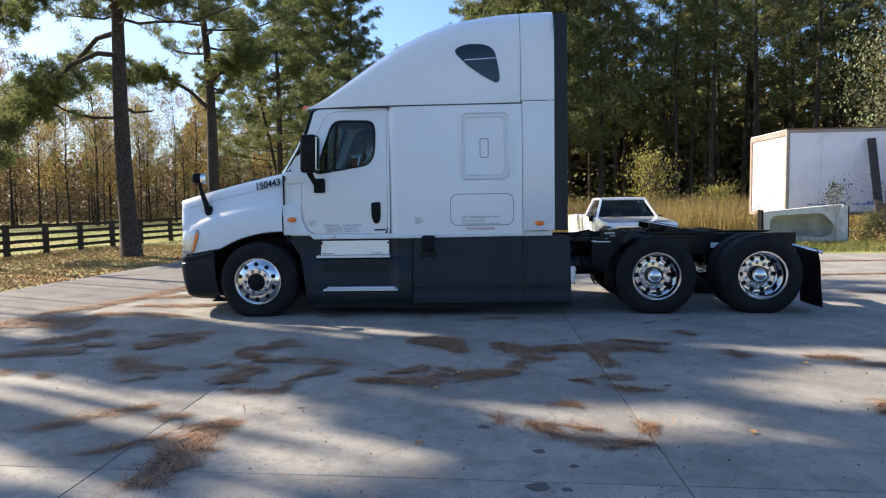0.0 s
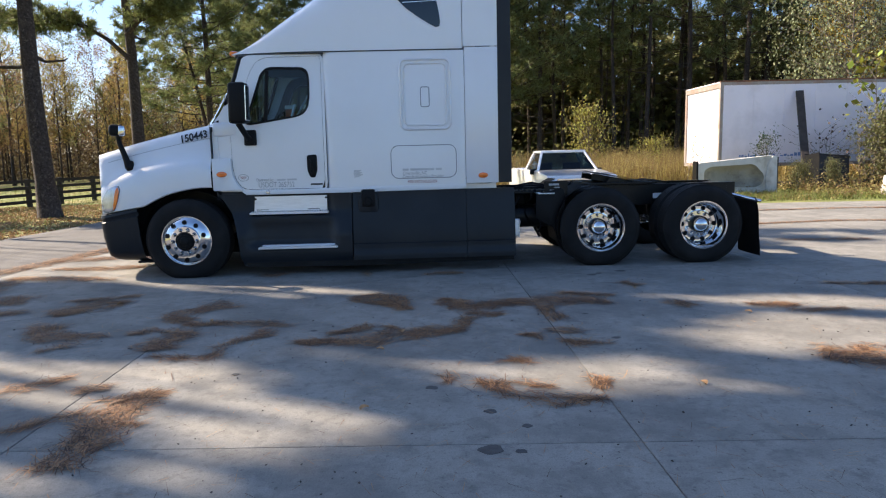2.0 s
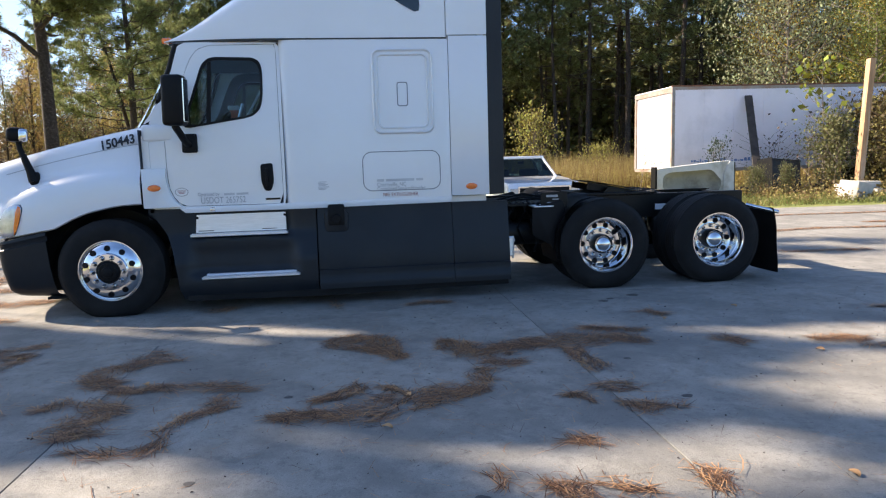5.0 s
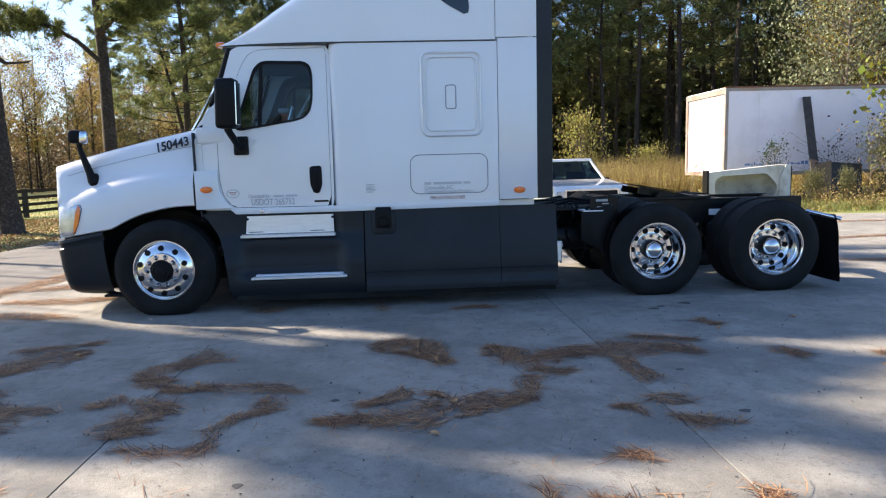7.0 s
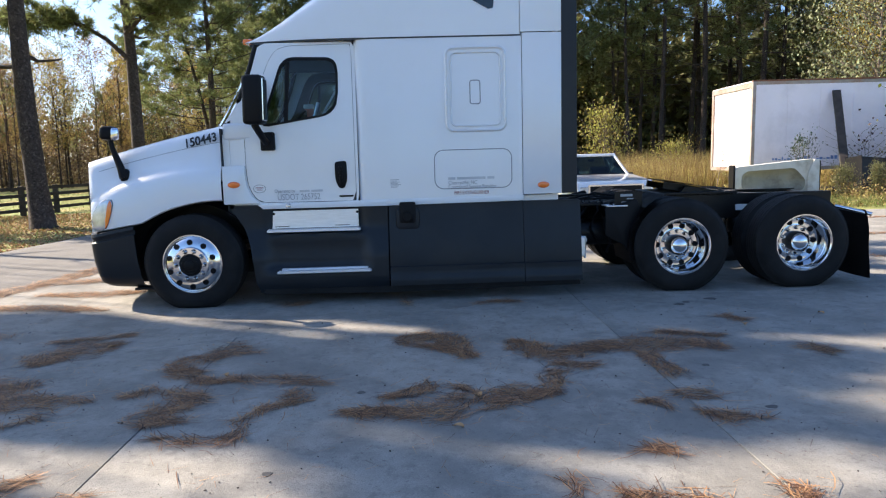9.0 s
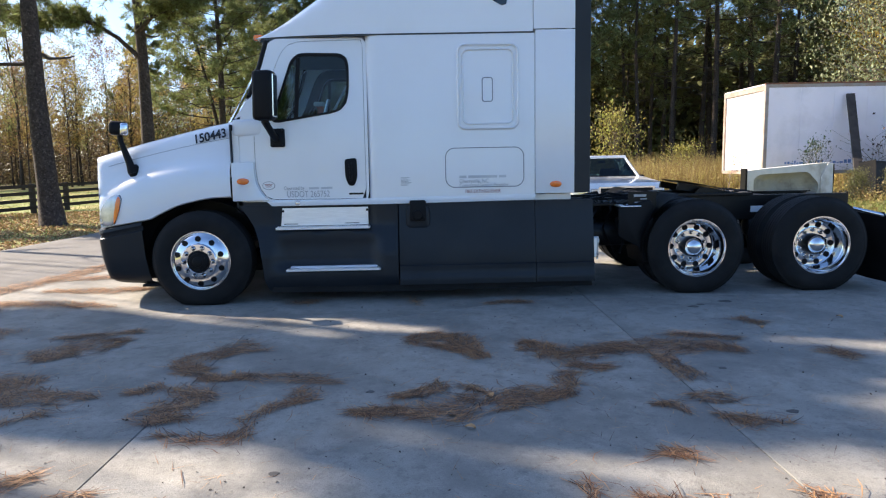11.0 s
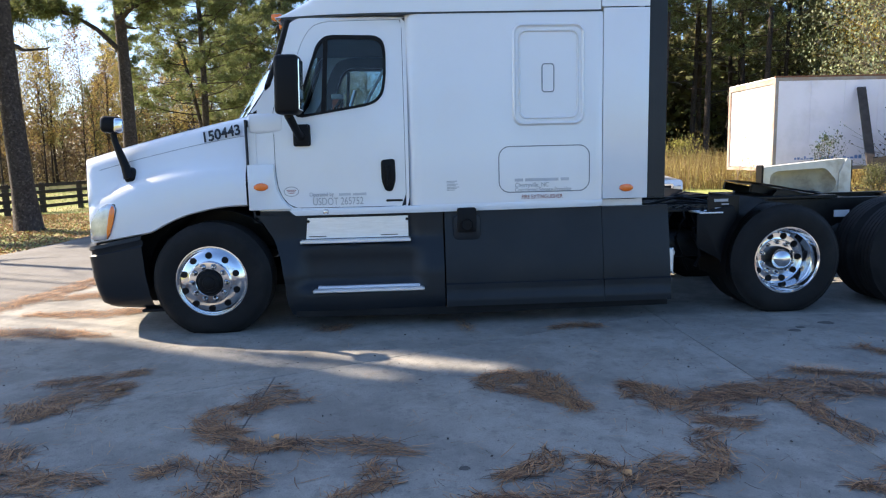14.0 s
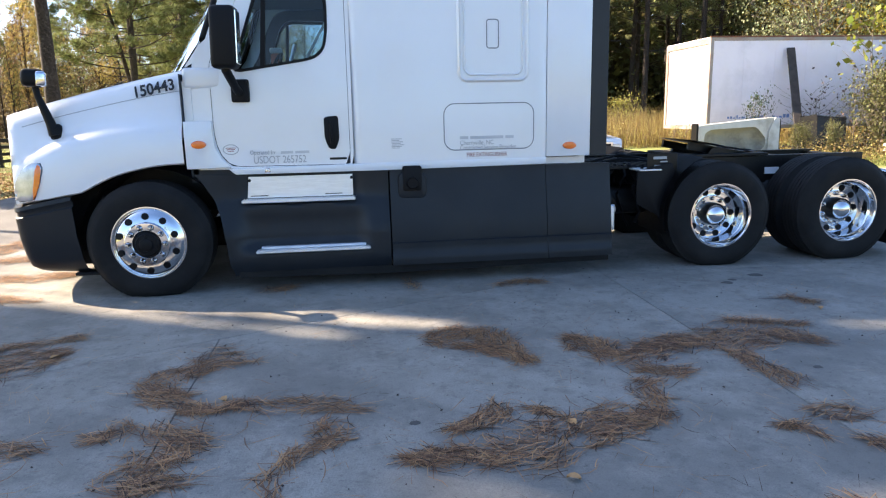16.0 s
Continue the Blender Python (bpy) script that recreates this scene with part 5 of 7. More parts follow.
        if s:
            for v in bm.verts:
                v.co.y = 2 * YC - v.co.y
            bmesh.ops.reverse_faces(bm, faces=bm.faces)
        put_under(part("splash_guard", bm, BLACK_PLASTIC, None, "black splash guard ahead of the drive wheels", smooth=40), fr)
        bm = nbox(4.38, 4.60, 0.0 if s == 0 else 2 * YC - 0.30, 0.30 if s == 0 else 2 * YC, 0.925, 0.940, 0.004)
        put_under(part("fender_bracket", bm, ALU), fr)
        # mud flap on a bright hanger
        f = lambda y: y if s == 0 else 2 * YC - y
        bm = bmesh.new()
        rows = []
        for k in range(9):
            z = 0.82 - 0.75 * k / 8
            xx = 7.15 + 0.03 * math.sin(k * 0.35) + 0.008 * k
            rows.append([(xx + 0.01 * math.sin(q + k), f(-0.08 + 0.6 * q / 6), z) for q in range(7)])
        grid_faces(bm, rows)
        bmesh.ops.solidify(bm, geom=list(bm.faces), thickness=0.010)
        put_under(part("mud_flap", bm, RUBBER, None, "black rubber mud flap", smooth=40), fr)
        bm = bmesh.new()
        tube(bm, [(6.96, f(0.16), 0.85), (7.09, f(0.04), 0.81), (7.22, f(-0.08), 0.77)], 0.022, 10)
        put_under(part("flap_hanger", bm, CHROME, smooth=50), fr)
    # fifth wheel
    bm = bmesh.new()
    o = [(-0.26, -0.10), (-0.22, -0.40), (-0.02, -0.47), (0.30, -0.44), (0.62, -0.30), (0.62, -0.22), (0.18, -0.05), (0.18, 0.05), (0.62, 0.22), (0.62, 0.30), (0.30, 0.44), (-0.02, 0.47), (-0.22, 0.40), (-0.26, 0.10)]
    vs = [bm.verts.new((x, y, 0)) for x, y in o]
    bm.faces.new(vs)
    bmesh.ops.solidify(bm, geom=list(bm.faces), thickness=0.045)
    for y in (-0.30, 0.30):
        box(bm, -0.2, 0.5, y - 0.02, y + 0.02, -0.10, -0.02)
    bmesh.ops.transform(bm, verts=bm.verts, matrix=pose(5.50, YC, 1.125, 0, 11, 0))
    put_under(part("fifth_wheel", bm, STEEL_BLACK, None, "black tilted coupling plate"), fr)
    bm = nbox(5.2, 6.1, YC - 0.50, YC + 0.50, 0.99, 1.02, 0.005)
    for s in (-1, 1):
        prism(bm, [(5.45, 1.02), (5.75, 1.02), (5.60, 1.08), (5.50, 1.08)], YC + s * 0.40 - 0.03, YC + s * 0.40 + 0.03)
    put_under(part("coupling_base", bm, STEEL_BLACK), fr)
    bm = nbox(6.10, 6.26, YC - 0.455, YC - 0.446, 0.79, 0.86)
    put_under(part("label", bm, WHITE), fr)
    # wheels
    for s in (1, -1):
        yf = -0.085 if s > 0 else 2 * YC + 0.085
        build_wheel(tr, -0.01, 0.472, True, s, yf - 0.045 * s)
        for x in (5.167, 6.489):
            build_wheel(tr, x, 0.487, False, s, yf)


# ---- plants ----
def raw_mesh(name, verts, faces, material):
    me = bpy.data.meshes.new(name)
    me.from_pydata(verts, [], faces)
    me.materials.append(material)
    return me


def rand_dirs(rng, n):
    d = rng.normal(size=(n, 3))
    return d / np.linalg.norm(d, axis=1)[:, None]


def needle_tufts(rng, centres, axes, blades, length, width):
    """Thin three-cornered needles that spread from each tuft's centre."""
    n = len(centres)
    c = np.repeat(centres, blades, axis=0)
    a = np.repeat(axes, blades, axis=0)
    d = a * 0.55 + rand_dirs(rng, n * blades) * 0.85
    d /= np.linalg.norm(d, axis=1)[:, None]
    s = np.cross(d, rand_dirs(rng, n * blades))
    s /= np.linalg.norm(s, axis=1)[:, None] + 1e-9
    ln = length * rng.uniform(0.6, 1.1, (n * blades, 1))
    mid = c + d * ln * 0.5
    v = np.stack([c, mid + s * width * 0.5, c + d * ln, mid - s * width * 0.5], axis=1).reshape(-1, 3)
    f = np.arange(n * blades * 4).reshape(-1, 4)
    return v, f


def leaf_quads(rng, centres, size, flat=0.0):
    """Small pointed leaves at random turns."""
    n = len(centres)
    d = rand_dirs(rng, n)
    d[:, 2] *= 1 - flat
    d /= np.linalg.norm(d, axis=1)[:, None]
    s = np.cross(d, rand_dirs(rng, n))
    s /= np.linalg.norm(s, axis=1)[:, None] + 1e-9
    ln = size * rng.uniform(0.6, 1.25, (n, 1))
    v = np.stack([centres - d * ln * 0.5, centres + s * ln * 0.36, centres + d * ln * 0.5, centres - s * ln * 0.36], axis=1).reshape(-1, 3)
    return v, np.arange(n * 4).reshape(-1, 4)


def pine_meshes(seed, height, bare, radius, spread, limbs=36, per=7, tufts=5, blades=12, length=0.30, width=0.022, needle=None, lean=(0, 0), dead=4, flat=0.8, fill=1.0, wood=8, low=0.9, clump=0.26, boughs=()):
    """Trunk with limbs, and crown, of one pine as two meshes with their foot at the origin."""
    rng = np.random.default_rng(seed)
    bm = bmesh.new()
    pts, rad = [], []
    n = 14
    for k in range(n + 1):
        u = k / n
        z = height * u
        pts.append((lean[0] * u * height + 0.02 * height * u * math.sin(u * 5 + seed), lean[1] * u * height + 0.015 * height * u * math.cos(u * 4 + seed), z - 0.15 * (k == 0)))
        rad.append(radius * ((1 - u) ** 0.75 * 0.95 + 0.05) * (1.85 if k == 0 else 1.0))
    pts.insert(1, tuple(Vector(pts[0]).lerp(Vector(pts[1]), 0.18)))
    rad.insert(1, radius * 1.22)
    tube(bm, pts, rad, 14)
    P = [Vector(p) for p in pts]

    def trunk_at(z):
        for a, b in zip(P, P[1:]):
            if b.z >= z:
                return a.lerp(b, (z - a.z) / (b.z - a.z + 1e-9))
        return P[-1]
    cs, ax = [], []
    for i in range(limbs + dead):
        isdead = i >= limbs
        u = min(1.0, (i + rng.uniform(0, 1)) / limbs)
        z = bare + (height - bare) * (u ** low) * 0.99 if not isdead else bare * rng.uniform(0.55, 0.98)
        ang = i * 2.4 + rng.uniform(-0.5, 0.5)
        w = min(1.0, (z - bare) / (height - bare))
        reach = spread * ((1 - w) ** 0.7 * 0.9 + 0.18) * rng.uniform(0.65, 1.15) * (0.45 if isdead else 1.0)
        o = trunk_at(z)
        d = Vector((math.cos(ang), math.sin(ang), 0))
        rise = rng.uniform(-0.10, 0.28) + 0.5 * w
        lp = [o]
        for q in range(1, 6):
            t = q / 5
            lp.append(o + d * reach * t + Vector((rng.uniform(-0.06, 0.06) * reach, rng.uniform(-0.06, 0.06) * reach, reach * (rise * t + 0.15 * t * t) - 0.05 * reach * math.sin(t * 3))))
        r0 = radius * 0.17 * (1 - 0.7 * w)
        tube(bm, lp, [r0 * (1 - 0.8 * q / 5) + 0.006 for q in range(6)], 5 if wood < 8 else 6, caps=False)
        if isdead:
            continue
        for _ in range(per):
            t = rng.uniform(0.30, 1.05)
            k = min(4, int(t * 5))
            p = lp[k].lerp(lp[k + 1], min(1.0, t * 5 - k))
            side = Vector((-d.y, d.x, 0)) * rng.normal() * reach * 0.20 + Vector((0, 0, rng.normal() * reach * 0.07 * flat + 0.05 * reach))
            e = p + side
            if wood >= 8 and rng.uniform() < 0.7:
                tube(bm, [p, p.lerp(e, 0.5) + Vector((0, 0, 0.03)), e], [0.018, 0.012, 0.006], 4, caps=False)
            m = max(1, int(tufts * rng.uniform(0.6, 1.4) * fill))
            for _ in range(m):
                cs.append(e + Vector(rng.normal(size=3) * np.array([clump, clump, clump * 0.6]) * (0.5 + length)))
                ax.append(((e - o).normalized() + Vector((0, 0, 0.7))).normalized())
    for lp, m in boughs:
        lp = [Vector(p) for p in lp]
        tube(bm, lp, [radius * 0.30 * (1 - 0.85 * q / (len(lp) - 1)) + 0.008 for q in range(len(lp))], 7, caps=False)
        for q in range(m):
            t = rng.uniform(0.35, 1.0) ** 0.8 * (len(lp) - 1.001)
            k = int(t)
            p = lp[k].lerp(lp[k + 1], t - k)
            e = p + Vector(rng.normal(size=3) * np.array([0.32, 0.36, 0.24]) + np.array([0, 0, 0.02]))
            tube(bm, [p, p.lerp(e, 0.5) + Vector((0, 0, 0.03)), e], [0.016, 0.010, 0.005], 4, caps=False)
            for _ in range(tufts // 2 + 2):
                cs.append(e + Vector(rng.normal(size=3) * 0.10))
                ax.append(((e - p).normalized() + Vector((0, 0, 0.5))).normalized())
    cs, ax = np.array([tuple(c) for c in cs]), np.array([tuple(a) for a in ax])
    v, f = needle_tufts(rng, cs, ax, blades, length, width)
    me = bpy.data.meshes.new("trunk")
    bm.to_mesh(me)
    bm.free()
    me.materials.append(BARK)
    me.polygons.foreach_set("use_smooth", [True] * len(me.polygons))
    return me, raw_mesh("crown", v, f.tolist(), needle or NEEDLE)


def leafy_meshes(seed, height, bare, radius, spread, limbs=26, per=60, size=0.14, leaf=None, bark=None, lean=(0, 0), stems=1, upright=0.5, gaps=0.8):
    """Trunk with forked limbs and a crown of single leaves, foot at the origin."""
    rng = np.random.default_rng(seed)
    bm = bmesh.new()
    leaves = []
    for st in range(stems):
        off = Vector((rng.normal() * 0.12 * stems, rng.normal() * 0.12 * stems, 0)) if stems > 1 else Vector((0, 0, 0))
        tilt = Vector((lean[0] + rng.normal() * 0.08 * (stems > 1), lean[1] + rng.normal() * 0.08 * (stems > 1), 0))
        pts = [off + tilt * height * u + Vector((0.02 * height * u * math.sin(4 * u + seed + st), 0.02 * height * u * math.cos(5 * u + seed), height * u * 0.96 - (0.1 if u == 0 else 0))) for u in [k / 9 for k in range(10)]]
        tube(bm, pts, [radius * (1 - 0.93 * k / 9) * (1.3 if k == 0 else 1) for k in range(10)], 7)
        for i in range(limbs):
            w = (i + rng.uniform()) / limbs
            z = bare + (height * 0.95 - bare) * w
            k = min(8, int(z / (height * 0.96) * 9))
            o = pts[k].lerp(pts[k + 1], min(1, z / (height * 0.96) * 9 - k))
            a = rng.uniform(0, 6.283)
            reach = spread * (0.30 + 0.85 * math.sin(math.pi * min(1, 0.18 + 0.8 * w)) ** 0.8) * rng.uniform(0.5, 1.1)
            d = Vector((math.cos(a), math.sin(a), upright * rng.uniform(0.4, 1.5)))
            lp = [o + d * reach * t + Vector(rng.normal(size=3) * 0.05 * reach * (t > 0)) for t in (0, 0.33, 0.66, 1)]
            r0 = radius * 0.3 * (1 - 0.6 * w) + 0.006
            tube(bm, lp, [r0, r0 * 0.7, r0 * 0.45, 0.004], 5, caps=False)
            n = int(per * rng.uniform(0.4, 1.3) * gaps)
            t = rng.uniform(0.25, 1.08, n)
            base = np.array([tuple(lp[0].lerp(lp[3], x)) for x in t])
            leaves.append(base + rng.normal(size=(n, 3)) * reach * 0.22)
    v, f = leaf_quads(rng, np.concatenate(leaves), size)
    me = bpy.data.meshes.new("trunk")
    bm.to_mesh(me)
    bm.free()
    me.materials.append(bark or BARK_GREY)
    me.polygons.foreach_set("use_smooth", [True] * len(me.polygons))
    return me, raw_mesh("crown", v, f.tolist(), leaf or LEAF_GREEN)


def tree(meshes, name, label, at, rz=0.0, scale=(1, 1, 1), group="", category="tree"):
    e = thing(name, label, category, at, rz, group)
    e.scale = scale
    for nm, me in zip(("trunk", "crown"), meshes):
        put_under(new(nm, me), e)
    return e


def scatter_blades(rng, pts, height, width, lean=0.35):
    """Upright blades: one narrow triangle each."""
    n = len(pts)
    a = rng.uniform(0, 6.283, n)
    h = height * rng.uniform(0.4, 1.2, n)
    s = np.stack([np.cos(a), np.sin(a), np.zeros(n)], 1) * width * 0.5
    tip = pts + np.stack([rng.normal(size=n) * lean * h, rng.normal(size=n) * lean * h, h], 1)
    v = np.stack([pts - s, pts + s, tip], 1).reshape(-1, 3)
    return v, np.arange(n * 3).reshape(-1, 3)


def stuff(name, v, f, material, label, category):
    return tagged(new(name, raw_mesh(name, v, f.tolist(), material)), label, category, kind="stuff")


def gz(p):
    return np.array([ground_height(x, y) for x, y in p])


def build_plants():
    rng = np.random.default_rng(7)
    near = "tall pine with dark flaking bark beside the drive"
    droop = [(0, 0, 5.9), (-0.6, -0.2, 5.95), (-1.3, -0.4, 5.6), (-2.1, -0.5, 4.8), (-3.0, -0.6, 3.9), (-3.9, -0.6, 3.1)]
    droop2 = [(0, 0, 6.6), (-0.9, 0.3, 6.5), (-1.9, 0.5, 5.7), (-2.9, 0.6, 4.9), (-3.9, 0.6, 4.3)]
    crest = [(-0.25, 0, 7.9), (-1.2, -0.2, 7.9), (-2.2, -0.3, 7.6), (-3.2, -0.3, 7.2), (-4.2, -0.4, 6.9)]
    crest2 = [(-0.25, 0, 7.3), (0.4, -0.3, 7.6), (1.0, -0.4, 7.7), (1.7, -0.4, 7.5)]
    m1 = pine_meshes(11, 14, 7.0, 0.27, 3.4, limbs=24, per=12, tufts=8, blades=22, length=0.26, width=0.022, low=1.1, clump=0.18, lean=(-0.035, 0.0), dead=3, boughs=((droop, 100), (droop2, 70), (crest, 70), (crest2, 64)))
    arch = [(-0.15, 0, 5.3), (-0.7, -0.2, 5.9), (-1.4, -0.3, 6.35), (-2.1, -0.3, 6.55), (-3.0, -0.4, 6.6), (-3.9, -0.4, 6.4)]
    arch2 = [(-0.15, 0, 6.1), (0.5, -0.2, 6.6), (1.1, -0.2, 6.9), (1.8, -0.3, 7.0)]
    m2 = pine_meshes(12, 13, 7.6, 0.26, 3.6, limbs=24, per=12, tufts=8, blades=20, length=0.28, width=0.025, low=1.1, clump=0.18, lean=(-0.03, 0.01), dead=4, boughs=((arch, 86), (arch2, 66)))
    m3 = pine_meshes(13, 22, 5.4, 0.27, 5.6, limbs=52, per=15, tufts=9, blades=15, length=0.36, width=0.034, clump=0.20, lean=(0.0, 0.0), dead=5, low=1.1)
    m4 = pine_meshes(14, 24, 5.0, 0.28, 6.4, limbs=52, per=13, tufts=9, blades=15, length=0.42, width=0.038, clump=0.22, dead=6)
    m8 = pine_meshes(18, 13, 6.0, 0.14, 2.6, limbs=22, per=8, tufts=7, blades=14, length=0.32, width=0.03, lean=(-0.22, 0.0), dead=3)
    tree(m1, "pine_tree", near, (-7.5, 10.5, -0.02), 0, group="pines by the fence")
    tree(m2, "pine_tree", near, (-7.55, 17.0, -0.02), 0, group="pines by the fence")
    tree(m3, "pine_tree", "tall pine with a forked trunk at the edge of the pasture", (-9.55, 32.0, 0), 70, (0.85, 0.85, 0.72), group="pines by the fence")
    tree(m8, "pine_tree", "thin leaning pine beside a taller one", (-9.2, 32.6, 0), 0, group="pines by the fence")
    far_pine = "tall bushy pine standing in the pasture"
    for k, (x, y, rz, sc) in enumerate(((-10.2, 47, 10, 0.95), (-7.6, 45, 200, 0.9), (-15.0, 60, 150, 0.8), (-26, 62, 260, 0.7))):
        tree((m4, m3)[k % 2], "pine_tree", far_pine, (x, y, 0), rz, (sc, sc, sc), group="pines in the pasture")
    shade = "unseen pine added so its crown shades the yard"
    m5 = pine_meshes(15, 17, 6.5, 0.24, 3.6, limbs=44, per=10, tufts=10, blades=12, length=0.34, width=0.03)
    m6 = pine_meshes(16, 19, 8.0, 0.24, 3.4, limbs=38, per=9, tufts=9, blades=12, length=0.34, width=0.03)
    m7 = pine_meshes(17, 18, 13.5, 0.13, 2.0, limbs=28, per=9, tufts=8, blades=8, length=0.60, width=0.20, dead=2, wood=4)
    m9 = pine_meshes(19, 15.1, 13.5, 0.12, 2.0, limbs=16, per=10, tufts=8, blades=8, length=0.60, width=0.20, dead=1, wood=4)
    # added out-of-view casters, set where their shade is wanted
    for (x, y, rz, w, h, m) in SHADE_TREES:
        tree((m5, m6, m7, m9)[m], "pine_tree", shade, (x, y, -0.1), rz, (w, w, h), group="pines along the drive")
    # the wood behind the yard
    far = [pine_meshes(20 + k, 23 + k % 3, 11.0 - 1.7 * (k % 4), 0.21 + 0.02 * (k % 3), 4.0 + 0.4 * (k % 3), limbs=30, per=7, tufts=5, blades=9, length=0.55, width=0.070, clump=0.22, needle=(NEEDLE, NEEDLE_DARK)[k % 2], dead=10, wood=4) for k in range(5)]
    wood = "tall slender pine in the dense wood behind the yard"
    spots = []
    for row in range(4):
        for k in range(18):
            x = 3.0 + k * 3.3 + rng.uniform(-1.2, 1.2) + row * 0.9
            y = 40 + row * 4.5 + rng.uniform(-2, 2) - 0.25 * max(0, x - 22)
            spots.append((x, y))
    for k, (x, y) in enumerate(spots):
        aim = math.degrees(math.atan2(x - 2.9, y + 8.6))
        s = lerp([(0, 0.80), (3, 0.93), (9, 0.93), (11.5, 0.70), (16, 0.74), (19, 0.96), (26, 0.94), (29, 0.72), (36, 0.72)], aim) * rng.uniform(0.92, 1.06)
        tree(far[k % 5], "pine_tree", wood, (x, y, 0), rng.uniform(0, 360), (s, s, s * rng.uniform(0.96, 1.04)), group="pines of the wood")
    # unseen row added behind the camera for the paint to mirror
    for k in range(12):
        s = rng.uniform(0.42, 0.6)
        tree(far[k % 5], "pine_tree", "pine beyond the open side of the yard, mirrored in the paint", (-34 + k * 6.5 + rng.uniform(-2, 2), -50 + rng.uniform(-5, 5), 0), rng.uniform(0, 360), (s * 1.3, s * 1.3, s), group="pines across the yard")
    tree(pine_meshes(27, 21.5, 5, 0.26, 6.5, limbs=60, per=14, tufts=6, blades=10, length=0.50, width=0.06, clump=0.24, low=1.0, dead=4, wood=4), "pine_tree", "broad round-topped pine at the wood's edge", (7.6, 39, 0), 0)
    # undergrowth that closes the wood
    n = 42000
    c = np.stack([rng.uniform(3, 80, n), rng.uniform(56, 72, n), rng.beta(1.1, 1.7, n) * 15], 1)
    v, f = leaf_quads(rng, c, 1.1)
    stuff("wood_thicket", v, f, NEEDLE_DARK, "dark tangled foliage deep in the wood", "thicket")
    n = 3600
    x = rng.uniform(3, 60, n)
    c = np.stack([x, 44 + rng.uniform(-3, 14, n) - 0.25 * np.maximum(0, x - 22), rng.beta(1.0, 2.4, n) * 7], 1)
    v, f = leaf_quads(rng, c, 0.34)
    stuff("undergrowth", v, f, NEEDLE_DARK, "green undergrowth between the pines", "undergrowth")
    # broad-leaved trees behind the trailer
    b1 = leafy_meshes(31, 9.5, 1.2, 0.16, 3.6, limbs=64, per=300, size=0.145, leaf=LEAF_SILVER)
    b2 = leafy_meshes(32, 14, 3.0, 0.20, 3.8, limbs=60, per=280, size=0.15, leaf=LEAF_YELLOW)
    b3 = leafy_meshes(33, 15, 4.0, 0.20, 3.8, limbs=60, per=280, size=0.15, leaf=LEAF_GREEN)
    tree(b1, "broadleaf_tree", "round-crowned tree with pale silvery autumn leaves behind the trailer", (24.7, 25.5, 0), 0, (0.85, 0.85, 1.12))
    for x, y, rz, m in ((31.5, 27.5, 80, b3), (33.5, 30, 200, b2), (29.5, 33, 30, b2), (34, 29.5, 70, b3), (37, 32, 0, b2), (41, 28, 140, b2)):
        tree(m, "broadleaf_tree", "broad-leaved tree turning yellow and green in autumn", (x, y, 0), rz, (0.8, 0.8, 0.8), group="autumn trees behind the trailer")
    # far line of thin autumn trees beyond the pasture
    thin = [leafy_meshes(40 + k, 14 + k % 3 * 2, 4.0, 0.15 - 0.05 * (k % 2), 2.3, limbs=36, per=140, size=0.15, bark=BARK, leaf=(FAR_YELLOW, FAR_RUST, FAR_GREEN, FAR_YELLOW)[k % 4], upright=1.0, gaps=1.0) for k in range(8)]
    k = 0
    for row in range(3):
        for q in range(27):
            a = radians(94 + q * 1.5 + rng.uniform(-1.5, 1.5))
            r = 60 + row * 6 + rng.uniform(-4, 4)
            x, y = 2 + r * math.cos(a), -7 + r * math.sin(a)
            s = rng.uniform(0.56, 0.84)
            tree(thin[k % 8], "broadleaf_tree", "slender autumn tree with sparse yellow and rust leaves", (x, y, 0), rng.uniform(0, 360), (s, s, s), group="tree line beyond the pasture")
            k += 1
    n = 80000
    a = np.radians(rng.uniform(88, 136, n))
    r = rng.uniform(62, 90, n)
    c = np.stack([2 + r * np.cos(a), -7 + r * np.sin(a), rng.beta(1.0, 2.4, n) * 9.5], 1)
    v, f = leaf_quads(rng, c, 0.18)
    stuff("brushwood", v, f, mat_brush(), "brown brushwood under the far tree line", "brush")
    n = 30000
    a = np.radians(rng.uniform(86, 140, n))
    r = rng.uniform(80, 100, n)
    c = np.stack([2 + r * np.cos(a), -7 + r * np.sin(a), rng.beta(1.0, 1.6, n) * 8], 1)
    v, f = leaf_quads(rng, c, 0.65)
    stuff("far_thicket", v, f, mat_brush(), "brown thicket behind the far tree line", "thicket")
    # weeds at the edge of the yard
    n = 5200
    xs = rng.uniform(4.5, 33, n)
    ys = 19.5 + rng.uniform(0, 14, n) + 0.0 * xs
    c0 = np.stack([xs, ys, np.zeros(n)], 1)
    c0[:, 2] = gz(c0[:, :2])
    hs = 0.5 + 1.7 * rng.beta(1.4, 1.8, n) * (0.6 + 0.4 * np.sin(xs * 1.3) * np.cos(ys * 0.9))
    leaves = np.concatenate([c0 + np.stack([rng.normal(size=n) * 0.16, rng.normal(size=n) * 0.16, hs * t], 1) for t in (0.2, 0.3, 0.4, 0.5, 0.58, 0.66, 0.73, 0.8, 0.86, 0.91, 0.96, 1.0)])
    v, f = leaf_quads(rng, leaves, 0.075)
    stuff("weeds", v, f, WEED, "tall golden weeds gone to seed", "weeds")
    v, f = scatter_blades(rng, np.repeat(c0, 7, axis=0) + rng.normal(size=(7 * n, 3)) * np.array([0.14, 0.14, 0]), 1.5, 0.022, 0.20)
    stuff("weed_stalks", v, f, WEED, "dry upright weed stalks", "weeds")
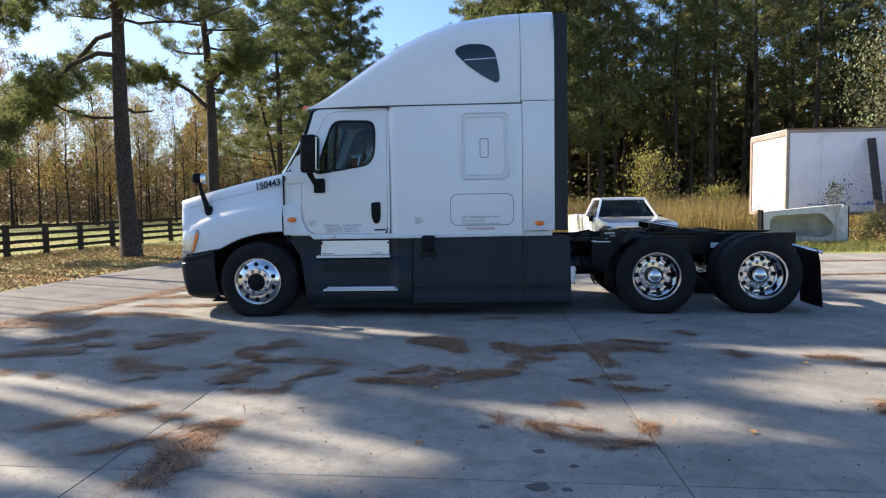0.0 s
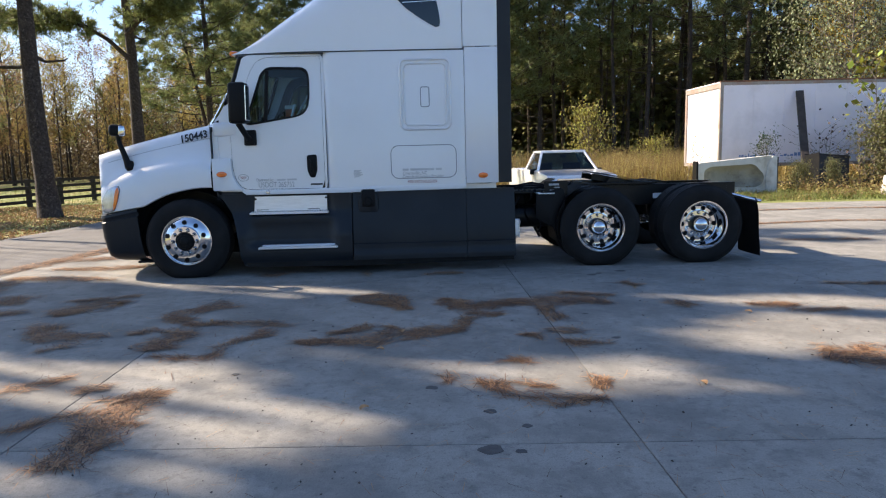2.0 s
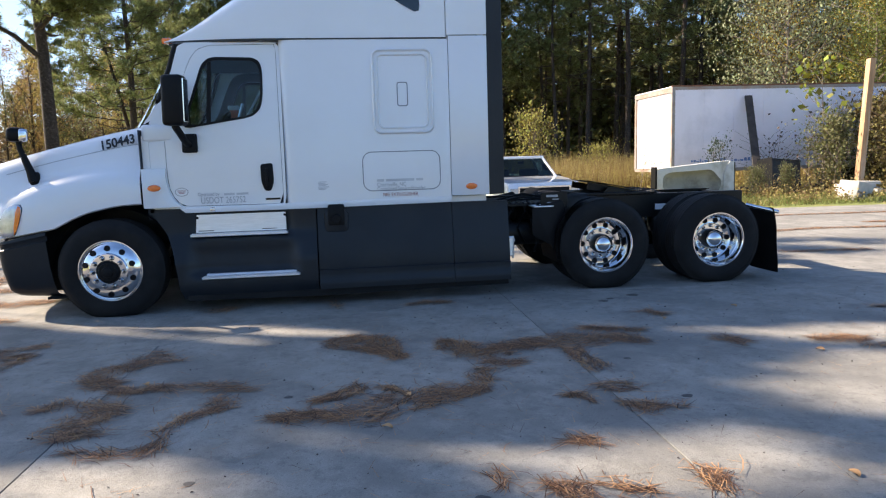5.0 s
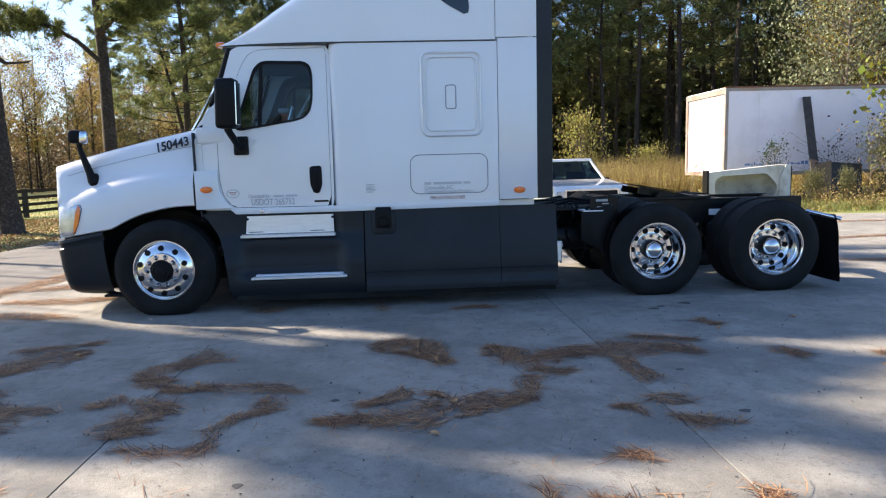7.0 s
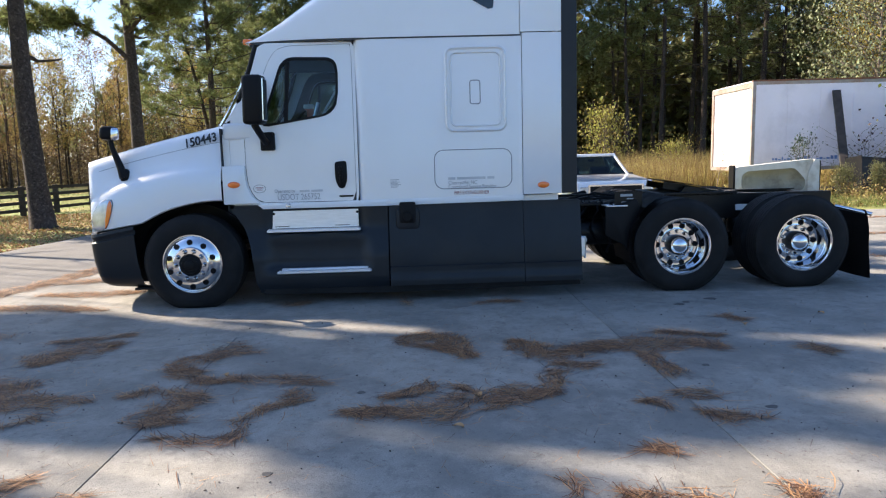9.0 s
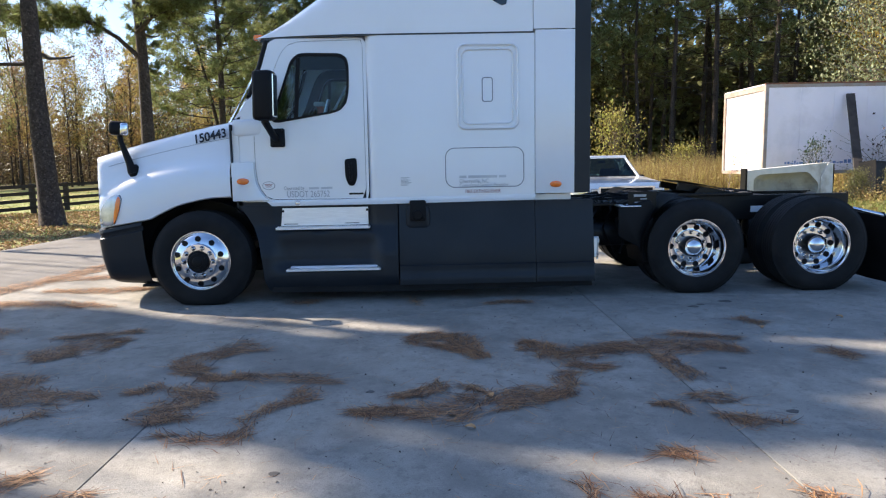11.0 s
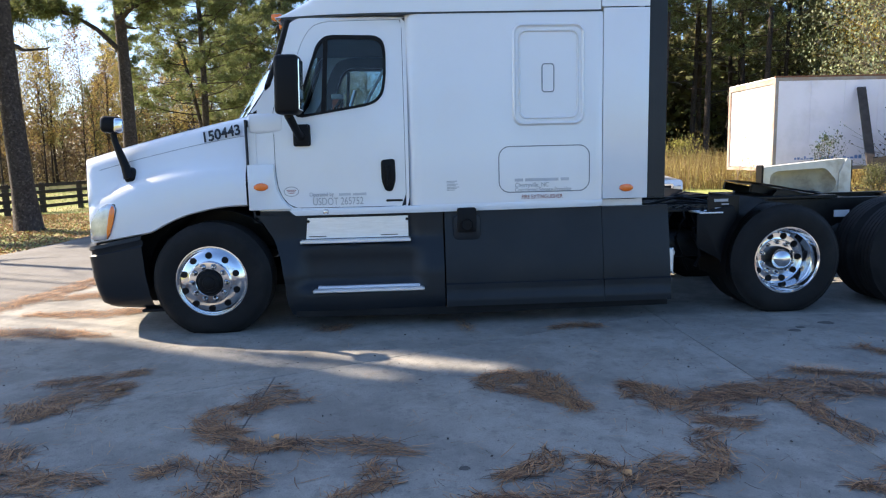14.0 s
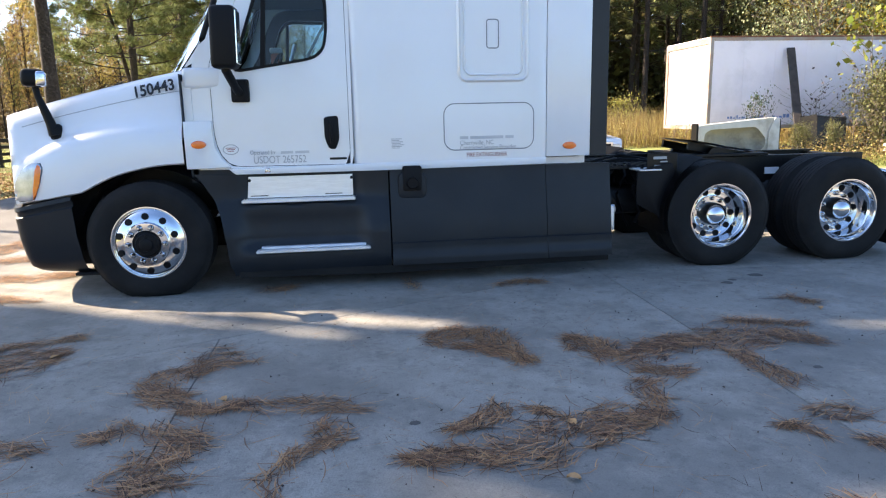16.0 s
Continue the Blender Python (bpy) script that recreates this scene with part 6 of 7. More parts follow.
    # verge grass before the trailer and along the drive
    n = 14000
    xs = rng.uniform(9.5, 30, n)
    ys = 9.2 - 0.05 * (xs - 12) + np.abs(rng.normal(size=n)) * 2.2
    p = np.stack([xs, ys, np.zeros(n)], 1)
    p[:, 2] = gz(p[:, :2])
    v, f = scatter_blades(rng, p, 0.22, 0.016, 0.4)
    stuff("verge_grass", v, f, GRASS, "rough green and yellow verge grass", "grass")
    n = 26000
    xs = rng.uniform(-26, -5.4, n)
    ys = rng.uniform(1, 40, n)
    keep = xs < -6.25 + 0.09 * np.minimum(ys, 14)
    p = np.stack([xs, ys, np.zeros(n)], 1)[keep]
    p[:, 2] = gz(p[:, :2])
    v, f = scatter_blades(rng, p, 0.10, 0.022, 0.6)
    stuff("pasture_grass", v, f, GRASS, "short green pasture grass", "grass")
    n = 42000
    xs = rng.uniform(-12, -5.4, n)
    ys = rng.uniform(2, 16, n)
    keep = (xs < -6.1 + 0.09 * np.minimum(ys, 14)) & (rng.uniform(size=n) < 0.75)
    p = np.stack([xs, ys, np.zeros(n)], 1)[keep]
    p[:, 2] = gz(p[:, :2]) + 0.02
    v, f = leaf_quads(rng, p, 0.055, flat=0.85)
    stuff("leaf_litter", v, f, DRY_LEAF, "brown fallen leaves on the verge", "leaves")
    n = 2600
    xs = rng.uniform(12.2, 26, n)
    ys = 9.6 - 0.05 * (xs - 12) + rng.uniform(0, 5.2, n) ** 1.0
    c0 = np.stack([xs, ys, gz(np.stack([xs, ys], 1))], 1)
    hs = (0.2 + 0.75 * rng.beta(1.2, 2.2, n)) * np.where((xs < 14.3) & (ys < 12.3), 0.25, 1.0) * np.where(ys < 11.6, 0.45, 0.8)
    leaves = np.concatenate([c0 + np.stack([rng.normal(size=n) * 0.09, rng.normal(size=n) * 0.09, hs * t], 1) for t in (0.25, 0.45, 0.6, 0.75, 0.88, 1.0)])
    v, f = leaf_quads(rng, leaves, 0.075)
    stuff("weeds", v, f, WEED, "low golden weeds between rubble and grass", "weeds")
    # shrub and saplings
    sh = leafy_meshes(51, 3.2, 0.3, 0.05, 1.6, limbs=34, per=30, size=0.15, leaf=leafy("shrub_leaves", (0.30, 0.27, 0.07), 0.6), stems=3, upright=0.8)
    tree(sh, "shrub", "yellow-green shrub among the golden weeds", (12.6, 29.5, 0), 0, (0.85, 0.85, 1.15), category="shrub")
    tree(sh, "shrub", "yellow-green shrub among the golden weeds", (15.2, 27, 0), 80, (0.55, 0.55, 0.6), category="shrub")
    sg = leafy_meshes(52, 4.7, 1.4, 0.035, 1.0, limbs=13, per=9, size=0.27, leaf=leafy("sapling_leaves", (0.22, 0.24, 0.03), 0.6), upright=0.9)
    tree(sg, "sapling", "thin sapling with large yellow and green leaves before the trailer", (18.6, 14.3, 0), 20, category="sapling")
    bs = leafy_meshes(53, 1.9, 0.1, 0.03, 0.9, limbs=36, per=50, size=0.10, leaf=leafy("cedar_green", (0.15, 0.15, 0.06), 0.4), stems=3, upright=1.0)
    tree(bs, "shrub", "feathery olive shrub beside the timber post", (18.2, 13.5, 0), 0, (0.85, 0.85, 1.15), category="shrub")
    tree(bs, "shrub", "feathery green weed clump before the trailer", (15.0, 12.5, 0), 60, (0.34, 0.34, 0.42), group="weed clumps", category="shrub")
    tree(bs, "shrub", "feathery green weed clump before the trailer", (16.1, 12.5, 0), 160, (0.30, 0.30, 0.44), group="weed clumps", category="shrub")
    dk = leafy_meshes(54, 2.2, 0.3, 0.03, 0.8, limbs=16, per=20, size=0.10, leaf=leafy("dark_leaves", (0.045, 0.07, 0.028), 0.4), stems=3, upright=0.9)
    tree(dk, "shrub", "dark green sapling against the trailer side", (15.1, 15.0, 0), 0, (0.55, 0.55, 0.85), category="shrub")
    vn = leafy_meshes(55, 2.0, 0.3, 0.015, 1.3, limbs=10, per=6, size=0.10, leaf=leafy("withered_leaves", (0.09, 0.055, 0.05), 0.4), stems=4, upright=0.6)
    tree(vn, "shrub", "withered brown vines against the trailer side", (17.4, 15.2, 0), 0, category="shrub")
    tree(vn, "shrub", "withered brown vines against the trailer side", (19.4, 15.2, 0), 70, category="shrub")
    pl = leafy_meshes(56, 1.8, 0.4, 0.015, 0.45, limbs=14, per=9, size=0.06, leaf=LEAF_PALE, stems=2, upright=1.0)
    tree(pl, "shrub", "thin pale weed before the trailer door", (13.2, 16.6, 0), 0, category="shrub")
    hd = leafy_meshes(57, 3.0, 0.1, 0.05, 1.5, limbs=50, per=60, size=0.13, leaf=leafy("hedge_leaves", (0.15, 0.12, 0.045), 0.6), stems=4, upright=0.7)
    for x, y, s in ((20.9, 12.8, 0.85), (22.6, 13.2, 1.0), (24.5, 12.6, 0.9), (21.7, 14.5, 1.0)):
        tree(hd, "shrub", "tangled golden-green hedge bush at the yard's edge", (x, y, 0), x * 50, (s, s, s), group="hedge bushes", category="shrub")


def mat_brush():
    return leafy("brushwood", (0.15, 0.115, 0.065), 0.5, 0.35)


def shade_pine(n, s, w, h, turn, kind=2):
    """An unseen high-crowned pine placed for its shade, on the sun's side: n across and s along the light at its
    crown's foot, on the ground.
    """
    a = s - 1.332 * 13.5 * h
    return (0.905 * a + 0.424 * n, -0.424 * a + 0.905 * n, turn, w, h, kind)


# unseen pines added outside the view, on the sun's side, to shade the yard: x, y, turn, spread, height, kind
SHADE_TREES = [(-12.4, 8.3, 200, 0.42, 1.15, 1), (-16.0, -4.0, 30, 0.6, 1.0, 0)]
SHADE_TREES += [shade_pine(*q) for q in ((-1.42, -2.6, 0.36, 1.25, 10), (-1.4, 2.0, 0.36, 1.0, 180, 3), (-0.3, 2.9, 0.32, 0.95, 200, 3), (-2.25, -0.2, 0.22, 1.0, 30, 3), (-2.85, 3.7, 0.2, 0.95, 70, 3), (-4.15, -0.4, 0.08, 0.9, 170, 3), (-5.9, 4.2, 0.55, 1.1, 60), (-3.95, 6.3, 0.2, 1.0, 20), (-3.25, 6.6, 0.15, 1.0, 75, 3), (-2.2, 7.6, 0.2, 1.0, 215, 3), (-0.52, 0.75, 0.045, 0.9, 315, 3), (-0.95, -0.8, 0.14, 1.0, 33, 3), (-0.93, 0.4, 0.13, 1.0, 63, 3), (-0.98, 1.5, 0.1, 1.0, 123, 3), (-2.75, 7.0, 0.14, 1.0, 143, 3))]
# unseen crowns added to shade the truck's nose and blotch the ground
SHADE_TREES += [shade_pine(*q) for q in ((0.42, -0.6, 0.22, 1.0, 50, 3), (0.95, -0.7, 0.28, 1.0, 110, 3), (1.6, -0.8, 0.30, 1.0, 170, 3), (0.62, 0.9, 0.20, 1.0, 230, 3), (0.10, -0.1, 0.12, 1.0, 20, 3), (-4.05, 1.1, 0.045, 1.0, 60, 3), (-4.35, 2.2, 0.05, 1.0, 140, 3), (-3.55, 0.75, 0.04, 1.0, 200, 3), (-4.75, 2.6, 0.05, 1.0, 310, 3))]
# more unseen thin high crowns, placed to break up the sunlit stretches
SHADE_TREES += [shade_pine(*q) for q in ((-2.45, 6.55, 0.24, 1.0, 0, 3), (-3.75, 5.18, 0.32, 1.0, 0, 3), (0.14, 5.01, 0.05, 1.0, 0, 3), (-4.03, 0.34, 0.12, 1.0, 0, 3), (-1.63, 6.17, 0.17, 1.0, 0, 3), (-2.51, -1.36, 0.12, 1.0, 0, 3), (-0.61, 2.71, 0.12, 1.0, 0, 3), (-2.45, 1.59, 0.05, 1.0, 0, 3), (-1.78, 1.61, 0.24, 1.0, 0, 3), (-3.88, 4.91, 0.17, 1.0, 0, 3), (-1.0, 2.57, 0.12, 1.0, 0, 3), (1.29, 7.45, 0.17, 1.0, 0, 3), (-2.57, 6.28, 0.17, 1.0, 0, 3))]
SHADE_TREES += [shade_pine(*q) for q in ((-2.4, -0.42, 0.24, 1.0, 0, 3), (-4.28, 4.76, 0.32, 1.0, 0, 3), (0.86, 3.02, 0.17, 1.0, 0, 3), (0.22, 7.29, 0.08, 1.0, 0, 3), (-5.17, 2.86, 0.32, 1.0, 0, 3), (-3.21, 4.93, 0.32, 1.0, 0, 3), (-1.4, 7.39, 0.17, 1.0, 0, 3), (-1.53, 2.15, 0.17, 1.0, 0, 3), (-2.66, -0.96, 0.24, 1.0, 0, 3), (1.37, 4.1, 0.24, 1.0, 0, 3), (0.34, 7.56, 0.05, 1.0, 0, 3))]


# ---- the trailer and the yard's edge ----
def build_trailer():
    t = thing("box_trailer", "old white box trailer body with grey trim standing in weeds", "trailer", (13.9, 16.0, 0))
    L, W, z0, z1 = 14.0, 3.2, 0.90, 3.88
    # side with riveted panels
    for k in range(12):
        x = 0.06 + k * (L - 0.1) / 12
        bm = nbox(x, x + (L - 0.1) / 12 - 0.004, 0.0, 0.05, z0, z1 - 0.14, 0.003)
        lpart("side_panel", bm, OLD_PANEL, t)
    lpart("side_panel", nbox(0.06, L, W - 0.05, W, z0, z1 - 0.14), OLD_PANEL, t)
    lpart("end_panel", nbox(0.035, 0.08, 0.12, W - 0.12, z0 + 0.02, z1 - 0.22), OLD_PANEL, t, "bright white end door")
    lpart("end_panel", nbox(L - 0.05, L, 0.05, W - 0.05, z0, z1 - 0.1), OLD_PANEL, t)
    lpart("roof", nbox(0.0, L, 0.0, W, z1 - 0.03, z1), OLD_PANEL, t)
    for nm, b in (("top_rail", (-0.01, L, -0.012, 0.06, z1 - 0.14, z1 - 0.02)), ("top_rail", (-0.012, 0.06, 0.0, W, z1 - 0.22, z1 - 0.04)), ("corner_post", (-0.02, 0.10, -0.02, 0.12, z0 - 0.06, z1 - 0.02)), ("corner_post", (-0.02, 0.10, W - 0.12, W + 0.02, z0 - 0.06, z1 - 0.02)), ("bottom_rail", (0, L, -0.015, 0.06, z0 - 0.12, z0)), ("bottom_rail", (-0.02, 0.08, 0, W, z0 - 0.12, z0))):
        lpart(nm, nbox(*b, 0.006), TRIM_GREY, t, "dull metal trim")
    lpart("rust_cap", nbox(-0.03, L, -0.03, 0.05, z1 - 0.03, z1 + 0.02, 0.004), RUST, t, "rusty roof edge")
    lpart("floor", nbox(0.05, L - 0.05, 0.05, W - 0.05, z0 - 0.1, z0), DARK_TIMBER, t)
    for x in (1.5, 9.6, 10.9):
        for y in (0.15, W - 0.45):
            if x > 5:
                bm = bmesh.new()
                lathe(bm, [(0.0, 0.02), (0.28, 0.0), (0.42, 0.0), (0.49, 0.04), (0.49, 0.24), (0.42, 0.28), (0, 0.28)], 28, m=Matrix.Translation((x, y, 0.49)))
                lpart("wheel", bm, RUBBER, t, smooth=40)
            else:
                lpart("landing_leg", nbox(x - 0.06, x + 0.06, y + 0.1, y + 0.22, -0.1, z0 - 0.1, 0.01), STEEL_BLACK, t)
    # faded blue script low on the side
    rnd = random.Random(3)
    x = 0.75
    for k in range(16):
        wd = rnd.uniform(0.05, 0.13)
        lpart("faded_mark", nbox(x, x + wd, -0.003, 0.001, 1.14, 1.14 + 0.04 + 0.10 * rnd.random() ** 2), BLUE_LETTER, t, "faded blue mark")
        x += wd + (0.03 if k not in (5, 9) else 0.2)
    for k in range(9):
        z = 2.9 + rnd.uniform(-0.2, 0.5)
        y = rnd.uniform(0.4, W - 0.6)
        lpart("scuff", nbox(-0.004, 0.0, y, y + 0.03, z, z + 0.12), STEEL_BLACK, t)


def build_yard_edge():
    # fibreglass panel standing on its edge
    e = thing("fibreglass_hood", "discarded white fibreglass truck hood standing on edge in the grass", "truck hood", (11.6, 12.2, 0.0), 0)
    bm = bmesh.new()
    o = rounded([(-0.02, 0.0), (2.46, -0.02), (2.44, 1.20), (2.30, 1.215), (-0.05, 1.02)], 0.04)
    i = rounded([(0.26, 0.30), (1.80, 0.22), (2.02, 0.36), (2.06, 0.60), (1.72, 0.96), (0.30, 0.90), (0.14, 0.78), (0.14, 0.44)], 0.12)
    oo, ii = by_angle(o, 1.1, 0.58, 80), by_angle(i, 1.1, 0.58, 80)
    deep = [(1.1 + (x - 1.1) * 0.80, 0.58 + (z - 0.58) * 0.78) for x, z in ii]
    cen = [(1.1 + (x - 1.1) * 0.4, 0.58 + (z - 0.58) * 0.4) for x, z in ii]
    rows = [[(x, 0.30, z) for x, z in oo], [(x, 0.0, z) for x, z in oo], [(x, -0.01, z) for x, z in ii], [(x, 0.10 + 0.10 * max(0, x - 1.3), z) for x, z in deep], [(x, 0.16, z) for x, z in cen]]
    grid_faces(bm, rows[:3], closed=True)
    lpart("shell", bm, FIBREGLASS, e, smooth=50)
    # the hollow's shade comes from its darker colour
    bm = bmesh.new()
    vr = grid_faces(bm, rows[2:], closed=True)
    bm.faces.new(vr[-1])
    lpart("recess", bm, FIBRE_DARK, e, "stained yellowish hollow, its shade put into the colour", smooth=50)
    lpart("edge_strip", nbox(-0.11, -0.05, -0.02, 0.30, 0.0, 1.08, 0.01), BLACK_PLASTIC, e)
    lpart("edge_strip", nbox(2.46, 2.50, 0.0, 0.30, 0.0, 1.16, 0.01), BLACK_PLASTIC, e)
    bm = bmesh.new()
    prism(bm, rounded([(2.08, 0.10), (2.45, 0.02), (2.43, 1.19), (2.28, 1.205), (2.10, 0.80)], 0.03), -0.05, -0.012, 0.012)
    lpart("side_flange", bm, FIBREGLASS, e, smooth=40)
    # leaning plank
    e = thing("leaning_plank", "long dark weathered plank leaning on the trailer side", "plank", (16.25, 14.2, 0.0))
    bm = bmesh.new()
    turn = Vector((0.50, 1.68, 3.46)).to_track_quat("Z", "Y").to_matrix().to_4x4()
    box(bm, -0.13, 0.13, -0.035, 0.035, -0.04, 3.9, 0.008, m=turn)
    lpart("board", bm, DARK_TIMBER, e)
    # timber post in its rubble footing
    e = thing("timber_post", "squared raw timber post, sunlit orange, standing in rubble", "post", (18.45, 12.4, 0.0))
    bm = bmesh.new()
    box(bm, -0.10, 0.10, -0.10, 0.10, -0.05, 4.25, 0.015, 2, m=Matrix.Rotation(radians(3.2), 4, "Y"))
    lpart("post_shaft", bm, TIMBER, e, smooth=30)
    rnd = random.Random(9)
    grp = "rubble by the post"
    for k in range(16):
        x, y = 17.4 + rnd.random() * 1.9, 11.3 + rnd.random() * 1.2
        s = rnd.uniform(0.10, 0.26)
        bm = bmesh.new()
        bmesh.ops.create_icosphere(bm, subdivisions=2, radius=s)
        for v in bm.verts:
            v.co *= 1 + 0.35 * noise.noise(v.co * 4 + Vector((k, 0, 0)))
            v.co.z *= 0.45
        ob = part("rock", bm, BLOCK, smooth=30)
        ob.location = (x, y, ground_height(x, y) + s * 0.25 + 0.10 * (k % 3 == 0))
        tagged(ob, "rough grey lump of broken concrete in weeds", "rock", grp)
    bl = part("cement_block", nbox(-0.42, 0.42, -0.27, 0.27, -0.06, 0.50, 0.03, 2), BLOCK, smooth=40)
    bl.matrix_world = pose(16.45, 10.1, 0.03, 4, 9, 24)
    tagged(bl, "pale cement block at the edge of the concrete", "cement block")
    bm = bmesh.new()
    lathe(bm, [(0, 0.0), (0.27, 0.0), (0.30, 0.03), (0.30, 0.22), (0.315, 0.24), (0.30, 0.26), (0.30, 0.42), (0.28, 0.45), (0.24, 0.44), (0.0, 0.42)], 26, m=Matrix.Rotation(radians(90), 4, "X"))
    dr = part("steel_drum", bm, STEEL_BLACK, smooth=35)
    dr.location = (16.35, 8.45, 0.002)
    dr.scale = (0.62, 0.62, 0.85)
    tagged(dr, "small dark steel drum at the edge of the concrete", "drum")
    st = thing("pallet_stack", "stack of weathered red-brown boards at the yard's edge", "boards", (20.6, 10.2, 0.0), 20)
    for k in range(6):
        lpart("board", nbox(-0.6, 0.6, -0.5, 0.5, k * 0.15, k * 0.15 + 0.11, 0.01), RUST, st)
    # dark scrap bin, open at the top and tipped back
    jk = thing("scrap_bin", "dark rusted open steel bin tipped against the trailer", "bin", (16.5, 13.55, 0.0), 6)
    tip = pose(0, 0, 0.04, -10, 5, 0)
    for nm, b in (("side", (-0.55, 0.55, -0.36, -0.33, 0.0, 1.10)), ("side", (-0.55, 0.55, 0.33, 0.36, 0.0, 1.20)), ("end", (-0.55, -0.52, -0.33, 0.33, 0.0, 1.15)), ("end", (0.52, 0.55, -0.33, 0.33, 0.0, 1.15)), ("base", (-0.52, 0.52, -0.33, 0.33, 0.0, 0.03))):
        lpart(nm, nbox(*b, 0.004, m=tip), STEEL_BLACK, jk)
    lpart("rim", nbox(-0.57, 0.57, -0.375, -0.335, 1.04, 1.10, 0.008, m=tip), STEEL_BLACK, jk)
    # flat broken slabs stacked at the post's foot
    for k in range(5):
        bm = bmesh.new()
        o = [(0.62 * (1 + 0.25 * noise.noise((k * 3.1, q * 1.7, 0))) * math.cos(q * 0.785), 0.38 * (1 + 0.3 * noise.noise((k * 2.3, q * 2.1, 5))) * math.sin(q * 0.785)) for q in range(8)]
        a, b = [bm.verts.new((x, y, 0)) for x, y in o], [bm.verts.new((x * 0.97, y * 0.97, 0.085)) for x, y in o]
        bm.faces.new(a[::-1])
        bm.faces.new(b)
        for q in range(8):
            bm.faces.new((a[q], a[(q + 1) % 8], b[(q + 1) % 8], b[q]))
        ob = part("broken_stone", bm, BLOCK)
        ob.matrix_world = pose(17.75 + 0.12 * (k % 3), 11.55 + 0.1 * (k % 2), 0.02 + 0.09 * k, 1.5 * (k % 2), -1.5 * (k % 3), 40 * k)
        tagged(ob, "flat broken stone stacked at the foot of the timber post", "stone", "stones by the post")
    # dark tyres and scrap under the trailer's side
    for k, (x, y) in enumerate(((16.0, 13.7), (15.6, 14.2), (18.2, 14.2))):
        bm = bmesh.new()
        lathe(bm, [(0.28, 0.02), (0.40, 0.0), (0.47, 0.03), (0.49, 0.08), (0.49, 0.18), (0.47, 0.23), (0.40, 0.26), (0.28, 0.24)], 28, m=Matrix.Rotation(radians(90), 4, "X"))
        tt = part("old_tyre", bm, RUBBER, smooth=40)
        tt.location = (x, y, 0.02)
        tagged(tt, "old black tyre lying flat in the weeds", "tyre", "old tyres by the trailer")
        drop = min(v.co.z for v in tt.data.vertices)
        for v in tt.data.vertices:
            v.co.z -= drop


def build_fence():
    f = thing("board_fence", "dark brown four-board horse fence along the pasture", "fence", (0, 0, 0))
    line = [(-13.2, -2.0), (-12.4, 6.0), (-11.75, 11.0), (-11.25, 14.0), (-10.75, 17.2), (-10.1, 21.0), (-9.4, 26.0), (-8.4, 33.0)]
    pts = []
    for (a, b) in zip(line, line[1:]):
        n = max(1, round(math.dist(a, b) / 1.55))
        for k in range(n):
            pts.append((a[0] + (b[0] - a[0]) * k / n, a[1] + (b[1] - a[1]) * k / n))
    rnd = random.Random(2)
    H = 0.98
    for x, y in pts:
        ob = lpart("post", nbox(-0.075, 0.075, -0.075, 0.075, -0.15, H + 0.03, 0.008), FENCE_WOOD, f)
        ob.location = (x, y, ground_height(x, y))
        ob.rotation_euler = (rnd.uniform(-0.015, 0.015), rnd.uniform(-0.015, 0.015), 0.1)
    for a, b in zip(pts, pts[1:]):
        d = math.dist(a, b)
        ang = math.atan2(b[1] - a[1], b[0] - a[0])
        za, zb = ground_height(*a), ground_height(*b)
        for k, z in enumerate((0.22, 0.46, 0.70, 0.93)):
            ob = lpart("rail_board", nbox(0, d + 0.01, -0.095, -0.072, z - 0.055, z + 0.055, 0.004), FENCE_WOOD, f)
            ob.matrix_basis = Matrix.Translation((a[0], a[1], za)) @ Matrix.Rotation(ang, 4, "Z") @ Matrix.Rotation(-math.atan2(zb - za, d), 4, "Y")


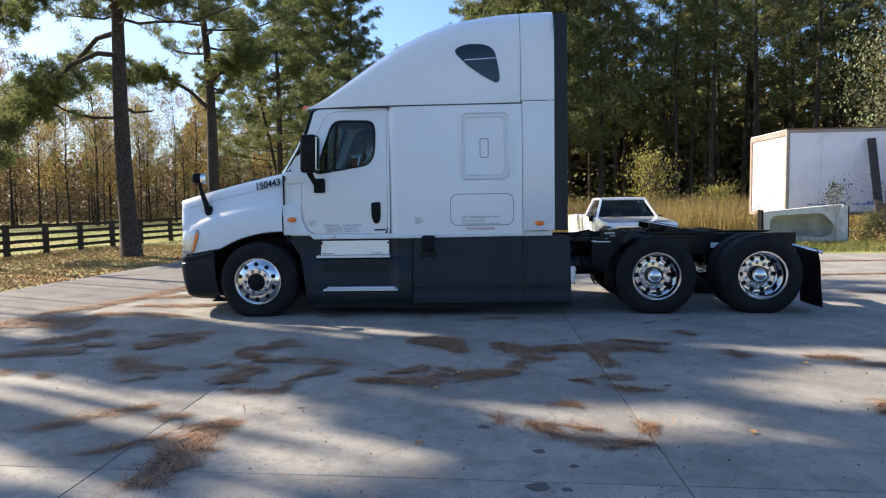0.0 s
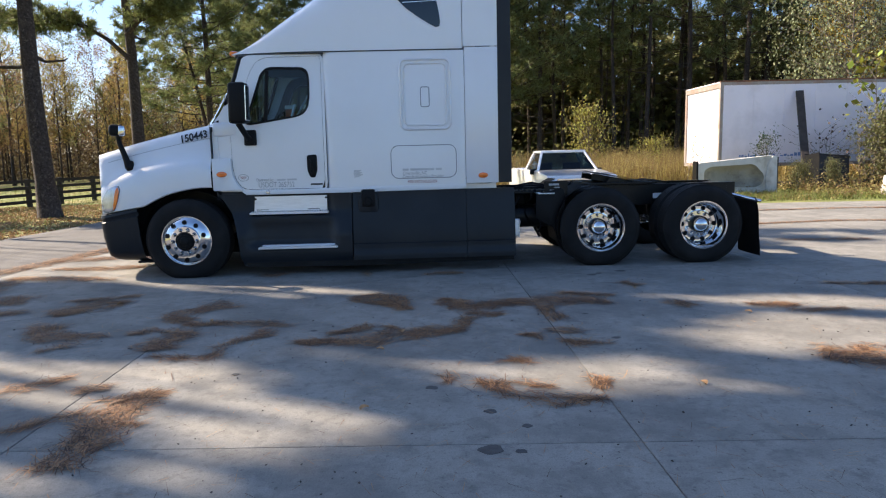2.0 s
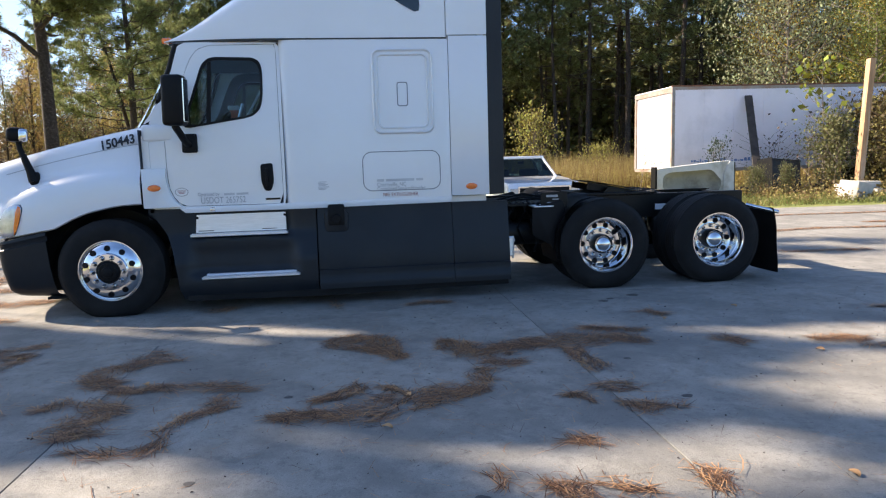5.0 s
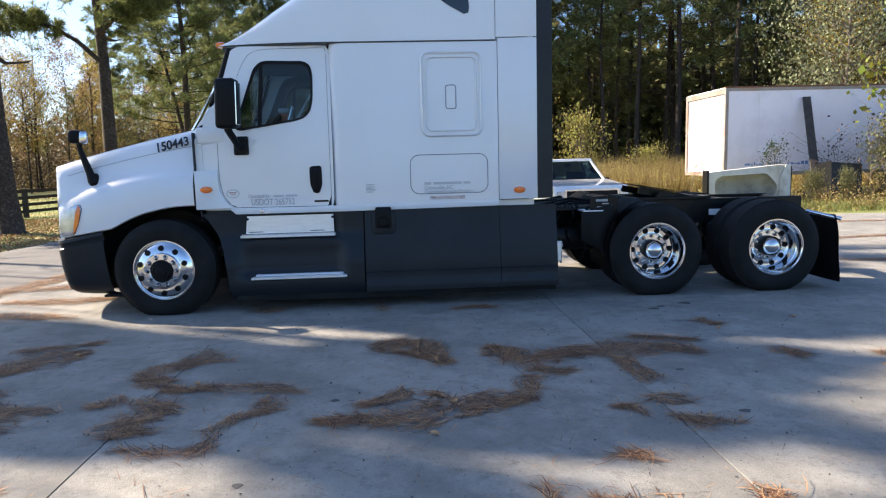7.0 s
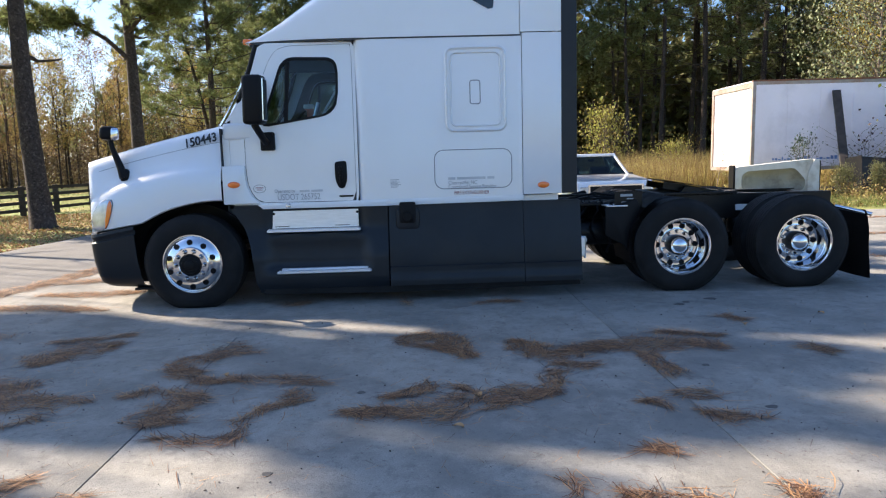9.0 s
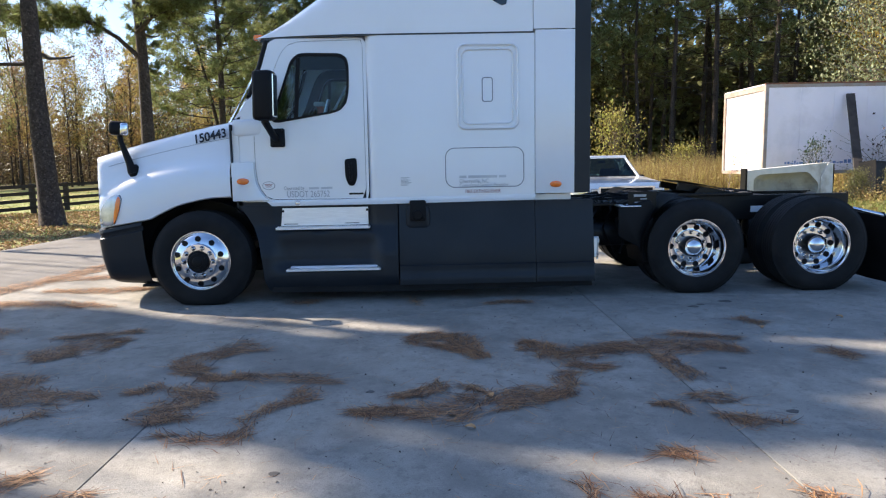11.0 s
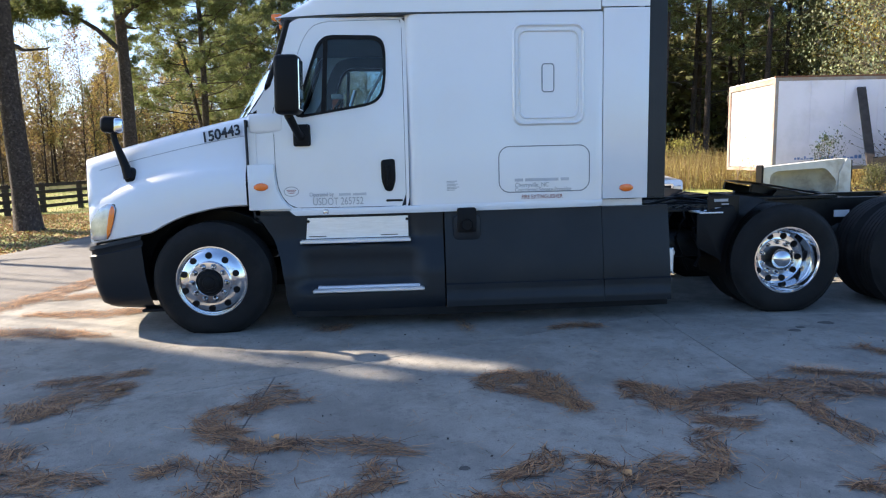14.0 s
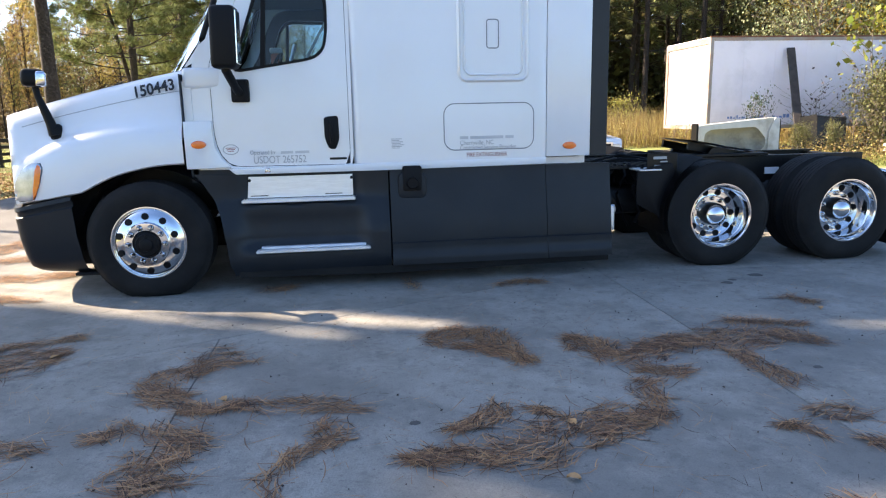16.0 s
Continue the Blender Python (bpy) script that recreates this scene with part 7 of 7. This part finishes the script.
# ---- pickup ----
def build_pickup():
    p = thing("pickup_truck", "white older pickup truck parked nose-out beside the weeds", "pickup", (7.36, 9.9, -0.36), 3)
    p.scale = (1.18, 1.18, 1.18)
    # local axes: x across, y back from the bumper, z up
    W = 0.84
    bm = bmesh.new()
    prof = [(0.0, 0.42), (0.0, 0.94), (0.05, 1.0), (1.25, 1.11), (1.30, 1.11), (1.30, 0.36), (0.9, 0.36), (0.85, 0.55), (0.7, 0.66), (0.5, 0.66), (0.35, 0.55), (0.30, 0.38)]
    def shell(outline, w0, taper=0.0):
        a = [bm.verts.new((-w0 + taper * max(0, z - 0.9), y, z)) for y, z in outline]
        b = [bm.verts.new((w0 - taper * max(0, z - 0.9), y, z)) for y, z in outline]
        n = len(a)
        bm.faces.new(a)
        bm.faces.new(b[::-1])
        for i in range(n):
            bm.faces.new((a[(i + 1) % n], a[i], b[i], b[(i + 1) % n]))
    shell(prof, W)
    bmesh.ops.recalc_face_normals(bm, faces=bm.faces)
    bmesh.ops.bevel(bm, geom=list(bm.edges), offset=0.02, segments=2, affect="EDGES")
    lpart("front_body", bm, WHITE, p, smooth=40)
    bm = bmesh.new()
    shell([(1.30, 0.36), (1.30, 1.11), (2.75, 1.11), (2.75, 0.36)], W)
    bmesh.ops.recalc_face_normals(bm, faces=bm.faces)
    bmesh.ops.bevel(bm, geom=list(bm.edges), offset=0.02, segments=2, affect="EDGES")
    lpart("cab_body", bm, WHITE, p, smooth=40)
    # cab glasshouse: pillars, roof, glass
    base = [(-0.76, 1.34), (0.76, 1.34), (0.78, 2.68), (-0.78, 2.68)]
    topp = [(-0.56, 1.76), (0.56, 1.76), (0.57, 2.58), (-0.57, 2.58)]
    for (x0, y0), (x1, y1) in zip(base, topp):
        bm = bmesh.new()
        tube(bm, [(x0, y0, 1.09), (x1, y1, 1.55)], 0.035, 6)
        lpart("pillar", bm, WHITE, p, smooth=50)
    bm = nbox(-0.60, 0.60, 1.74, 2.62, 1.53, 1.60, 0.03, 3)
    lpart("roof", bm, WHITE, p, smooth=40)
    bm = bmesh.new()
    for i in range(4):
        j = (i + 1) % 4
        bm.faces.new([bm.verts.new(q) for q in ((*base[i], 1.10), (*base[j], 1.10), (*topp[j], 1.54), (*topp[i], 1.54))])
    lpart("cab_glass", bm, clear_glass("pickup_glass", (0.16, 0.22, 0.21), 0.0), p)
    bm = nbox(-0.7, 0.7, 1.55, 1.75, 0.9, 1.12, 0.03)
    for x in (-0.38, 0.38):
        box(bm, x - 0.24, x + 0.24, 2.25, 2.4, 0.8, 1.28, 0.05, 2)
    lpart("interior", bm, INTERIOR, p)
    bm = nbox(-0.08, 0.08, 1.76, 1.78, 1.42, 1.48, 0.01)
    lpart("rear_view_mirror", bm, BLACK_PLASTIC, p)
    # bed
    bm = nbox(-W, -W + 0.06, 2.80, 4.9, 0.42, 1.11, 0.015)
    box(bm, W - 0.06, W, 2.80, 4.9, 0.42, 1.11, 0.015)
    box(bm, -W, W, 2.80, 2.86, 0.45, 1.11, 0.015)
    box(bm, -W, W, 4.84, 4.9, 0.45, 1.11, 0.015)
    box(bm, -W, W, 2.80, 4.9, 0.45, 0.52)
    lpart("bed", bm, WHITE, p, smooth=40)
    lpart("grille", nbox(-0.58, 0.58, -0.022, 0.03, 0.60, 0.90, 0.01), BLACK_PLASTIC, p, "black grille")
    bm = bmesh.new()
    frame_ring(bm, rrect(-0.62, 0.62, 0.57, 0.93, 0.03), rrect(-0.575, 0.575, 0.605, 0.895, 0.02), -0.03, 0.02)
    lpart("grille_surround", bm, CHROME, p, "bright grille surround")
    bm = nbox(-0.17, 0.17, -0.03, -0.02, 0.74, 0.81, 0.003)
    lpart("grille_badge", bm, mat("red_badge", (0.35, 0.03, 0.03), 0.4), p, "red badge bar")
    for s in (-1, 1):
        x = s * 0.69
        lpart("headlamp", nbox(x - 0.10, x + 0.10, -0.03, 0.05, 0.70, 0.89, 0.012), LENS, p, "square headlamp")
        lpart("turn_signal", nbox(x - 0.10, x + 0.10, -0.028, 0.05, 0.61, 0.675, 0.006), AMBER, p)
        bm = nbox(x * 1.24 - 0.08, x * 1.24 + 0.08, 1.42, 1.50, 1.0, 1.14, 0.025, 2)
        box(bm, min(x * 1.24, x * 1.1), max(x * 1.24, x * 1.1), 1.46, 1.49, 0.99, 1.02)
        lpart("door_mirror", bm, BLACK_PLASTIC, p, smooth=40)
        for y in (0.60, 3.85):
            bm = bmesh.new()
            lathe(bm, [(0.0, 0.02), (0.17, 0.0), (0.19, 0.02), (0.22, 0.0), (0.30, 0.01), (0.325, 0.05), (0.325, 0.17), (0.29, 0.21), (0.0, 0.2)], 26, m=Matrix.Translation((s * (W - 0.01), y, 0.325)) @ Matrix.Rotation(radians(90 if s > 0 else -90), 4, "Z"))
            w = lpart("wheel", bm, RUBBER, p, smooth=40)
    lpart("bumper", nbox(-W - 0.02, W + 0.02, -0.12, 0.04, 0.40, 0.56, 0.03, 2), CHROME, p, "chrome front bumper", smooth=40)


# ---- pine straw and litter on the concrete ----
def straw_drift(rng, nodes, per_area=1900):
    """Loose tangled needles strewn along a line of plan points, each with the drift's width there."""
    P = np.array(nodes, float)
    w, P = P[:, 2], P[:, :2]
    seg = np.linalg.norm(np.diff(P, axis=0), axis=1)
    cum = np.concatenate([[0], np.cumsum(seg)])
    n = int(per_area * sum(l * (a + b) / 2 for l, a, b in zip(seg, w, w[1:])) * 1.5) + 60
    t = rng.uniform(-0.03, cum[-1] + 0.03, n)
    i = np.clip(np.searchsorted(cum, t, side="right") - 1, 0, len(seg) - 1)
    u = np.clip((t - cum[i]) / seg[i], -0.05, 1.05)
    c = P[i] + (P[i + 1] - P[i]) * u[:, None]
    wd = w[i] + (w[i + 1] - w[i]) * u
    d0 = (P[i + 1] - P[i]) / seg[i][:, None]
    across = np.stack([-d0[:, 1], d0[:, 0]], 1)
    off = rng.uniform(-0.5, 0.5, n)
    ragged = np.array([noise.noise((x * 5.0, y * 5.0, 9.0)) for x, y in c])
    c = c + across * (off * wd * (0.92 + 0.35 * ragged))[:, None] + rng.normal(size=(n, 2)) * 0.012
    # matted in clumps, thinner towards the rim
    thick_ = np.array([0.8 * noise.noise((x * 9, y * 9, 1.7)) + 0.9 * noise.noise((x * 23, y * 23, 4)) for x, y in c])
    keep = thick_ + rng.normal(size=n) * 0.15 > -0.20 + 0.45 * (2 * np.abs(off)) ** 3
    stray = rng.uniform(size=n) < 0.035
    c[stray] += rng.normal(size=(stray.sum(), 2)) * 0.09
    ok = keep | stray
    c, i, d0 = c[ok], i[ok], d0[ok]
    n = len(c)
    along = np.arctan2(d0[:, 1], d0[:, 0]) + np.array([1.3 * noise.noise((x * 4, y * 4, 33)) for x, y in c])
    a = np.where(rng.uniform(size=n) < 0.3, rng.uniform(0, 6.283, n), along + rng.normal(size=n) * 0.5)
    ln = rng.uniform(0.07, 0.22, n)
    z = 0.003 + 0.016 * rng.beta(1.2, 1.6, n)
    bend = rng.normal(size=n) * 0.10
    V = []
    for k in range(4):
        q = k / 3 - 0.5
        d = np.stack([np.cos(a), np.sin(a)], 1)
        s = np.stack([-d[:, 1], d[:, 0]], 1)
        m = c + d * (ln * q)[:, None] + s * (ln * bend * (4 * q * q))[:, None]
        hw = 0.0024 * (1 - 0.7 * (k == 3))
        zz = np.maximum(0.0025, z + rng.normal(size=n) * 0.004)
        V += [np.column_stack([m - s * hw, zz]), np.column_stack([m + s * hw, zz])]
    v = np.stack(V, 1).reshape(-1, 3)
    k = np.arange(n) * 8
    f = np.concatenate([np.stack([k + 2 * q, k + 2 * q + 1, k + 2 * q + 3, k + 2 * q + 2], 1) for q in range(3)])
    return v, f.tolist()


def build_straw():
    rng = np.random.default_rng(21)

    def drift(*nodes):
        v, f = straw_drift(rng, nodes)
        ob = new("straw_drift", raw_mesh("straw_drift", v, f, STRAW))
        tagged(ob, "drift of brown pine needles on the concrete", "pine straw", "straw drifts", "stuff")

    drift((0.94, -1.75, 0.47), (0.84, -1.83, 0.38), (0.74, -1.97, 0.17), (0.63, -2.04, 0.31), (0.55, -2.20, 0.36), (0.50, -2.23, 0.21), (0.66, -2.37, 0.27), (0.77, -2.48, 0.17), (0.87, -2.58, 0.10))
    drift((0.87, -2.58, 0.10), (0.96, -2.59, 0.07), (1.09, -2.52, 0.13), (1.22, -2.58, 0.22), (1.42, -2.61, 0.22), (1.60, -2.65, 0.21), (1.73, -2.69, 0.14))
    drift((0.44, -2.81, 0.11), (0.51, -2.76, 0.22), (0.55, -2.68, 0.10))
    drift((0.68, -2.76, 0.17), (0.79, -2.85, 0.21), (0.91, -2.92, 0.20), (1.05, -2.98, 0.12))
    drift((0.91, -3.06, 0.22), (0.80, -3.03, 0.33), (0.75, -3.17, 0.25), (0.72, -3.23, 0.24), (0.80, -3.32, 0.14))
    drift((0.85, -3.28, 0.12), (1.00, -3.29, 0.08))
    drift((1.56, -2.78, 0.08), (1.52, -2.93, 0.13), (1.61, -3.00, 0.17), (1.50, -3.08, 0.08), (1.39, -3.15, 0.11), (1.35, -3.25, 0.12), (1.29, -3.32, 0.10), (1.33, -3.41, 0.09))
    drift((0.91, -3.53, 0.08), (1.10, -3.60, 0.17), (1.28, -3.62, 0.15), (1.34, -3.52, 0.14))
    drift((-0.58, -2.53, 0.45), (-0.48, -2.46, 0.26), (-0.27, -2.87, 0.43), (-0.34, -2.91, 0.34))
    drift((-0.17, -2.88, 0.24), (0.06, -2.90, 0.33), (0.20, -2.83, 0.22))
    drift((-0.11, -3.29, 0.08), (0.00, -3.18, 0.12), (0.13, -3.11, 0.08))
    drift((-0.62, -2.01, 0.25), (-0.60, -1.72, 0.67), (-0.42, -1.65, 0.65), (-0.21, -1.50, 0.34))
    drift((-0.80, -1.36, 0.15), (-0.21, -1.19, 0.17))
    drift((2.19, -1.66, 0.18), (2.35, -1.60, 0.29), (2.52, -1.57, 0.32), (2.59, -1.73, 0.29), (2.65, -1.97, 0.26), (2.72, -2.20, 0.13))
    drift((2.22, -1.76, 0.14), (2.45, -1.92, 0.18), (2.61, -2.04, 0.14))
    drift((3.10, -1.83, 0.11), (3.21, -1.90, 0.32), (3.20, -2.10, 0.42), (3.26, -2.24, 0.43), (3.47, -2.22, 0.28), (3.68, -2.07, 0.37), (3.91, -2.08, 0.39), (4.20, -2.01, 0.60), (4.42, -1.97, 0.51), (4.57, -2.10, 0.26), (4.65, -2.24, 0.07))
    drift((4.34, -1.69, 0.11), (4.51, -1.77, 0.08), (4.78, -1.87, 0.19))
    drift((4.06, -2.30, 0.16), (4.02, -2.53, 0.14), (4.06, -2.63, 0.19), (4.09, -2.78, 0.26))
    drift((3.35, -2.47, 0.09), (3.47, -2.52, 0.24), (3.59, -2.54, 0.19))
    drift((3.32, -2.65, 0.20), (3.23, -2.74, 0.18), (3.22, -2.88, 0.15), (3.18, -3.06, 0.16))
    drift((1.93, -3.24, 0.10), (2.10, -3.28, 0.22), (2.26, -3.27, 0.30), (2.44, -3.27, 0.41), (2.64, -3.22, 0.53), (2.83, -3.07, 0.45), (2.98, -3.04, 0.34), (3.12, -3.04, 0.16))
    drift((2.14, -3.02, 0.09), (2.29, -2.96, 0.15), (2.44, -2.82, 0.23))
    drift((2.60, -2.87, 0.07), (2.71, -2.99, 0.06))
    drift((3.95, -3.11, 0.14), (4.04, -3.16, 0.25), (4.16, -3.22, 0.08))
    drift((3.71, -3.25, 0.05), (3.79, -3.26, 0.14), (3.80, -3.36, 0.06))
    drift((3.98, -3.45, 0.06), (4.09, -3.56, 0.23), (4.29, -3.53, 0.15))
    drift((5.25, -2.24, 0.19), (5.39, -2.42, 0.22))
    drift((5.95, -2.44, 0.12), (6.11, -2.50, 0.27), (6.30, -2.52, 0.16))
    drift((6.21, -2.69, 0.11), (6.38, -2.75, 0.14), (6.65, -2.72, 0.11))
    drift((3.49, -3.90, 0.08), (3.61, -3.92, 0.12))
    drift((3.26, -4.34, 0.04), (3.33, -4.41, 0.15), (3.41, -4.53, 0.23), (3.54, -4.62, 0.19), (3.67, -4.69, 0.23), (3.81, -4.68, 0.13), (3.92, -4.68, 0.06))
    drift((3.35, -4.34, 0.05), (3.51, -4.38, 0.09), (3.66, -4.45, 0.05))
    drift((3.95, -4.31, 0.07), (4.01, -4.34, 0.16), (3.98, -4.50, 0.09))
    drift((3.05, -4.19, 0.07), (3.04, -4.29, 0.06))
    drift((5.69, -4.07, 0.21), (5.93, -3.95, 0.68), (6.07, -4.07, 0.59), (6.16, -4.33, 0.55), (6.29, -4.44, 0.20))
    drift((1.19, -4.32, 0.12), (1.15, -4.46, 0.38), (1.02, -4.58, 0.46), (1.08, -4.75, 0.37), (1.19, -4.93, 0.34), (1.13, -5.08, 0.37), (1.11, -5.34, 0.29))
    drift((0.56, -4.88, 0.06), (0.78, -4.73, 0.12), (0.89, -4.59, 0.16))
    drift((-0.21, -4.50, 0.09), (0.01, -4.42, 0.17), (0.15, -4.25, 0.30), (0.29, -4.13, 0.27), (0.47, -3.97, 0.11))
    drift((0.71, -4.25, 0.28), (0.82, -4.19, 0.12))
    drift((-1.34, -1.84, 0.37), (-1.04, -1.86, 0.21))
    drift((-0.98, -3.09, 0.19), (-0.88, -3.13, 0.19))
    drift((-1.37, -3.07, 0.15), (-1.36, -2.93, 0.21))
    drift((-3.34, -0.46, 0.93), (-2.68, -0.52, 0.79), (-2.06, -0.42, 1.45))
    drift((-2.00, -1.70, 0.44), (-1.57, -1.46, 0.60), (-1.55, -1.04, 0.42))
    drift((-1.88, -2.40, 0.24), (-1.55, -2.10, 0.52), (-1.20, -2.26, 0.25))
    drift((2.95, -0.38, 0.14), (3.20, -0.31, 0.28), (3.37, -0.37, 0.12))
    drift((5.09, -1.24, 0.14), (5.21, -1.41, 0.17))
    drift((0.93, -0.13, 0.20), (1.14, -0.08, 0.25))
    drift((2.16, 0.03, 0.06), (2.25, -0.46, 0.04))
    drift((7.20, -1.60, 0.15), (7.80, -1.70, 0.15))
    drift((-3.2, 0.2, 0.30), (-2.75, 1.0, 0.5), (-2.5, 2.2, 0.5), (-2.35, 3.4, 0.45), (-2.3, 5.2, 0.3))
    drift((-2.6, 1.6, 0.2), (-1.7, 1.9, 0.5), (-1.2, 1.7, 0.2))
    drift((-2.2, 0.9, 0.2), (-1.4, 0.8, 0.45), (-0.8, 1.0, 0.2))
    drift((-2.4, 0.2, 0.2), (-1.7, 0.1, 0.4), (-1.0, -0.1, 0.15))
    drift((10.5, 6.8, 0.2), (12.5, 6.9, 0.35), (15.0, 6.6, 0.2))
    drift((9.2, 4.1, 0.2), (11.0, 4.3, 0.3), (12.5, 4.0, 0.2))
    drift((8.6, 1.8, 0.2), (9.8, 1.6, 0.2))
    drift((12.5, 4.9, 0.2), (14.8, 4.8, 0.3))
    # single needles strewn about
    n = 2600
    c = np.stack([rng.uniform(-2.4, 8, n), rng.uniform(-6, 0.2, n)], 1)
    a = rng.uniform(0, 6.283, n)
    d = np.stack([np.cos(a), np.sin(a)], 1) * rng.uniform(0.03, 0.09, (n, 1))
    s = np.stack([-np.sin(a), np.cos(a)], 1) * 0.0016
    v = np.stack([np.column_stack([c - d - s, np.full(n, 0.003)]), np.column_stack([c - d + s, np.full(n, 0.003)]), np.column_stack([c + d, np.full(n, 0.006)])], 1).reshape(-1, 3)
    stuff("loose_needles", v, np.arange(3 * n).reshape(-1, 3), STRAW, "single pine needles strewn on the concrete", "pine straw")
    # oil spots, grit and leaves
    rnd = random.Random(4)
    stain = mat("oil_stain", (0.07, 0.066, 0.062), 0.7, var=0.3, scale=20)
    spots = ((3.22, -5.30, 0.05), (3.27, -4.81, 0.028), (3.44, -5.03, 0.022), (3.36, -5.33, 0.022), (2.94, -4.39, 0.03), (1.97, -2.90, 0.022), (1.62, -4.0, 0.022), (1.42, -2.56, 0.022), (4.35, -2.6, 0.022), (4.9, -0.7, 0.04), (5.3, -0.5, 0.05), (5.0, -0.62, 0.03), (4.4, -3.4, 0.025))
    for x, y, r in spots:
        bm = bmesh.new()
        rings = []
        for grow, z in ((1.06, 0.0008), (1.0, 0.0030)):
            ring = []
            for k in range(16):
                a = 2 * math.pi * k / 16
                q = grow * r * (1 + 0.45 * noise.noise((x * 9 + math.cos(a), y * 9 + math.sin(a), 0)))
                ring.append((q * 1.25 * math.cos(a), q * math.sin(a), z))
            rings.append(ring)
        vr = grid_faces(bm, rings, closed=True)
        bm.faces.new(vr[-1])
        ob = part("oil_spot", bm, stain)
        ob.location = (x, y, 0.0)
        tagged(ob, "small dark oil spot on the concrete", "oil spot", "oil spots")
    n = 900
    c = np.stack([rng.uniform(-2.4, 9, n), rng.uniform(-6, 0.5, n), np.full(n, 0.004)], 1)
    v, f = leaf_quads(rng, c, 0.016, flat=0.8)
    stuff("grit", v, f, DARK_TIMBER, "bits of bark and grit on the concrete", "grit")
    for k in range(11):
        x, y = rnd.uniform(-1.5, 6.5), rnd.uniform(-5.6, -0.6)
        if k == 0:
            x, y = -0.22, -1.60
        if k == 1:
            x, y = 2.72, -3.05
        bm = bmesh.new()
        rows = []
        for i in range(5):
            u = i / 4
            wd = 0.028 * math.sin(math.pi * (0.06 + 0.9 * u)) + 0.002
            rows.append([(0.075 * (u - 0.5), wd * q, 0.012 * q * q + 0.010 * math.sin(3 * u)) for q in (-1, 0, 1)])
        grid_faces(bm, rows)
        ob = part("dead_leaf", bm, DRY_LEAF, smooth=60)
        ob.matrix_world = pose(x, y, 0.006, rnd.uniform(-10, 10), 0, rnd.uniform(0, 360)) @ Matrix.Diagonal((0.8, 0.8, 0.8, 1))
        tagged(ob, "curled brown dead leaf on the concrete", "leaf", "dead leaves")


build_ground()
TRUCK, BONNET, CREST = build_truck()
finish_truck(TRUCK, BONNET)
build_trailer()
build_yard_edge()
build_fence()
build_pickup()
build_plants()
build_straw()
